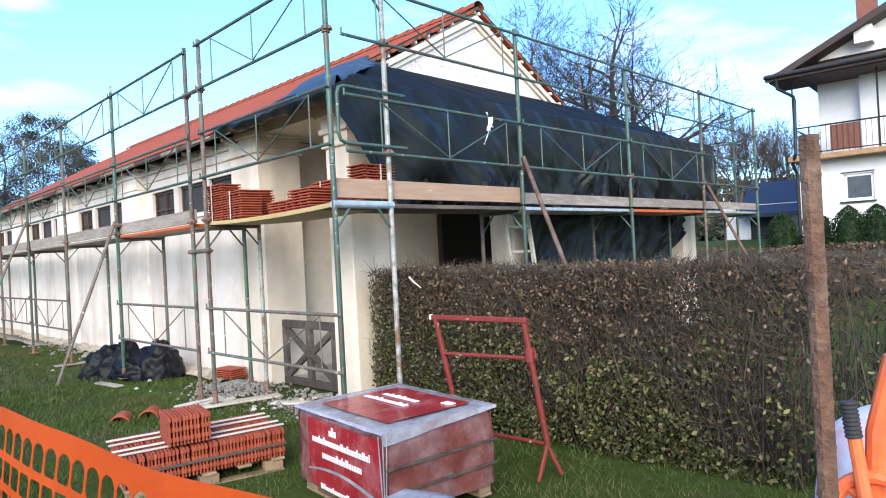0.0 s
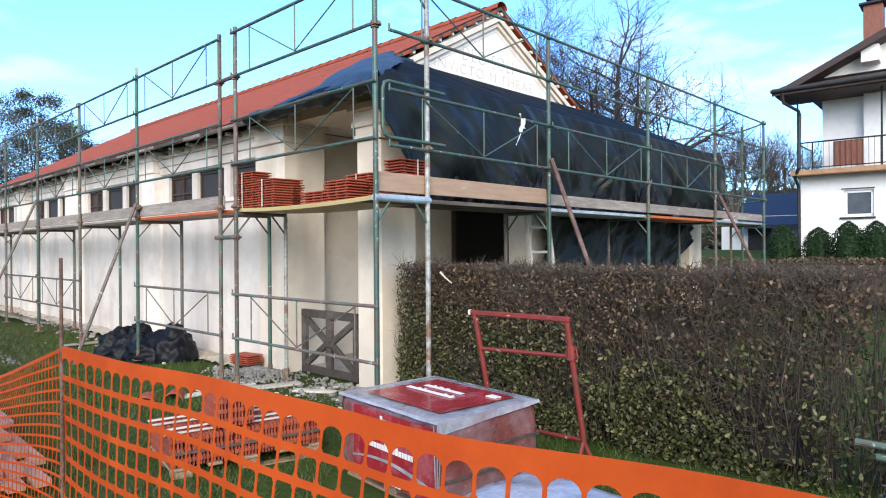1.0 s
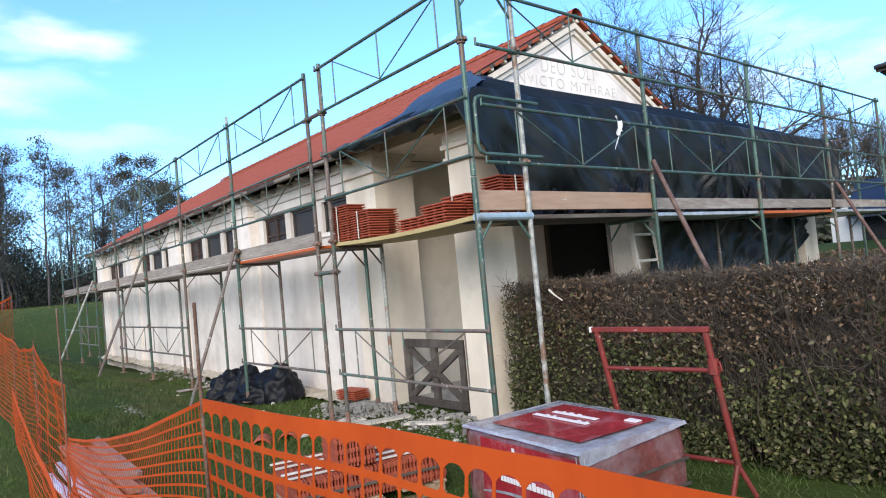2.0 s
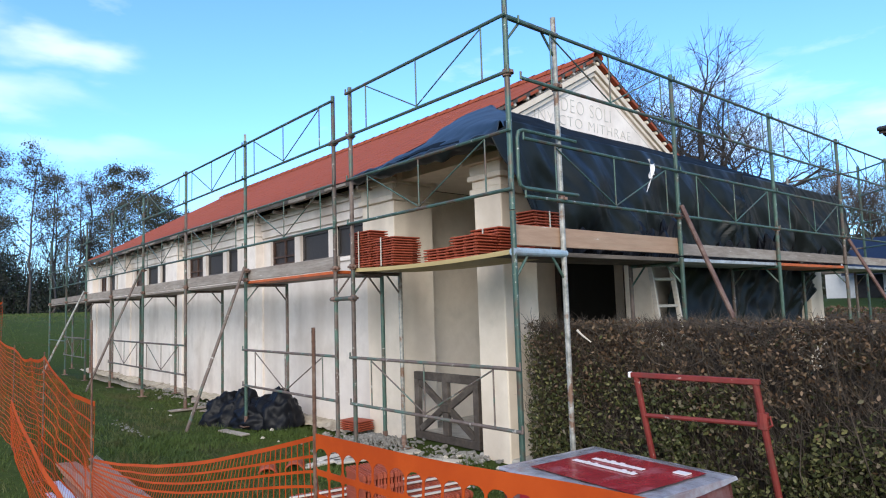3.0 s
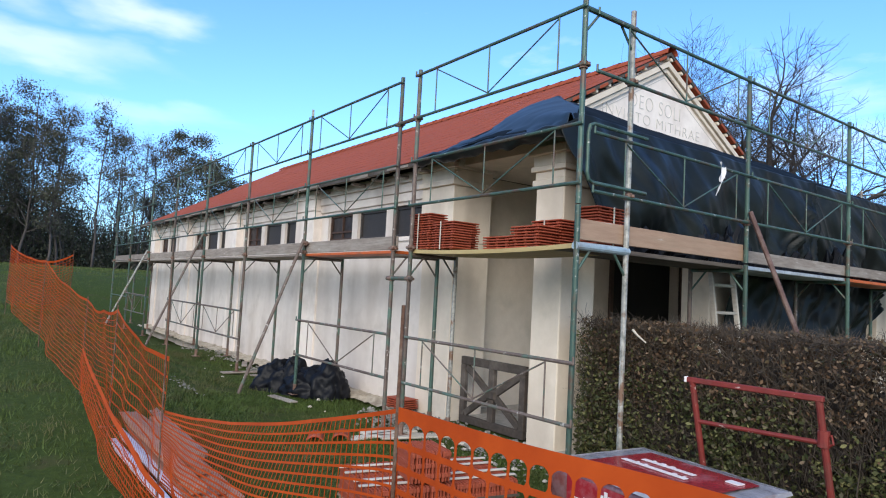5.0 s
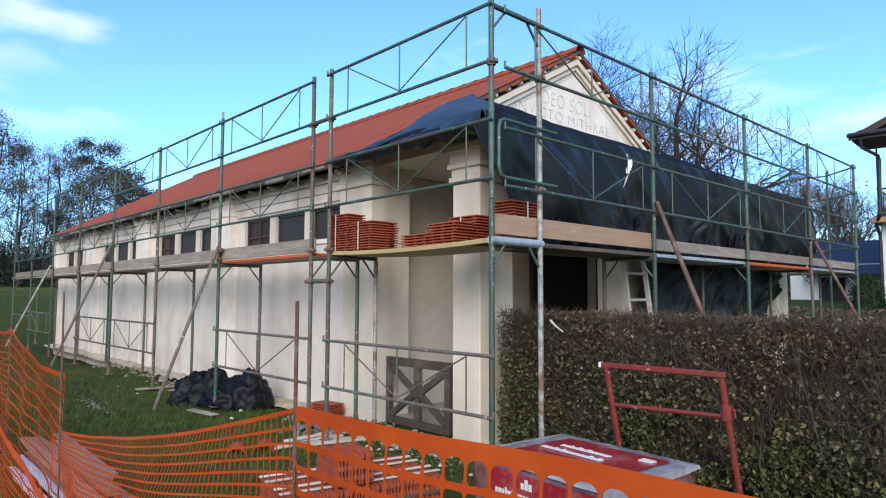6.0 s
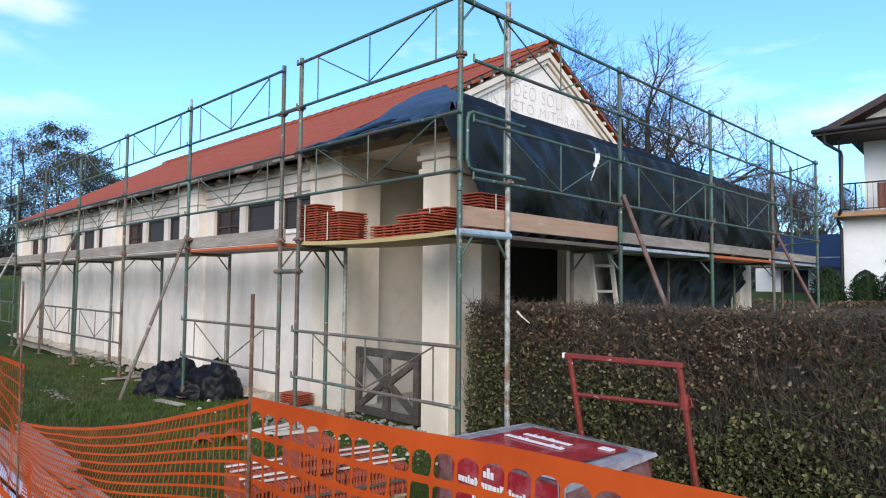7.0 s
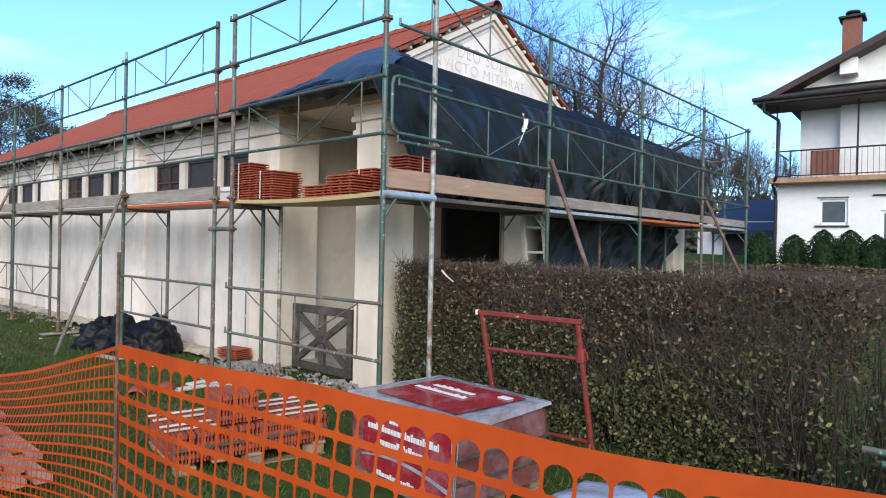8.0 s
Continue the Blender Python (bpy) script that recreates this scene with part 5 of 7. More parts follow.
# ---- red tube frame by the hedge ----
def build_red_frame():
    f = thing("tube_frame", "red painted steel trestle frame leaning by the hedge", "frame", at=(0, 0, 0))
    tl, tr = Vector((-3.67, 3.61, 1.105)), Vector((-2.83, 3.655, 1.105))
    bl, br = Vector((-3.61, 3.81, 0.02)), Vector((-2.76, 3.77, 0.20))
    part("top_rail", beam(Acc(), tl + Vector((-0.035, 0, 0)), tr + Vector((0.03, 0, 0)), 0.038, 0.04), M_REDPAINT, f)
    part("leg", Acc().tube([tl, bl], 0.022, 10), M_REDPAINT, f)
    part("leg", Acc().tube([tr, br], 0.022, 10), M_REDPAINT, f)
    part("cross_rail", Acc().tube([tl.lerp(bl, 0.27), tr.lerp(br, 0.30)], 0.016, 8), M_REDPAINT, f)
    part("cross_rail", Acc().tube([tl.lerp(bl, 0.84), br + Vector((0, 0, 0.02))], 0.016, 8), M_REDPAINT, f)
    part("foot", Acc().tube([br + Vector((0, 0, 0.03)), br + Vector((-0.02, -0.11, -0.24))], 0.017, 8), M_REDPAINT, f)
    part("foot", Acc().tube([br, br + Vector((0.08, 0.04, -0.19))], 0.017, 8), M_REDPAINT, f)
    k = tr.lerp(br, 0.27)
    part("clasp", Acc().tube([k + Vector((0, 0, -0.05)), k + Vector((0, 0, 0.05))], 0.036, 10).tube([k, k + Vector((0.05, -0.01, 0.03)), k + Vector((0.06, -0.01, -0.02)), k + Vector((0.0, 0, -0.06))], 0.008, 6), M_REDPAINT, f)
    part("end_cap", Acc().box((-0.022, -0.020, -0.022), (0.0, 0.020, 0.020), Matrix.Translation(tl + Vector((-0.035, 0, 0))), 0.006), M_PRINT, f)


build_red_frame()


# ---- cement mixer ----
def build_mixer():
    m = thing("cement_mixer", "splashed pale drum cement mixer with orange wheel frame", "cement mixer", at=(-0.39, 2.60, 0.0), rz=0)
    tilt = Matrix.Translation((0, 0, 0.68)) @ pose(0, 0, 0, 8, 6, 0)
    drum = part("drum", Acc().lathe([(0.02, 0.32), (0.14, 0.315), (0.235, 0.29), (0.29, 0.235), (0.315, 0.13), (0.325, 0.0), (0.32, -0.06), (0.30, -0.20), (0.22, -0.33), (0.05, -0.36)], 36, tilt), M_DRUM, m, "pale grey drum splashed with red", True)
    part("ring_gear", Acc().lathe([(0.316, -0.082), (0.346, -0.08), (0.350, -0.10), (0.316, -0.104)], 48, tilt), M_FILM, drum)
    teeth = Acc()
    for k in range(60):
        teeth.box((0.343, -0.008, -0.102), (0.356, 0.008, -0.078), tilt @ pose(0, 0, 0, 0, 0, k * 6))
    part("gear_teeth", teeth, M_IRON, drum)["kind"] = "stuff"
    part("tilt_lever", Acc().tube([(-0.03, -0.52, 0.62), (-0.07, -0.50, 0.90), (-0.087, -0.49, 1.04)], 0.018, 10), M_ORANGE, m, "orange tilt lever")
    prof = [(0.004, 0.0)]
    for i in range(9):
        prof += [(0.019, i * 0.0115), (0.0225, i * 0.0115 + 0.003), (0.0225, i * 0.0115 + 0.007), (0.019, i * 0.0115 + 0.010)]
    gp = Acc().lathe(prof + [(0.004, 0.105)], 14, Matrix.Translation((-0.088, -0.489, 1.036)) @ pose(0, 0, 0, 0, -6, 0))
    part("grip", gp, M_RUBBER, m, "black ribbed rubber grip")
    whl = Acc()
    ring = [(-0.04 + 0.11 * math.cos(a), -0.47, 0.82 + 0.11 * math.sin(a)) for a in [2 * math.pi * i / 28 for i in range(29)]]
    whl.tube(ring, 0.02, 8)
    for a in (0.3, 2.4, 4.5):
        whl.tube([(-0.04, -0.47, 0.82), (-0.04 + 0.11 * math.cos(a), -0.47, 0.82 + 0.11 * math.sin(a))], 0.014, 6)
    part("hand_wheel", whl, M_ORANGE, m, "orange tilting wheel")
    part("yoke", Acc().tube([(0.0, -0.42, 0.12), (-0.06, -0.44, 0.80), (-0.045, -0.44, 1.05), (0.0, -0.43, 1.25), (0.16, -0.3, 1.33)], 0.026, 10), M_ORANGE, m, "orange tube yoke")
    for x, y in ((-0.32, 0.25), (0.35, 0.25), (0.0, -0.42)):
        part("leg", Acc().tube([(x * 0.3, y * 0.6, 0.5), (x, y, 0.0)], 0.025, 8), M_ORANGE, m)
    for x in (-0.36, 0.36):
        w = Acc().lathe([(0.05, -0.03), (0.14, -0.035), (0.16, 0.0), (0.14, 0.035), (0.05, 0.03)], 20, pose(x, 0.25, 0.16, 0, 90, 0))
        part("wheel", w, M_RUBBER, m, "", True)


build_mixer()

for _k, (_y, _z) in enumerate(((4.06, 0.47), (4.10, 0.39))):
    _o = part("scaffold_tube", Acc().tube([(-1.15 + 0.1 * _k, _y + 0.15, _z - 0.03), (2.4, _y + 0.25, _z - 0.1)], 0.022, 10), M_RUST)
    tagged(_o, "weathered scaffold tube pushed into the hedge foot", "tube", "spare scaffold tubes")


# ---- boards and profiles behind the fence ----
def build_boards():
    rnd = random.Random(14)
    layers = [(0.02, [(0.64, -4.95, 3.0), (0.745, -4.85, 3.1), (0.85, -4.85, 3.0), (0.955, -5.3, 2.9)]),
              (0.066, [(0.67, -5.05, 2.9), (0.775, -5.0, 2.9), (0.88, -5.4, 2.4), (0.985, -6.2, 2.4)]),
              (0.112, [(0.70, -5.3, 2.7), (0.80, -5.7, 2.2), (0.905, -6.1, 1.5)])]
    for k, (z, row) in enumerate(layers):
        for y, x_near, L in row:
            x = x_near - L / 2
            sagging = rnd.uniform(-0.012, 0.012)
            rz = rnd.uniform(-2.2, 1.2)
            a = Acc()
            n = 8
            for i in range(n + 1):
                u = i / n - 0.5
                dz = sagging * (4 * u * u - 1)
                for yy, zz in ((-0.048, 0.0), (0.048, 0.0), (0.048, 0.040), (-0.048, 0.040)):
                    a.v.append((u * L, yy, zz + dz))
            for i in range(n):
                for q in range(4):
                    a.f.append([4 * i + q, 4 * i + (q + 1) % 4, 4 * i + 4 + (q + 1) % 4, 4 * i + 4 + q])
            a.f += [[0, 1, 2, 3], [4 * n + 3, 4 * n + 2, 4 * n + 1, 4 * n]]
            m = M_PLANK_G if y > 0.96 else (M_PLANK_T if k == 2 and y > 0.9 else M_PLANK_O)
            o = part("plank", a, m, m=pose(x, y, z + 0.02 + ground_z(x, y) * 0.7, 0, rnd.uniform(0.0, 0.6), rz))
            tagged(o, "grey weathered plank in a stack on the grass" if m == M_PLANK_G else "orange-brown sawn plank in a stack on the grass", "plank", "stacked planks")
    for j, (y, x_near, x_far) in enumerate(((0.50, -4.95, -8.1), (0.60, -4.92, -7.8))):
        L = x_near - x_far
        def wave(u, v):
            return ((u - 0.5) * L, (v - 0.5) * 0.085, 0.028 * smoothstep(0.0, 0.22, v) * (1 - smoothstep(0.78, 1.0, v)))
        a = Acc().grid(wave, 12, 12)
        o = part("profile_sheet", a, M_PROFILE, smooth=True, m=pose((x_near + x_far) / 2, y, 0.20 + 0.02 * j, 0, 0.5, 0.6 - 0.3 * j))
        thicken(o, 0.004)
        tagged(o, "pale lilac-grey channel profile beside the plank stack", "profile", "channel profiles")
        for x in (x_near - 0.4, x_far + 0.5):
            w = part("bearer", Acc().box((-0.05, -0.045, 0.0), (0.05, 0.045, 0.20 + 0.02 * j - ground_z(x, y)), None, 0.005), M_PLANK_G, m=pose(x, y, ground_z(x, y), 0, 0, 4))
            tagged(w, "short grey timber offcut under a profile", "offcut", "offcuts")


build_boards()


# ---- orange barrier net on rebar stakes ----
def stake(x, y, top, lean=0.0):
    z0 = ground_z(x, y)
    a = Acc()
    n = int((top - z0) / 0.012)
    pts = [(x + lean * i / n, y, z0 - 0.05 + (top - z0 + 0.05) * i / n) for i in range(n + 1)]
    a.tube([pts[0], pts[-1]], 0.0052, 8)
    for i in range(0, n, 2):
        p = Vector(pts[i])
        a.tube([p + Vector((-0.0004, 0, -0.001)), p + Vector((0.0004, 0, 0.004))], 0.0055, 7)
    o = part("stake", a, M_REBAR)
    return tagged(o, "rusty ribbed steel bar driven into the ground as a stake", "stake", "fence stakes")


def net(name, p, q, top_p, top_q, height, sag, bulge, cols, rows, seed, parent, band=0.05, lay=0.0, strand=(0.0055, 0.0035), fillet=False, height_q=None):
    """Barrier netting between two stakes: a solid top band, then rows and columns of flat strands."""
    p, q = Vector((*p, 0)), Vector((*q, 0))
    d = (q - p).normalized()
    side = Vector((d.y, -d.x, 0))
    def at(u, v):
        s = 4 * u * (1 - u)
        top = top_p + (top_q - top_p) * u - sag * s
        c = p.lerp(q, u)
        g = ground_z(c.x, c.y) + 0.03
        full = height if height_q is None else height + (height_q - height) * u ** 0.6
        hgt = min(full, top - g) if lay <= 0 else full
        z = top - hgt * v * (1 - lay * s)
        off = bulge * s * math.sin(math.pi * v) + 0.045 * noise.noise((u * 5 + seed, v * 2, seed)) * (0.3 + v) + lay * s * 0.55 * v
        z += 0.03 * noise.noise((u * 4, v * 2 + seed, 1.0)) * s
        r = c + side * off
        return Vector((r.x, r.y, max(z, g)))
    a = Acc()
    def ribbon(pts, half, thick=0.0012):
        base = len(a.v)
        for (c, w) in pts:
            a.v += [(c - w * half)[:], (c + w * half)[:]]
        for i in range(len(pts) - 1):
            a.f.append([base + 2 * i, base + 2 * i + 1, base + 2 * i + 3, base + 2 * i + 2])
    def across(u, v):
        e = (at(u, min(1, v + 0.02)) - at(u, max(0, v - 0.02)))
        return e.normalized() if e.length > 1e-6 else Vector((0, 0, 1))
    def lengthways(u, v):
        e = (at(min(1, u + 0.01), v) - at(max(0, u - 0.01), v))
        return e.normalized() if e.length > 1e-6 else d
    edge = band / height
    def row(j):
        return edge + (1 - edge) * j / rows
    ribbon([(at(i / cols, edge / 2), across(i / cols, edge / 2)) for i in range(0, cols + 1)], band / 2)
    for j in range(1, rows + 1):
        ribbon([(at(i / cols, row(j)), across(i / cols, row(j))) for i in range(0, cols + 1)], strand[0])
    for i in range(cols + 1):
        ribbon([(at(i / cols, row(j)), lengthways(i / cols, row(j))) for j in range(rows + 1)], strand[1])
    if fillet:
        # rounded corners of the punched holes
        for j in range(rows):
            for i in range(cols):
                for du, dv in ((0, 0), (1, 0), (1, 1), (0, 1)):
                    su, sv = (1 if du == 0 else -1), (1 if dv == 0 else -1)
                    u, v = (i + du) / cols, row(j + dv)
                    cu_, cv_ = 0.46 / cols * su, 0.46 / rows * sv
                    base = len(a.v)
                    a.v += [at(u, v)[:], at(u + cu_, v)[:], at(u + cu_ * 0.60, v + cv_ * 0.09)[:], at(u + cu_ * 0.30, v + cv_ * 0.30)[:], at(u + cu_ * 0.09, v + cv_ * 0.60)[:], at(u, v + cv_)[:]]
                    a.f.append([base + q for q in range(6)])
    o = part(name, a, M_NET, parent)
    thicken(o, 0.0015, 0.0)
    return o


def build_fence():
    f = thing("barrier_net", "bright orange plastic barrier netting, sagging between stakes", "barrier fence")
    s1, s0, s2 = (-2.41, 0.277), (-0.10, 0.44), (-4.80, 0.30)
    net("net_panel", s1, s0, 1.335, 1.367, 1.0, 0.012, 0.04, 40, 16, 1.0, f, 0.034, 0.0, (0.0075, 0.0035), True)
    net("net_panel", s1, s2, 1.33, 0.90, 1.0, 0.05, -0.10, 80, 25, 2.0, f, 0.012, 0.0, (0.0036, 0.0012), height_q=0.40)
    chain = [s2, (-7.05, 0.42), (-8.85, 0.44), (-12.0, 0.30), (-16.0, 0.05)]
    tops = [1.20] + [ground_z(x, y) + h for (x, y), h in zip(chain[1:], (1.13, 1.0, 1.25, 1.32))]
    for k in range(4):
        n = max(14, int((Vector(chain[k + 1]) - Vector(chain[k])).length / 0.062))
        net("net_panel", chain[k], chain[k + 1], tops[k], tops[k + 1], 1.08, 0.07, 0.05, n, 20 if k else 12, 3.0 + k, f, 0.026, 0.0, (0.0034, 0.0022) if k else (0.0062, 0.0015))
    net("net_panel", chain[-1], (-16.3, 1.15), tops[-1], tops[-1] - 0.08, 1.0, 0.22, 0.05, 18, 18, 9.0, f, 0.04, 0.0, (0.004, 0.0028))
    net("net_panel", (-8.4, 0.37), (-4.45, 0.24), 0.90, 0.56, 0.42, 0.08, 0.05, 66, 11, 12.0, f, 0.035, 0.0, (0.0032, 0.002))
    stake(*s1, 1.60)
    stake(*s0, 1.665)
    stake(*s2, 1.63, -0.10)
    for (x, y), t in zip(chain[1:], tops[1:]):
        stake(x, y, t + 0.03)
    stake(-16.3, 1.15, tops[-1])


build_fence()


# ---- leaves and twigs ----
def leaf_cloud(name, centres, sizes, material, parent=None, seed=0, flat=0.0, corners=4):
    """Many small pointed leaves, each its own island."""
    rng = np.random.default_rng(seed)
    n = len(centres)
    d = rng.normal(size=(n, 3))
    d[:, 2] *= 1 - flat
    d /= np.linalg.norm(d, axis=1)[:, None]
    e = np.cross(d, rng.normal(size=(n, 3)))
    e /= np.linalg.norm(e, axis=1)[:, None]
    s = sizes[:, None]
    v = np.stack([centres - d * s, centres + e * s * 0.5 - d * s * 0.1, centres + d * s, centres - e * s * 0.5 - d * s * 0.1], 1).reshape(-1, 3)
    if corners == 6:
        # rounder leaves with a shallow cup
        k = np.cross(d, e) * s * 0.12
        v = np.stack([centres - d * s, centres - d * s * 0.35 + e * s * 0.5 + k, centres + d * s * 0.4 + e * s * 0.42 + k, centres + d * s, centres + d * s * 0.4 - e * s * 0.42 + k, centres - d * s * 0.35 - e * s * 0.5 + k], 1).reshape(-1, 3)
    me = bpy.data.meshes.new(name)
    me.vertices.add(corners * n)
    me.vertices.foreach_set("co", v.ravel())
    me.loops.add(corners * n)
    me.loops.foreach_set("vertex_index", np.arange(corners * n))
    me.polygons.add(n)
    me.polygons.foreach_set("loop_start", np.arange(n) * corners)
    me.update(calc_edges=True)
    me.materials.append(material)
    return part(name, me, material, parent)


def twig_cloud(name, starts, ends, radii, material, parent=None, bend=0.15, seed=0):
    """Thin three-sided twigs from starts to ends, kinked once."""
    rng = np.random.default_rng(seed)
    n = len(starts)
    mid = (starts + ends) / 2 + rng.normal(size=(n, 3)) * np.linalg.norm(ends - starts, axis=1)[:, None] * bend
    d = ends - starts
    d /= np.linalg.norm(d, axis=1)[:, None] + 1e-9
    up = np.cross(d, np.array([0.31, 0.77, 0.55]))
    up /= np.linalg.norm(up, axis=1)[:, None] + 1e-9
    sd = np.cross(d, up)
    rows = []
    for c, k in ((starts, 1.0), (mid, 0.75), (ends, 0.35)):
        for a in (0, 2.094, 4.189):
            rows.append(c + (up * math.cos(a) + sd * math.sin(a)) * (radii * k)[:, None])
    v = np.stack(rows, 1).reshape(-1, 3)
    quads = []
    for lvl in (0, 3):
        for k in range(3):
            quads.append([lvl + k, lvl + (k + 1) % 3, lvl + 3 + (k + 1) % 3, lvl + 3 + k])
    f = (np.arange(n)[:, None, None] * 9 + np.array(quads)[None]).reshape(-1, 4)
    me = bpy.data.meshes.new(name)
    me.vertices.add(len(v))
    me.vertices.foreach_set("co", v.ravel())
    me.loops.add(f.size)
    me.loops.foreach_set("vertex_index", f.ravel())
    me.polygons.add(len(f))
    me.polygons.foreach_set("loop_start", np.arange(len(f)) * 4)
    me.update(calc_edges=True)
    me.materials.append(material)
    return part(name, me, material, parent)


def build_hedge():
    h = thing("hedge", "clipped hedge, brown and twiggy on top, green leaves low down", "hedge", at=(0, 0, 0))
    rng = np.random.default_rng(21)
    x0, x1, y0, y1, zt = -5.42, 2.2, 4.36, 5.15, 1.47
    def thin(x, z):
        # looser towards the open end
        return np.where((x > -1.25) & (x < -0.8) & (z > 0.80) & (z < 1.06), 0.12, np.where(x > -1.6, 0.6, 1.0))
    # stems
    n = 900
    s = np.stack([rng.uniform(x0 + 0.1, x1, n), rng.uniform(y0 + 0.1, y1 - 0.1, n), np.zeros(n)], 1)
    e = s + np.stack([rng.normal(0, 0.16, n), rng.normal(0, 0.13, n), rng.uniform(0.8, zt - 0.05, n)], 1)
    twig_cloud("stem_growth", s, e, rng.uniform(0.004, 0.009, n), M_TWIG, h, 0.06, 1)["kind"] = "stuff"
    # twigs
    n = 17000
    face = rng.random(n) < 0.6
    z = rng.uniform(0.15, zt - 0.05, n) ** 0.85
    z = np.clip(z * 1.15, 0.1, zt - 0.06)
    x = rng.uniform(x0, x1, n)
    y = np.where(face, y0 + np.abs(rng.normal(0, 0.16, n)), rng.uniform(y0, y1, n))
    s = np.stack([x, y, z], 1)
    d = np.stack([rng.normal(0, 0.5, n), rng.normal(-0.15, 0.4, n), np.abs(rng.normal(0.7, 0.4, n))], 1)
    d /= np.linalg.norm(d, axis=1)[:, None]
    e = s + d * rng.uniform(0.08, 0.26, n)[:, None]
    e[:, 2] = np.minimum(e[:, 2], zt + 0.03 * rng.normal(size=n) + 0.03 * np.sin(e[:, 0] * 3))
    e[:, 1] = np.maximum(e[:, 1], y0 - 0.04 + 0.02 * rng.normal(size=n))
    keep = rng.random(n) < thin(x, z)
    twig_cloud("twig_growth", s[keep], e[keep], rng.uniform(0.0018, 0.0042, n)[keep], M_TWIG, h, 0.14, 2)["kind"] = "stuff"
    # loose shoots standing out of the clipped top and end
    n = 700
    x = np.where(rng.random(n) < 0.22, x0 + np.abs(rng.normal(0, 0.08, n)), rng.uniform(x0, x1, n))
    s = np.stack([x, rng.uniform(y0, y1, n), np.where(x < x0 + 0.12, rng.uniform(0.7, zt, n), zt - 0.1)], 1)
    d = np.stack([rng.normal(0, 0.05, n) - 0.09 * (x < x0 + 0.12), rng.normal(-0.01, 0.03, n), rng.uniform(0.09, 0.19, n)], 1)
    twig_cloud("shoot_growth", s, s + d, rng.uniform(0.0018, 0.0036, n), M_TWIG, h, 0.1, 9)["kind"] = "stuff"
    # dead and brown leaves, mostly above
    n = 25000
    x = rng.uniform(x0, x1, n)
    z = np.clip(zt + 0.01 - np.abs(rng.normal(0, 0.50, n)), 0.1, zt + 0.02)
    y = np.where(rng.random(n) < 0.62, y0 - 0.02 + np.abs(rng.normal(0, 0.13, n)), rng.uniform(y0, y1, n))
    keep = rng.random(n) < thin(x, z) * np.clip(0.95 - 0.22 * (x + 3.4), 0.42, 1.0) * np.where(noise_np(x * 2.1, z * 2.7) > -0.15, 1.0, 0.25)
    leaf_cloud("brown_leaves", np.stack([x, y, z], 1)[keep], rng.uniform(0.010, 0.023, n)[keep], M_LEAF_BROWN, h, 3, corners=6)["kind"] = "stuff"
    # dead leaves caught inside
    n = 14000
    c = np.stack([rng.uniform(x0, -1.2, n), rng.uniform(y0 + 0.15, y1 - 0.1, n), rng.uniform(0.8, zt - 0.03, n)], 1)
    leaf_cloud("brown_leaves", c, rng.uniform(0.014, 0.030, n), M_LEAF_BROWN, h, 8)["kind"] = "stuff"
    # green leaves, thick in the lower half
    n = 60000
    x = rng.uniform(x0, x1, n)
    z = np.abs(rng.normal(0.36, 0.38, n))
    y = np.where(rng.random(n) < 0.75, y0 - 0.03 + np.abs(rng.normal(0, 0.12, n)), rng.uniform(y0, y1, n))
    left = np.clip((-3.2 - x) / 1.5, 0, 1)
    limit = 0.92 + 0.22 * noise_np(x * 1.3, z * 0.5) + 0.45 * left
    keep = (z < limit) & (z < zt) & (rng.random(n) < np.where(x > -1.35, 0.3, 1.0)) & (rng.random(n) < np.where(noise_np(x * 2.6 + 3, z * 3.2) > -0.15, 1.0, 0.22)) & (rng.random(n) < np.clip(1.5 - z * 0.9 + left, 0.25, 1)) & (rng.random(n) < np.clip(0.9 - 0.2 * (x + 3.4), 0.4, 1.0))
    leaf_cloud("green_leaves", np.stack([x, y, z], 1)[keep], rng.uniform(0.012, 0.027, n)[keep], M_LEAF_GREEN, h, 4, corners=6)["kind"] = "stuff"
    # bark-coloured boxes added inside; they stand for the hedge's shaded depth
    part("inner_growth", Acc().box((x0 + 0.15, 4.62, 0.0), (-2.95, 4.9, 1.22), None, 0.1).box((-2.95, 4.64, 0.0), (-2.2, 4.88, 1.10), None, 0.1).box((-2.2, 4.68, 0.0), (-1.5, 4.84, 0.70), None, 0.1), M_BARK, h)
    part("cut_stick", Acc().tube([(-4.72, 4.30, 1.39), (-4.67, 4.31, 1.34), (-4.60, 4.34, 1.28)], 0.012, 7, True, 0.006), M_LATH, h, "pale cut stick caught in the twigs")
    # left end, green all the way up
    n = 5000
    x = x0 - 0.02 + np.abs(rng.normal(0, 0.10, n))
    z = rng.uniform(0.05, 1.36, n)
    y = rng.uniform(y0, y1, n)
    leaf_cloud("green_leaves", np.stack([x, y, z], 1), rng.uniform(0.014, 0.028, n), M_LEAF_GREEN, h, 5)["kind"] = "stuff"
    return h


def noise_np(a, b):
    """Smooth variation of two coordinates, about -1 to 1."""
    return (np.sin(a * 1.7 + 1.3 * np.sin(b * 1.1 + 0.5)) + np.sin(b * 2.3 + 1.7 * np.sin(a * 0.9 + 2.0)) + np.sin((a + b) * 3.1 + np.sin(a * 2.7))) / 3


build_hedge()


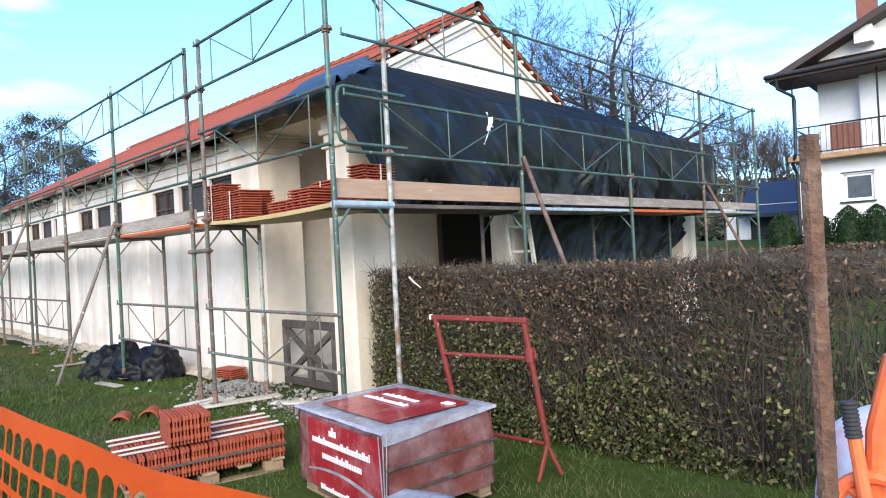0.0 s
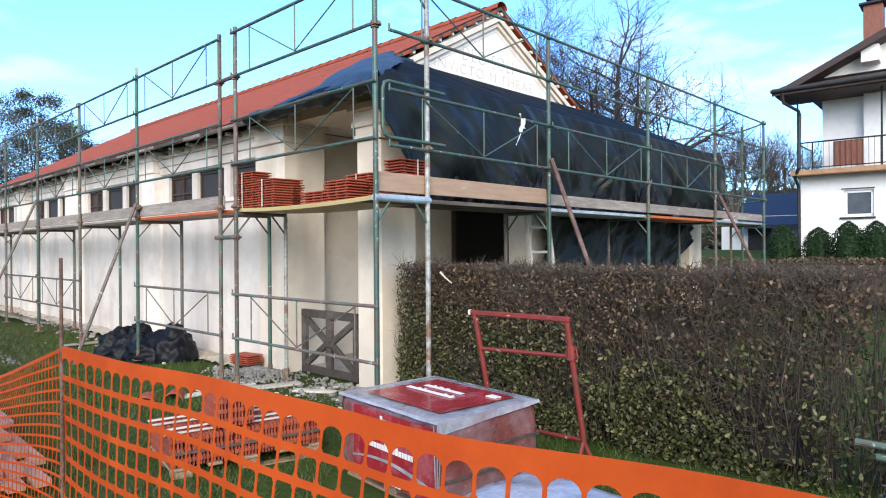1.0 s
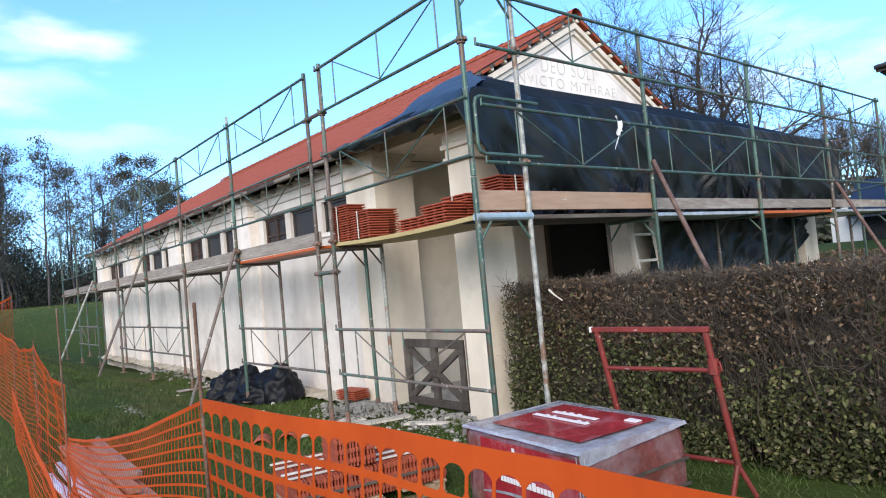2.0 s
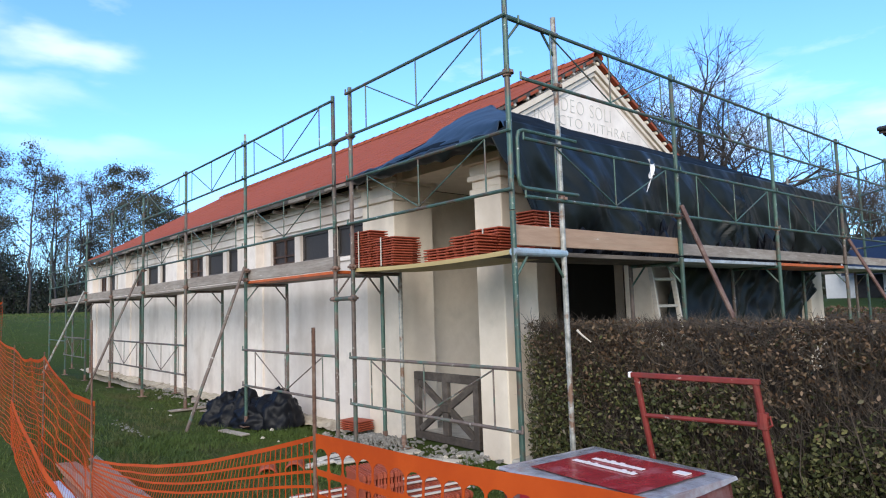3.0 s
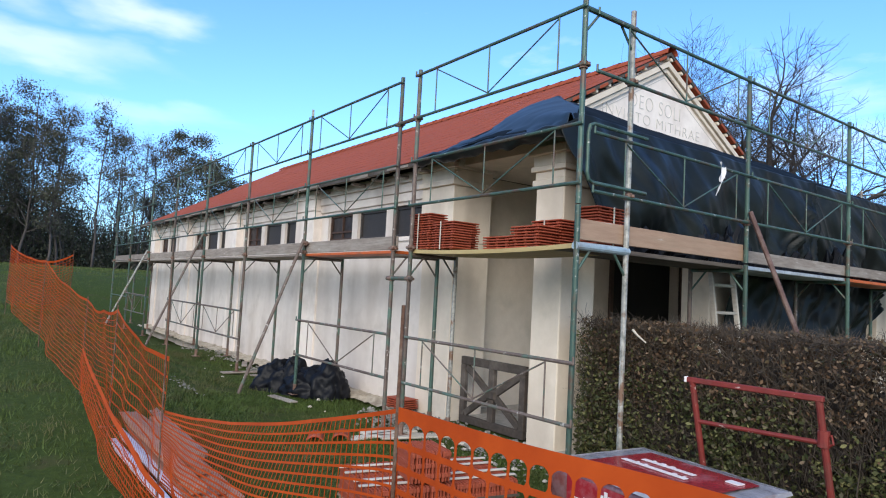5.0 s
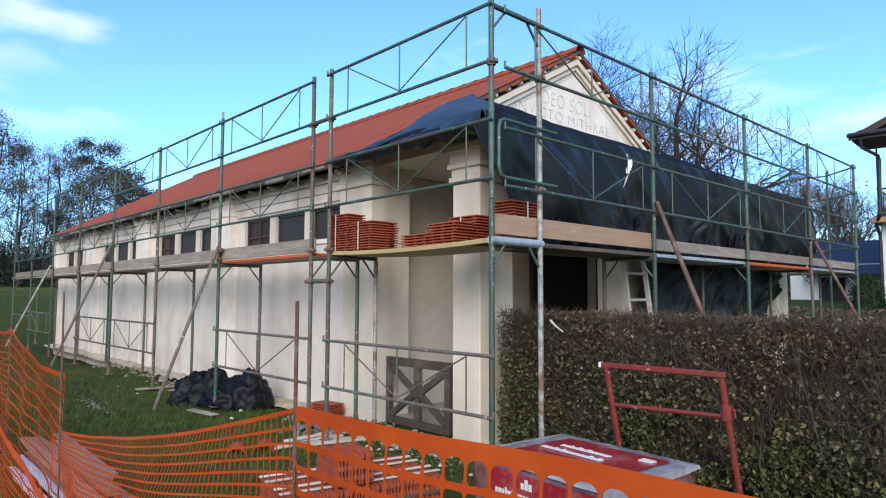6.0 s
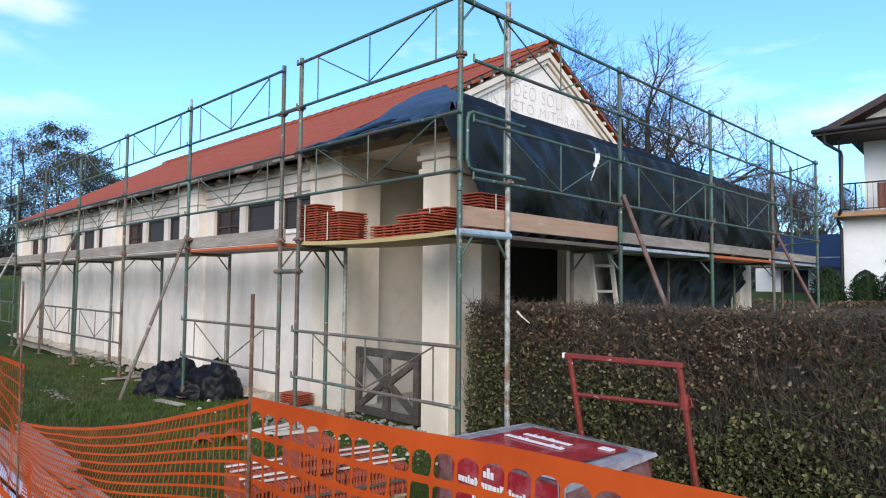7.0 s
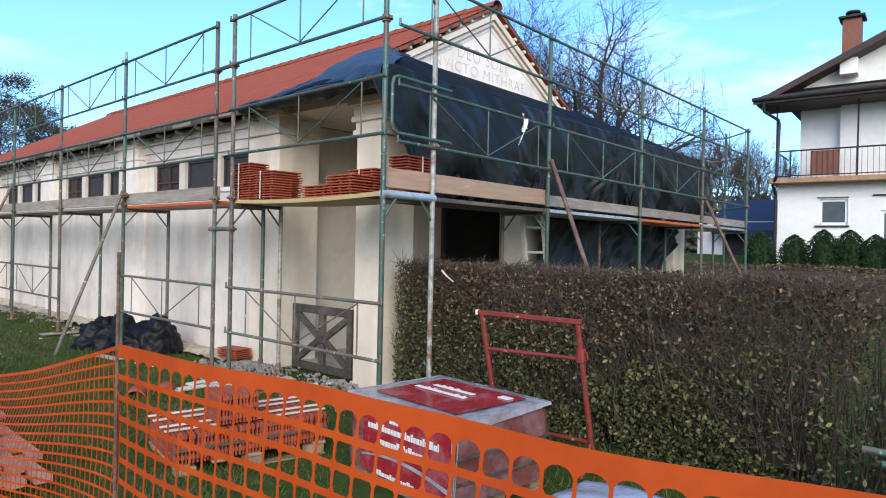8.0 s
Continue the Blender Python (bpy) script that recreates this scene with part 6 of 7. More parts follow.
def build_far_hedge():
    h = thing("hedge", "low clipped brown hedge along the neighbour's plot", "hedge", at=(0, 0, 0))
    rng = np.random.default_rng(5)
    n = 16000
    x, y = rng.uniform(-7.2, 8, n), rng.uniform(15.6, 16.5, n)
    g = np.array([ground_z(a, b) for a, b in zip(x, y)])
    top = 1.36 - 0.03 * np.sin(x * 2)
    z = g + (top - g) * rng.random(n) ** 0.5
    leaf_cloud("brown_leaves", np.stack([x, y, z], 1), rng.uniform(0.02, 0.05, n), M_LEAF_BROWN, h, 6)["kind"] = "stuff"
    n = 2500
    x, y = rng.uniform(-7.2, 8, n), rng.uniform(15.6, 16.5, n)
    g = np.array([ground_z(a, b) for a, b in zip(x, y)])
    s = np.stack([x, y, g], 1)
    e = s + np.stack([rng.normal(0, 0.1, n), rng.normal(0, 0.1, n), 1.34 - g - rng.uniform(0, 0.2, n)], 1)
    twig_cloud("twig_growth", s, e, rng.uniform(0.004, 0.01, n), M_TWIG, h, 0.1, 7)["kind"] = "stuff"
    # solid block added inside the leaves and twigs, in the twig colour
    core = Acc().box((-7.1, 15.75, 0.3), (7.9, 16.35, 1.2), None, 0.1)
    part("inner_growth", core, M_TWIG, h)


build_far_hedge()


def thuja_mesh():
    rng = np.random.default_rng(8)
    n = 7000
    z = rng.random(n)
    r = (0.43 * (1 - z ** 4.0) ** 0.75) * (0.72 + 0.36 * rng.random(n))
    a = rng.uniform(0, 6.283, n)
    r *= 1 + 0.15 * np.sin(5 * a + 7 * z)
    return np.stack([r * np.cos(a), r * np.sin(a), 0.03 + z * 1.46], 1), rng.uniform(0.016, 0.032, n)


def build_thujas():
    t = thing("thuja", "dense dark green thuja in a clipped row", "thuja", "thuja row", at=(-5.68, 18.4, ground_z(-5.68, 18.4)))
    c, s = thuja_mesh()
    leaf_cloud("crown", c, s, M_THUJA, t, 9)
    part("trunk", Acc().tube([(0, 0, -0.1), (0, 0, 1.2)], 0.05, 7, True, 0.02), M_BARK, t)
    # turned solid added inside the crown, in the spray colour
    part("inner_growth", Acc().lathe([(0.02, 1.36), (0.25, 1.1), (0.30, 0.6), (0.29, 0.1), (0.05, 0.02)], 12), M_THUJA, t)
    rnd = random.Random(2)
    for k in range(1, 11):
        x, y = (-4.84, -4.13, -3.57, -3.03)[k - 1] if k < 5 else -5.55 + k * 0.62, 18.4 + rnd.uniform(-0.1, 0.1)
        c_ = copy_thing(t, pose(x, y, ground_z(x, y), 0, 0, rnd.uniform(0, 360)))
        c_.scale = (1, 1, rnd.uniform(0.9, 1.05))


build_thujas()


# ---- trees ----
def grow(rnd, p, d, length, radius, depth, out, tips, spread=0.55, up=0.12, kids=(2, 4), ratio=0.72):
    """Branches as tapered segments; the tips get leaves."""
    segs = 3 if depth > 1 else 2
    q, r = p.copy(), radius
    for i in range(segs):
        d = (d + Vector((rnd.gauss(0, 0.12), rnd.gauss(0, 0.12), rnd.gauss(0, 0.08) + up * 0.4))).normalized()
        e = q + d * (length / segs)
        r2 = max(0.007, r * (0.88 if i < segs - 1 else 0.78))
        out.append((q[:], e[:], r, r2))
        q, r = e, r2
        if depth > 0 and i > 0:
            for _ in range(rnd.randint(*kids) - 1):
                t = Vector((rnd.gauss(0, 1), rnd.gauss(0, 1), rnd.gauss(0.15, 0.6))).normalized()
                grow(rnd, q, (d + t * spread * 1.3).normalized(), length * ratio * rnd.uniform(0.7, 1.05), r * 0.62, depth - 1, out, tips, spread, up, kids, ratio)
    if depth > 0:
        grow(rnd, q, d, length * ratio, r * 0.9, depth - 1, out, tips, spread, up, kids, ratio)
    else:
        tips.append(q[:])


def limb_acc(segs, sides=5):
    a = Acc()
    for p, q, r, r2 in segs:
        n = sides if r > 0.03 else 3
        a.tube([p, q], r, n, False, r2)
    return a


def make_tree(name, label, seed, height, trunk_r, depth, leaves, leaf_size, at, spread=0.5, trunk_part=0.3, kids=(2, 3), ratio=0.72, group="", up=0.12, fill=1.2, crown=99.0, twigs=0, bark=None):
    rnd = random.Random(seed)
    t = thing(name, label, "tree", group, at=at)
    segs, tips = [], []
    top = Vector((rnd.gauss(0, 0.2), rnd.gauss(0, 0.2), height * trunk_part))
    trunk = Acc().tube([(0, 0, -0.2), (top * 0.5)[:], top[:]], trunk_r, 9, True, trunk_r * 0.75)
    part("trunk", trunk, M_BARK, t, smooth=True)
    n0 = rnd.randint(3, 4)
    for k in range(n0):
        a = 6.283 * k / n0 + rnd.uniform(-0.4, 0.4)
        d = Vector((math.cos(a) * spread, math.sin(a) * spread, 1.0)).normalized()
        grow(rnd, top * rnd.uniform(0.75, 1.0), d, height * (1 - trunk_part) * 0.34, trunk_r * 0.6, depth, segs, tips, spread, up, kids, ratio)
    grow(rnd, top, Vector((0, 0, 1)), height * (1 - trunk_part) * 0.36, trunk_r * 0.72, depth, segs, tips, spread, up, kids, ratio)
    # limbs taper out towards the crown's edge
    kept = []
    for p, q, r, r2 in segs:
        k = 1 - (math.hypot(q[0], q[1]) / crown) ** 3
        if k > 0:
            kept.append((p, q, max(0.006, r * k ** 0.5), max(0.005, r2 * k ** 0.5)))
    part("branchwork", limb_acc(kept), bark or M_BARK, t)["kind"] = "stuff"
    if twigs:
        rng = np.random.default_rng(seed + 1)
        thin = [(p, q) for p, q, r, r2 in kept if r2 < 0.03]
        pick = rng.integers(0, len(thin), twigs)
        ways = np.array([Vector(q) - Vector(p) for p, q in thin])[pick]
        ways /= np.linalg.norm(ways, axis=1)[:, None] + 1e-9
        s = np.array([q for p, q in thin])[pick]
        d = ways + rng.normal(size=(twigs, 3)) * 0.42 + np.array([0, 0, 0.12])
        d /= np.linalg.norm(d, axis=1)[:, None]
        part_ = twig_cloud("twig_growth", s, s + d * rng.uniform(0.25, 0.9, twigs)[:, None], rng.uniform(0.004, 0.008, twigs), bark or M_BARK, t, 0.09, seed)
        part_["kind"] = "stuff"
    if leaves:
        rng = np.random.default_rng(seed)
        tp = np.array(tips)
        c = tp[rng.integers(0, len(tp), leaves)] + rng.normal(0, fill * 0.35, (leaves, 3))
        leaf_cloud("crown", c, rng.uniform(0.6, 1.3, leaves) * leaf_size, M_LEAF_TREE, t, seed)
    return t


def tall_tree(label, seed, height, leaves, leaf_size, at, lean=0.0, reach=0.26, start=0.16, fine=3):
    """A forest-edge tree: one long stem, limbs all the way up, loose clumps of leaves."""
    rnd = random.Random(seed)
    t = thing("field_tree", label, "tree", "wood at the field edge", at=at)
    stem, p = [], Vector((0, 0, -0.3))
    n = 9
    for i in range(n + 1):
        stem.append(p.copy())
        p = p + Vector((rnd.gauss(lean, 0.16), rnd.gauss(lean * 0.6, 0.16), height / n))
    part("trunk", Acc().tube(stem, 0.0085 * height, 7, True, 0.03), M_FAR_BARK, t, smooth=True)
    segs, tips = [], []
    for k in range(24):
        u = start + (0.97 - start) * (k + rnd.random()) / 24
        i = min(n - 1, int(u * n))
        q = stem[i].lerp(stem[i + 1], u * n - i)
        a = rnd.uniform(0, 6.283)
        d = Vector((math.cos(a), math.sin(a), rnd.uniform(0.35, 1.1))).normalized()
        ln = height * reach * rnd.uniform(0.45, 1.0) * (1.1 - 0.75 * max(0.0, u - 0.45) / 0.55) * 0.5
        grow(rnd, q, d, ln, 0.0046 * height * (1.1 - u), 3 if k % fine == 0 else 2, segs, tips, 0.62, 0.10, (2, 3), 0.70)
    part("branchwork", limb_acc(segs, 4), M_FAR_BARK, t)["kind"] = "stuff"
    rng = np.random.default_rng(seed)
    thin = [(p, q) for p, q, r, r2 in segs if r2 < 0.03]
    pick = rng.integers(0, len(thin), 1300)
    s = np.array([q for p, q in thin])[pick]
    ways = s - np.array([p for p, q in thin])[pick]
    d = ways / (np.linalg.norm(ways, axis=1)[:, None] + 1e-9) + rng.normal(size=(1300, 3)) * 0.5 + np.array([0, 0, 0.2])
    d /= np.linalg.norm(d, axis=1)[:, None]
    twig_cloud("twig_growth", s, s + d * rng.uniform(0.3, 1.1, 1300)[:, None], rng.uniform(0.005, 0.010, 1300), M_FAR_TWIG, t, 0.1, seed)["kind"] = "stuff"
    tp = np.array(tips)
    use = tp[rng.random(len(tp)) < 0.7]
    c = use[rng.integers(0, len(use), leaves)] + rng.normal(0, 1.0, (leaves, 3)) * np.array([0.46, 0.46, 0.26])
    leaf_cloud("crown", c, rng.uniform(0.5, 1.3, leaves) * leaf_size, M_LEAF_TREE, t, seed)
    return t


# the wide bare tree behind the porch
make_tree("bare_tree", "leafless tree with dark spreading branches behind the building", 4, 10.5, 0.31, 5, 0, 0, (-12.8, 22.4, 1.0), 1.0, 0.32, (2, 3), 0.74, up=0.02, crown=4.6, twigs=3000)
make_tree("bare_tree", "thin leafless tree with fine twigs behind the building", 9, 12.0, 0.15, 5, 0, 0, (-16.2, 21.6, 0.8), 0.75, 0.38, (2, 3), 0.74, up=0.05, crown=3.0, twigs=1500)
make_tree("bare_tree", "leafless tree with pale fine twigs beside the neighbour's house", 15, 6.0, 0.12, 4, 120, 0.07, (-11.3, 31.0, 1.4), 0.6, 0.22, (2, 3), 0.72, twigs=3200, bark=M_PALE_TWIG)
make_tree("bare_tree", "leafless bushy tree near the blue-roofed shed", 16, 5.6, 0.12, 4, 120, 0.07, (-9.6, 33.0, 1.4), 0.6, 0.22, (2, 3), 0.72, twigs=3200, bark=M_PALE_TWIG)

# wood on the far side of the field
_kinds = [tall_tree("tall half-bare autumn tree at the field's edge", 31, 16.3, 8500, 0.105, (-66.0, -2.0, ground_z(-66, -2)), 0.0, 0.34),
          tall_tree("tall slender tree with thin olive foliage", 32, 15.6, 5200, 0.105, (-67.0, 3.0, ground_z(-67, 3)), 0.05, 0.28),
          tall_tree("leaning half-bare tree at the field's edge", 33, 14.0, 3000, 0.105, (-66.0, 8.5, ground_z(-66, 8.5)), 0.22, 0.30, 0.35),
          tall_tree("slender bare tree with a few last leaves", 34, 15.0, 700, 0.10, (-68.5, 6.0, ground_z(-68, 6)), 0.0, 0.26, 0.3),
          tall_tree("broad dark green tree beyond the building's end", 35, 15.2, 15000, 0.115, (-78.0, 19.6, ground_z(-78, 19.6)), 0.0, 0.48, 0.14, 1)]
_rnd = random.Random(77)
for _i, (_x, _y, _k, _s) in enumerate(((-70, -6, 0, 1.05), (-72, 1, 0, 1.0), (-65, 5.0, 1, 0.95), (-71, 6.5, 3, 0.95), (-68, -10, 1, 1.1), (-75, -15, 0, 1.1), (-66, -20, 1, 1.0), (-80, -2.5, 3, 1.1), (-69, -13.5, 0, 0.9), (-73, -3.5, 1, 1.0), (-69, 0.5, 3, 1.0), (-74, 4.0, 0, 0.95), (-66.5, -5.0, 2, 1.1), (-78, 2.0, 1, 1.05),
                                      (-72, 13.5, 3, 0.90), (-76, 15.5, 3, 0.92), (-70, 17.0, 2, 0.84), (-81, 23.2, 4, 0.86), (-84, 27, 1, 0.80), (-82, 31.5, 0, 0.80), (-90, 36, 1, 0.85), (-74, -26, 0, 1.0), (-78, -33, 1, 1.0), (-68, -3.5, 0, 0.95), (-77, -8, 0, 1.0), (-71, -11.5, 1, 1.0), (-74, -18.5, 0, 1.0), (-79, -5.5, 1, 1.05), (-76, 3, 1, 0.9), (-70, 11.0, 3, 0.88), (-74, 12.0, 3, 0.95), (-73, 15.0, 3, 0.85))):
    _t = copy_thing(_kinds[_k], pose(_x, _y, ground_z(_x, _y) - 0.1, 0, 0, _rnd.uniform(0, 360)))
    _s *= 0.9 if _y < 7 else 1.0
    _t.scale = (_s, _s, _s)


def build_underwood():
    rng = np.random.default_rng(3)
    n = 150000
    y = rng.uniform(-45, 45, n)
    x = -70 - rng.uniform(0, 14, n) - 0.004 * y * y
    z = 1.6 + np.abs(rng.normal(0, 2.4, n)) * (1 + 0.4 * noise_np(y * 0.35, x * 0.1)) * np.where(y < 9, 1.45, 0.9) + 0.2
    o = leaf_cloud("underwood", np.stack([x, y, z], 1), rng.uniform(0.05, 0.16, n), M_LEAF_TREE, None, 11)
    tagged(o, "dark scrub and saplings under the far trees", "scrub", kind="stuff")
    # hazel and young trees filling the space below the crowns
    n, m = 150000, 210
    cy_ = np.concatenate([rng.uniform(-45, 13, 170), rng.uniform(11, 40, 40)])
    cz_ = np.where(cy_ < 8, rng.uniform(2.6, 8.6, m), rng.uniform(2.2, 4.6, m))
    cc = np.stack([-73 - rng.uniform(0, 12, m), cy_, cz_], 1)
    c = cc[rng.integers(0, m, n)] + rng.normal(0, 1, (n, 3)) * np.array([1.2, 1.3, 0.9])
    c[:, 2] = np.maximum(c[:, 2], 1.7)
    o = leaf_cloud("thicket", c, rng.uniform(0.06, 0.17, n), M_LEAF_TREE, None, 15)
    tagged(o, "olive-brown thicket of young trees under the far wood", "scrub", kind="stuff")
    n = 9000
    s = np.stack([-72 - rng.uniform(0, 18, n), rng.uniform(-50, 50, n), np.full(n, 1.6) + rng.uniform(0, 4.0, n)], 1)
    e = s + np.stack([rng.normal(0, 0.8, n), rng.normal(0, 0.8, n), rng.uniform(1.2, 5.5, n)], 1)
    o = twig_cloud("saplings", s, e, rng.uniform(0.015, 0.04, n), M_FAR_TWIG, None, 0.12, 12)
    tagged(o, "thin bare stems among the far trees", "scrub", kind="stuff")
    back = Acc().grid(lambda u, v: (-93 - 3 * v - 30 * (2 * u - 1) ** 2, -75 + 150 * u, 1.0 + (4.4 + 0.8 * noise.noise((u * 22, 0, 0)) + 0.7 * noise.noise((u * 90, 3, 0)) + 0.6 * noise.noise((u * 400, 5, 0))) * v), 700, 3)
    tagged(part("far_woods_backdrop", back, M_FAR_TWIG), "grey-brown inside of the far wood", "woods", kind="structure")
    # wooded slope far behind the shed
    n = 30000
    x = rng.uniform(-60, 40, n)
    y = 48 + rng.uniform(0, 14, n)
    z = 1.0 + rng.random(n) ** 0.7 * (5.2 + 1.6 * noise_np(x * 0.3, y * 0.1))
    o = leaf_cloud("wooded_slope", np.stack([x, y, z], 1), rng.uniform(0.18, 0.45, n), M_LEAF_TREE, None, 13)
    tagged(o, "dark wooded slope in the distance", "woods", kind="stuff")
    core = Acc().grid(lambda u, v: (-60 + 100 * u, 56 + 6 * v, 0.6 + (4.6 + 0.9 * noise.noise((u * 12, v, 0))) * (1 - v * v) * (0.3 + 0.7 * v if v < 0.3 else 1)), 40, 6)
    tagged(part("woods_backdrop", core, M_LEAF_TREE), "dark inside of the distant woods", "woods", kind="structure")


build_underwood()


# ---- neighbour's house ----
def holed_wall(xs, zs, y0, y1, gaps):
    """One connected wall between y0 and y1 over the cells of a grid; gaps: the cells (column, row) left open."""
    a, at = Acc(), {}
    def vert(i, k, y):
        if (i, k, y) not in at:
            at[(i, k, y)] = len(a.v)
            a.v.append((xs[i], y, zs[k]))
        return at[(i, k, y)]
    solid = {(i, k) for i in range(len(xs) - 1) for k in range(len(zs) - 1)} - set(gaps)
    for i, k in sorted(solid):
        for y in (y0, y1):
            a.f.append([vert(i, k, y), vert(i + 1, k, y), vert(i + 1, k + 1, y), vert(i, k + 1, y)])
        for di, dk, p, q in ((-1, 0, (0, 0), (0, 1)), (1, 0, (1, 0), (1, 1)), (0, -1, (0, 0), (1, 0)), (0, 1, (0, 1), (1, 1))):
            if (i + di, k + dk) not in solid:
                a.f.append([vert(i + p[0], k + p[1], y0), vert(i + q[0], k + q[1], y0), vert(i + q[0], k + q[1], y1), vert(i + p[0], k + p[1], y1)])
    return a


def build_house():
    hz = 1.35
    h = thing("neighbour_house", "white two-storey house with brown roof and balcony", "house", at=(-4.88, 20.15, hz), rz=4)
    # ground floor with its window openings
    W, D = 9.0, 9.5
    z1 = 2.25
    wx0, wx1, wz0, wz1 = 0.26, 0.95, 1.08, 1.80
    wl_ = -0.80
    front = holed_wall((wl_, wx0, wx1, 1.70, 2.75, W), (-1.2, 0.0, wz0, 1.47, wz1, z1), 0.0, 0.3, {(1, 2), (1, 3), (3, 1), (3, 2)})
    part("ground_floor_wall", front, M_HOUSE, h)
    part("side_wall", Acc().box((wl_, 0.3, -1.2), (wl_ + 0.3, D, z1)), M_HOUSE, h)
    w = part("window", Acc().box((wx0, 0.05, wz0), (wx0 + 0.07, 0.12, wz1)).box((wx1 - 0.07, 0.05, wz0), (wx1, 0.12, wz1)).box((wx0, 0.05, wz0), (wx1, 0.12, wz0 + 0.07)).box((wx0, 0.05, wz1 - 0.07), (wx1, 0.12, wz1)), M_PVC, h, "white plastic window frame")
    part("pane", Acc().box((wx0, 0.08, wz0), (wx1, 0.1, wz1)), M_GLASS, w)
    part("sill", Acc().box((wx0 - 0.1, -0.06, wz0 - 0.06), (wx1 + 0.04, 0.05, wz0 - 0.015)), M_IRON, w)
    part("shutter_box", Acc().box((wx0 - 0.06, -0.03, wz1 + 0.03), (wx1 + 0.02, 0.0, wz1 + 0.055)), M_IRON, w)
    w2 = part("window", Acc().box((1.70, 0.05, 0.0), (1.78, 0.12, 1.47)).box((2.67, 0.05, 0.0), (2.75, 0.12, 1.47)).box((1.78, 0.05, 1.39), (2.67, 0.12, 1.47)), M_PVC, h, "white plastic window frame")
    part("pane", Acc().box((1.70, 0.08, 0.0), (2.75, 0.1, 1.47)), M_GLASS, w2)
    part("lintel", Acc().box((1.52, -0.05, 1.86), (3.0, 0.0, 1.90)), M_IRON, h)
    # balcony
    sl = z1 + 0.14
    b = part("balcony_slab", Acc().box((-0.96, -0.5, z1), (W, 1.4, sl), None, 0.01), M_SLAB, h, "ochre balcony edge")
    rz_ = 3.15
    rail = part("railing", Acc().tube([(-0.80, -0.44, rz_), (W, -0.44, rz_)], 0.022, 6).tube([(-0.80, -0.44, sl + 0.06), (W, -0.44, sl + 0.06)], 0.015, 6).tube([(-0.80, -0.44, rz_), (-0.80, 1.35, rz_)], 0.022, 6), M_IRON, b, "black iron railing")
    for i in range(44):
        x = -0.80 + i * 0.13
        part("baluster", Acc().tube([(x, -0.44, sl), (x, -0.44, rz_)], 0.007, 4), M_IRON, rail)
    for i in range(1, 12):
        y = -0.44 + i * 0.155
        part("baluster", Acc().tube([(-0.80, y, sl), (-0.80, y, rz_)], 0.007, 4), M_IRON, rail)
    part("boarded_panel", Acc().box((0.07, -0.41, sl + 0.05), (0.75, -0.38, rz_ - 0.03), None, 0.008), M_WOOD_RED, b, "red-brown wooden panel")
    for x in (-0.78, 1.18, 3.4):
        part("balcony_post", Acc().tube([(x, -0.44, sl), (x, -0.44, 4.5)], 0.025, 6), M_IRON, b)
    part("corner_post", Acc().tube([(-0.42, -0.44, sl), (-0.42, -0.44, rz_)], 0.022, 6), M_IRON, b)
    # upper floor, set back
    part("upper_floor_wall", Acc().box((-0.34, 0.55, sl), (W, 0.85, 4.62)), M_HOUSE, h)
    part("side_wall", Acc().box((-0.34, 0.85, sl), (-0.04, D, 4.62)), M_HOUSE, h)
    part("wall_projection", Acc().box((0.70, 0.25, sl), (W, 0.55, 4.55)), M_HOUSE, h)
    # pent roof over the balcony and the gable roof above
    r = Acc().prism([(-1.30, -0.92, 4.62), (-1.30, 0.45, 5.02), (-1.30, 0.45, 4.88), (-1.30, -0.90, 4.47)], (W + 1.4, 0, 0))
    roof = part("pent_roof", r, M_ROOF_BROWN, h, "dark brown roof over the balcony")
    part("fascia", Acc().box((-1.32, -0.96, 4.46), (W, -0.91, 4.66), None, 0.006), M_ROOF_BROWN, roof)
    part("soffit", Acc().box((-1.25, -0.88, 4.44), (W, 0.56, 4.48)), M_ROOF_BROWN, roof)
    s, e0 = 0.48, 4.80
    def rake(x):
        return e0 + (x + 1.2) * s
    g = Acc().prism([(-1.35, -0.32, rake(-1.35)), (3.9, -0.32, rake(3.9)), (9.15, -0.32, rake(-1.35)), (9.0, -0.32, rake(-1.35) - 0.16), (3.9, -0.32, rake(3.9) - 0.19), (-1.2, -0.32, rake(-1.35) - 0.12)], (0, 1.2, 0))
    g.prism([(-0.9, 0.88, rake(-0.9)), (3.9, 0.88, rake(3.9)), (9.15, 0.88, rake(-1.35)), (9.0, 0.88, rake(-1.35) - 0.16), (3.9, 0.88, rake(3.9) - 0.19), (-0.9, 0.88, rake(-0.9) - 0.15)], (0, D - 0.5, 0))
    part("main_roof", g, M_ROOF_BROWN, h, "dark brown gable roof")
    part("gable_wall", Acc().prism([(-0.35, 0.36, 5.06), (3.9, 0.36, rake(3.9) - 0.2), (8.1, 0.36, 5.06)], (0, 0.3, 0)), M_HOUSE, h)
    part("dormer_cheek", Acc().box((0.68, -0.10, 5.22), (1.10, 0.36, 5.66), None, 0.01), M_HOUSE, h)
    # chimney
    c = part("chimney", Acc().box((0.54, 1.6, 5.4), (1.02, 2.1, 7.26), None, 0.01), M_WOOD_RED, h, "red-brown chimney")
    part("chimney_cap", Acc().box((0.44, 1.50, 7.26), (1.12, 2.2, 7.34), None, 0.02), M_IRON, c, "dark metal cap")
    part("flue", Acc().lathe([(0.12, 7.34), (0.11, 7.44), (0.20, 7.47), (0.18, 7.52), (0.02, 7.54)], 14, Matrix.Translation((0.78, 1.85, 0))), M_IRON, c)
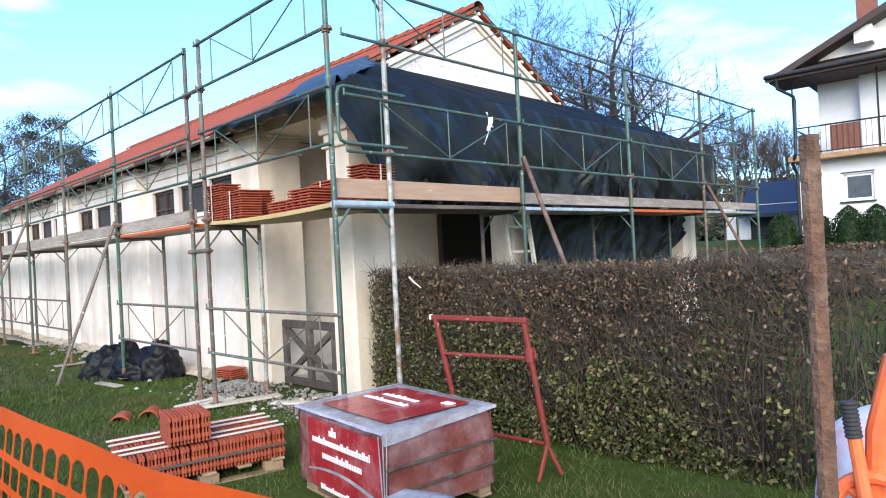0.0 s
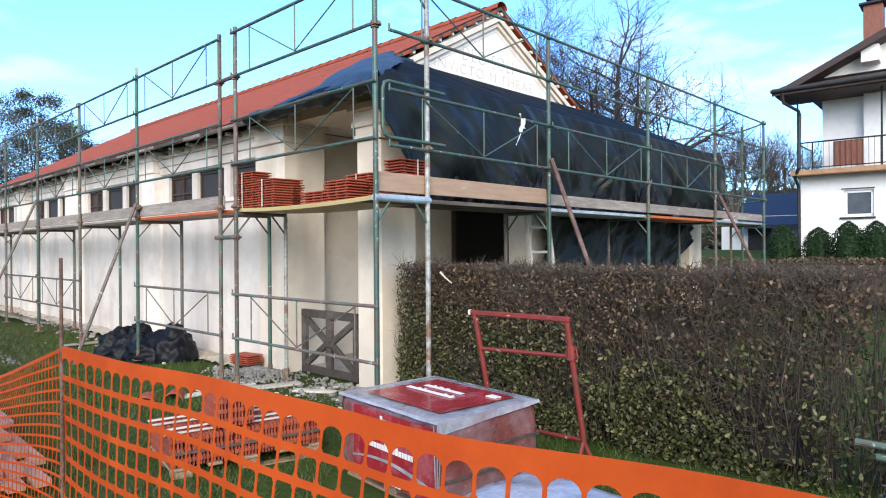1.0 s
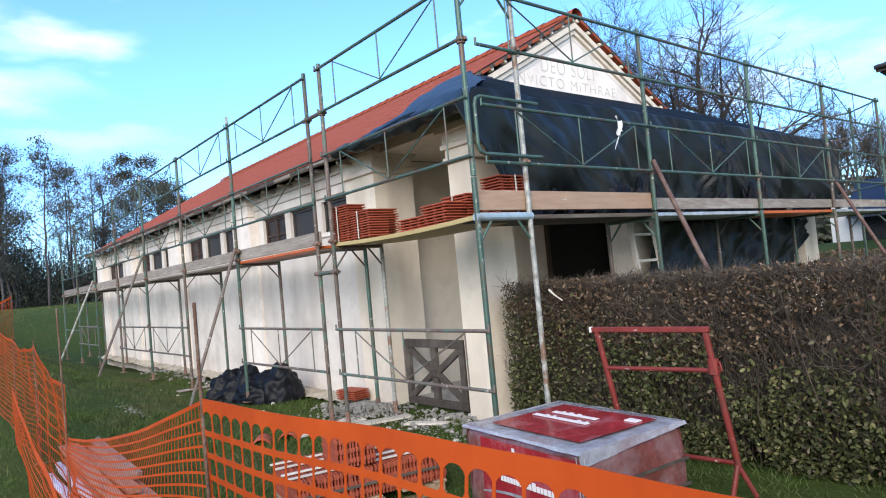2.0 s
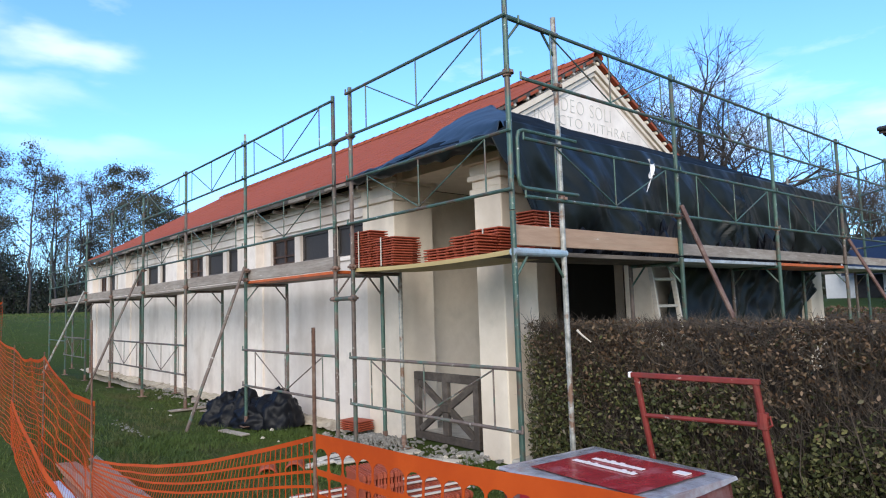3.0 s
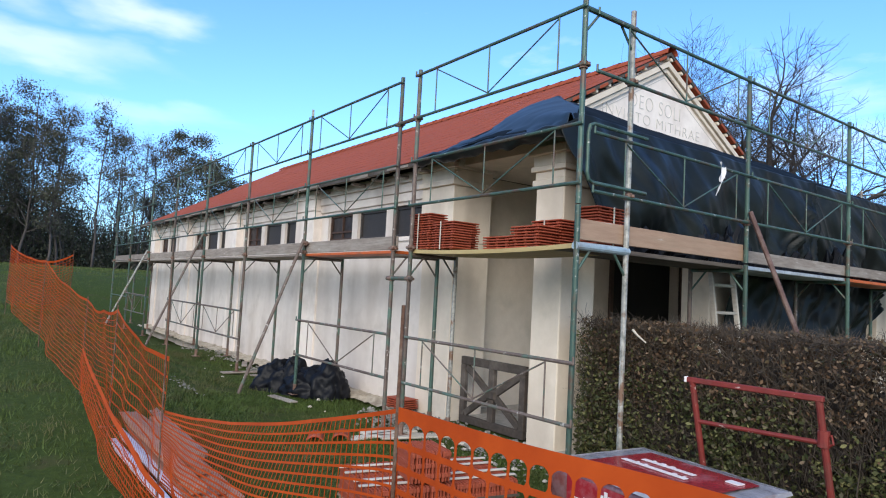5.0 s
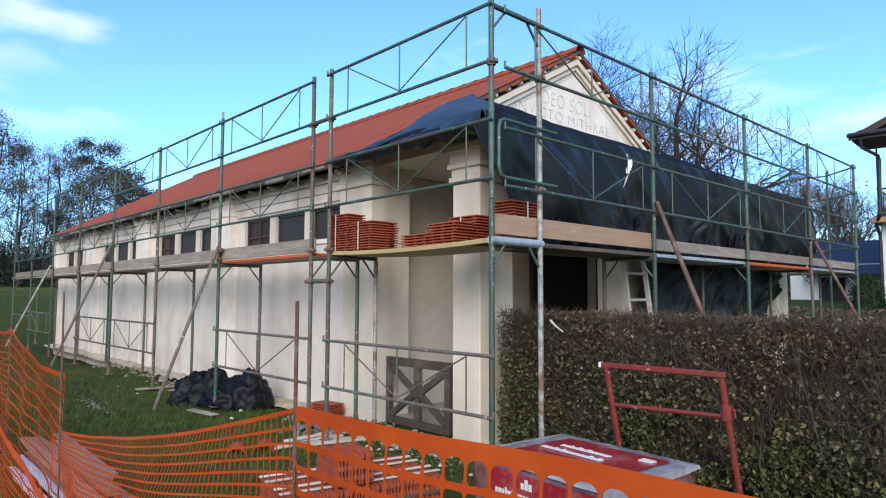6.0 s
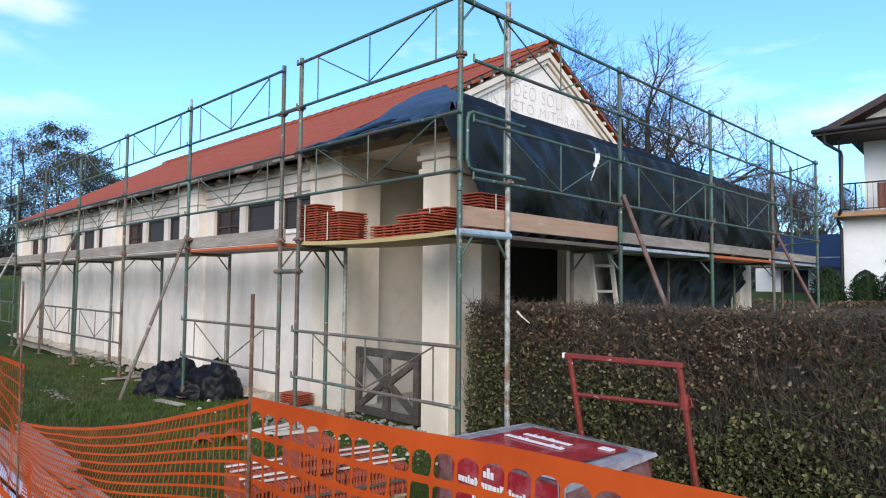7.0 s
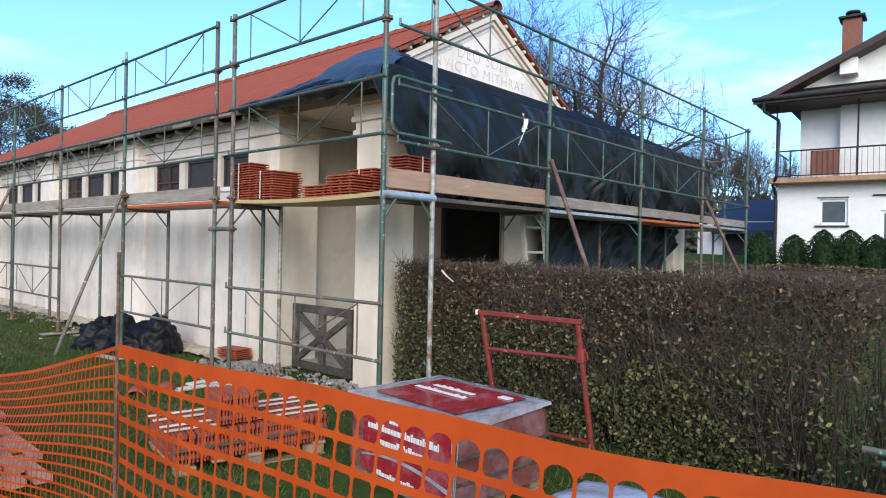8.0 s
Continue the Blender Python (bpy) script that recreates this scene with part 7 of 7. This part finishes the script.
    # gutter and downpipe
    part("downpipe", Acc().tube([(-1.05, -0.98, 4.52), (-1.04, -0.90, 4.25), (-0.72, -0.62, 4.02), (-0.70, -0.58, 3.9), (-0.74, -0.58, 2.45), (-0.86, -0.40, 2.2), (-0.84, -0.06, 1.95), (-0.84, -0.06, -1.0)], 0.045, 8), M_IRON, h, "dark metal downpipe")
    part("gutter", Acc().tube([(-1.34, -1.0, 4.58), (W, -1.0, 4.58)], 0.055, 8), M_IRON, h)
    return h


build_house()


def build_shed():
    s = thing("shed", "small white outbuilding with dark blue roof", "shed", at=(-9.6, 24.6, 0.85), rz=10)
    a = Acc().box((0, 0, -1.0), (0.9, 0.25, 1.9)).box((0.9, 0, 1.6), (1.7, 0.25, 1.9)).box((1.7, 0, -1.0), (2.9, 0.25, 1.9)).box((0, 0.25, -1.0), (0.25, 4, 1.9)).box((2.65, 0.25, -1.0), (2.9, 4, 1.9))
    part("wall", a, M_HOUSE, s)
    part("door", Acc().box((0.9, 0.1, -1.0), (1.7, 0.16, 1.6), None, 0.01), M_IRON, s, "dark door")
    r = Acc().prism([(0.6, -0.7, 1.55), (0.6, 2.1, 2.85), (0.6, 4.9, 1.55), (0.6, 4.9, 1.42), (0.6, 2.1, 2.7), (0.6, -0.7, 1.42)], (2.9, 0, 0))
    part("roof", r, M_BLUE_ROOF, s, "dark blue roofing sheet")


build_shed()


# ---- grass ----
def build_grass():
    rng = np.random.default_rng(17)
    xs, ys = [], []
    for x0, x1, y0, y1, n in ((-9.5, 1.5, 0.7, 4.5, 52000), (-16, -4, 1.0, 4.0, 26000), (-18, -1.5, -5, 0.9, 70000), (-34, -14, -10, 3.3, 36000), (-66, -34, -26, 3.0, 36000), (-66, -23.6, 3.0, 16, 26000), (-6, 6, 5.2, 15, 9000)):
        xs.append(rng.uniform(x0, x1, n))
        ys.append(rng.uniform(y0, y1, n))
    x, y = np.concatenate(xs), np.concatenate(ys)
    keep = noise_np(x * 1.9, y * 1.9) + rng.normal(0, 0.35, len(x)) > -0.45
    keep &= ~((x > -8.2) & (x < -5.0) & (y > 4.25) & (y < 13)) & ~((x > -4.0) & (x < -2.7) & (y > 2.3) & (y < 3.3))
    x, y = x[keep], y[keep]
    z = np.array([ground_z(a, b) for a, b in zip(x, y)]) - 0.02
    n = len(x)
    far = np.hypot(x + 0.7, y + 0.5)
    hgt = rng.uniform(0.025, 0.065, n) * (1 + 0.5 * noise_np(x * 3, y * 3)) * (1 + 0.012 * far)
    wid = rng.uniform(0.002, 0.004, n) * (1 + 0.075 * far)
    a = rng.uniform(0, 6.283, n)
    lean = rng.normal(0, 0.035, (n, 2))
    b = np.stack([x, y, z], 1)
    s = np.stack([np.cos(a) * wid, np.sin(a) * wid, np.zeros(n)], 1)
    t = b + np.stack([lean[:, 0], lean[:, 1], hgt], 1)
    v = np.stack([b - s, b + s, t], 1).reshape(-1, 3)
    me = bpy.data.meshes.new("grass")
    me.vertices.add(3 * n)
    me.vertices.foreach_set("co", v.ravel())
    me.loops.add(3 * n)
    me.loops.foreach_set("vertex_index", np.arange(3 * n))
    me.polygons.add(n)
    me.polygons.foreach_set("loop_start", np.arange(n) * 3)
    me.update(calc_edges=True)
    me.materials.append(M_BLADE)
    tagged(part("grass", me, M_BLADE), "short green grass blades on the meadow", "grass", kind="stuff")


build_grass()
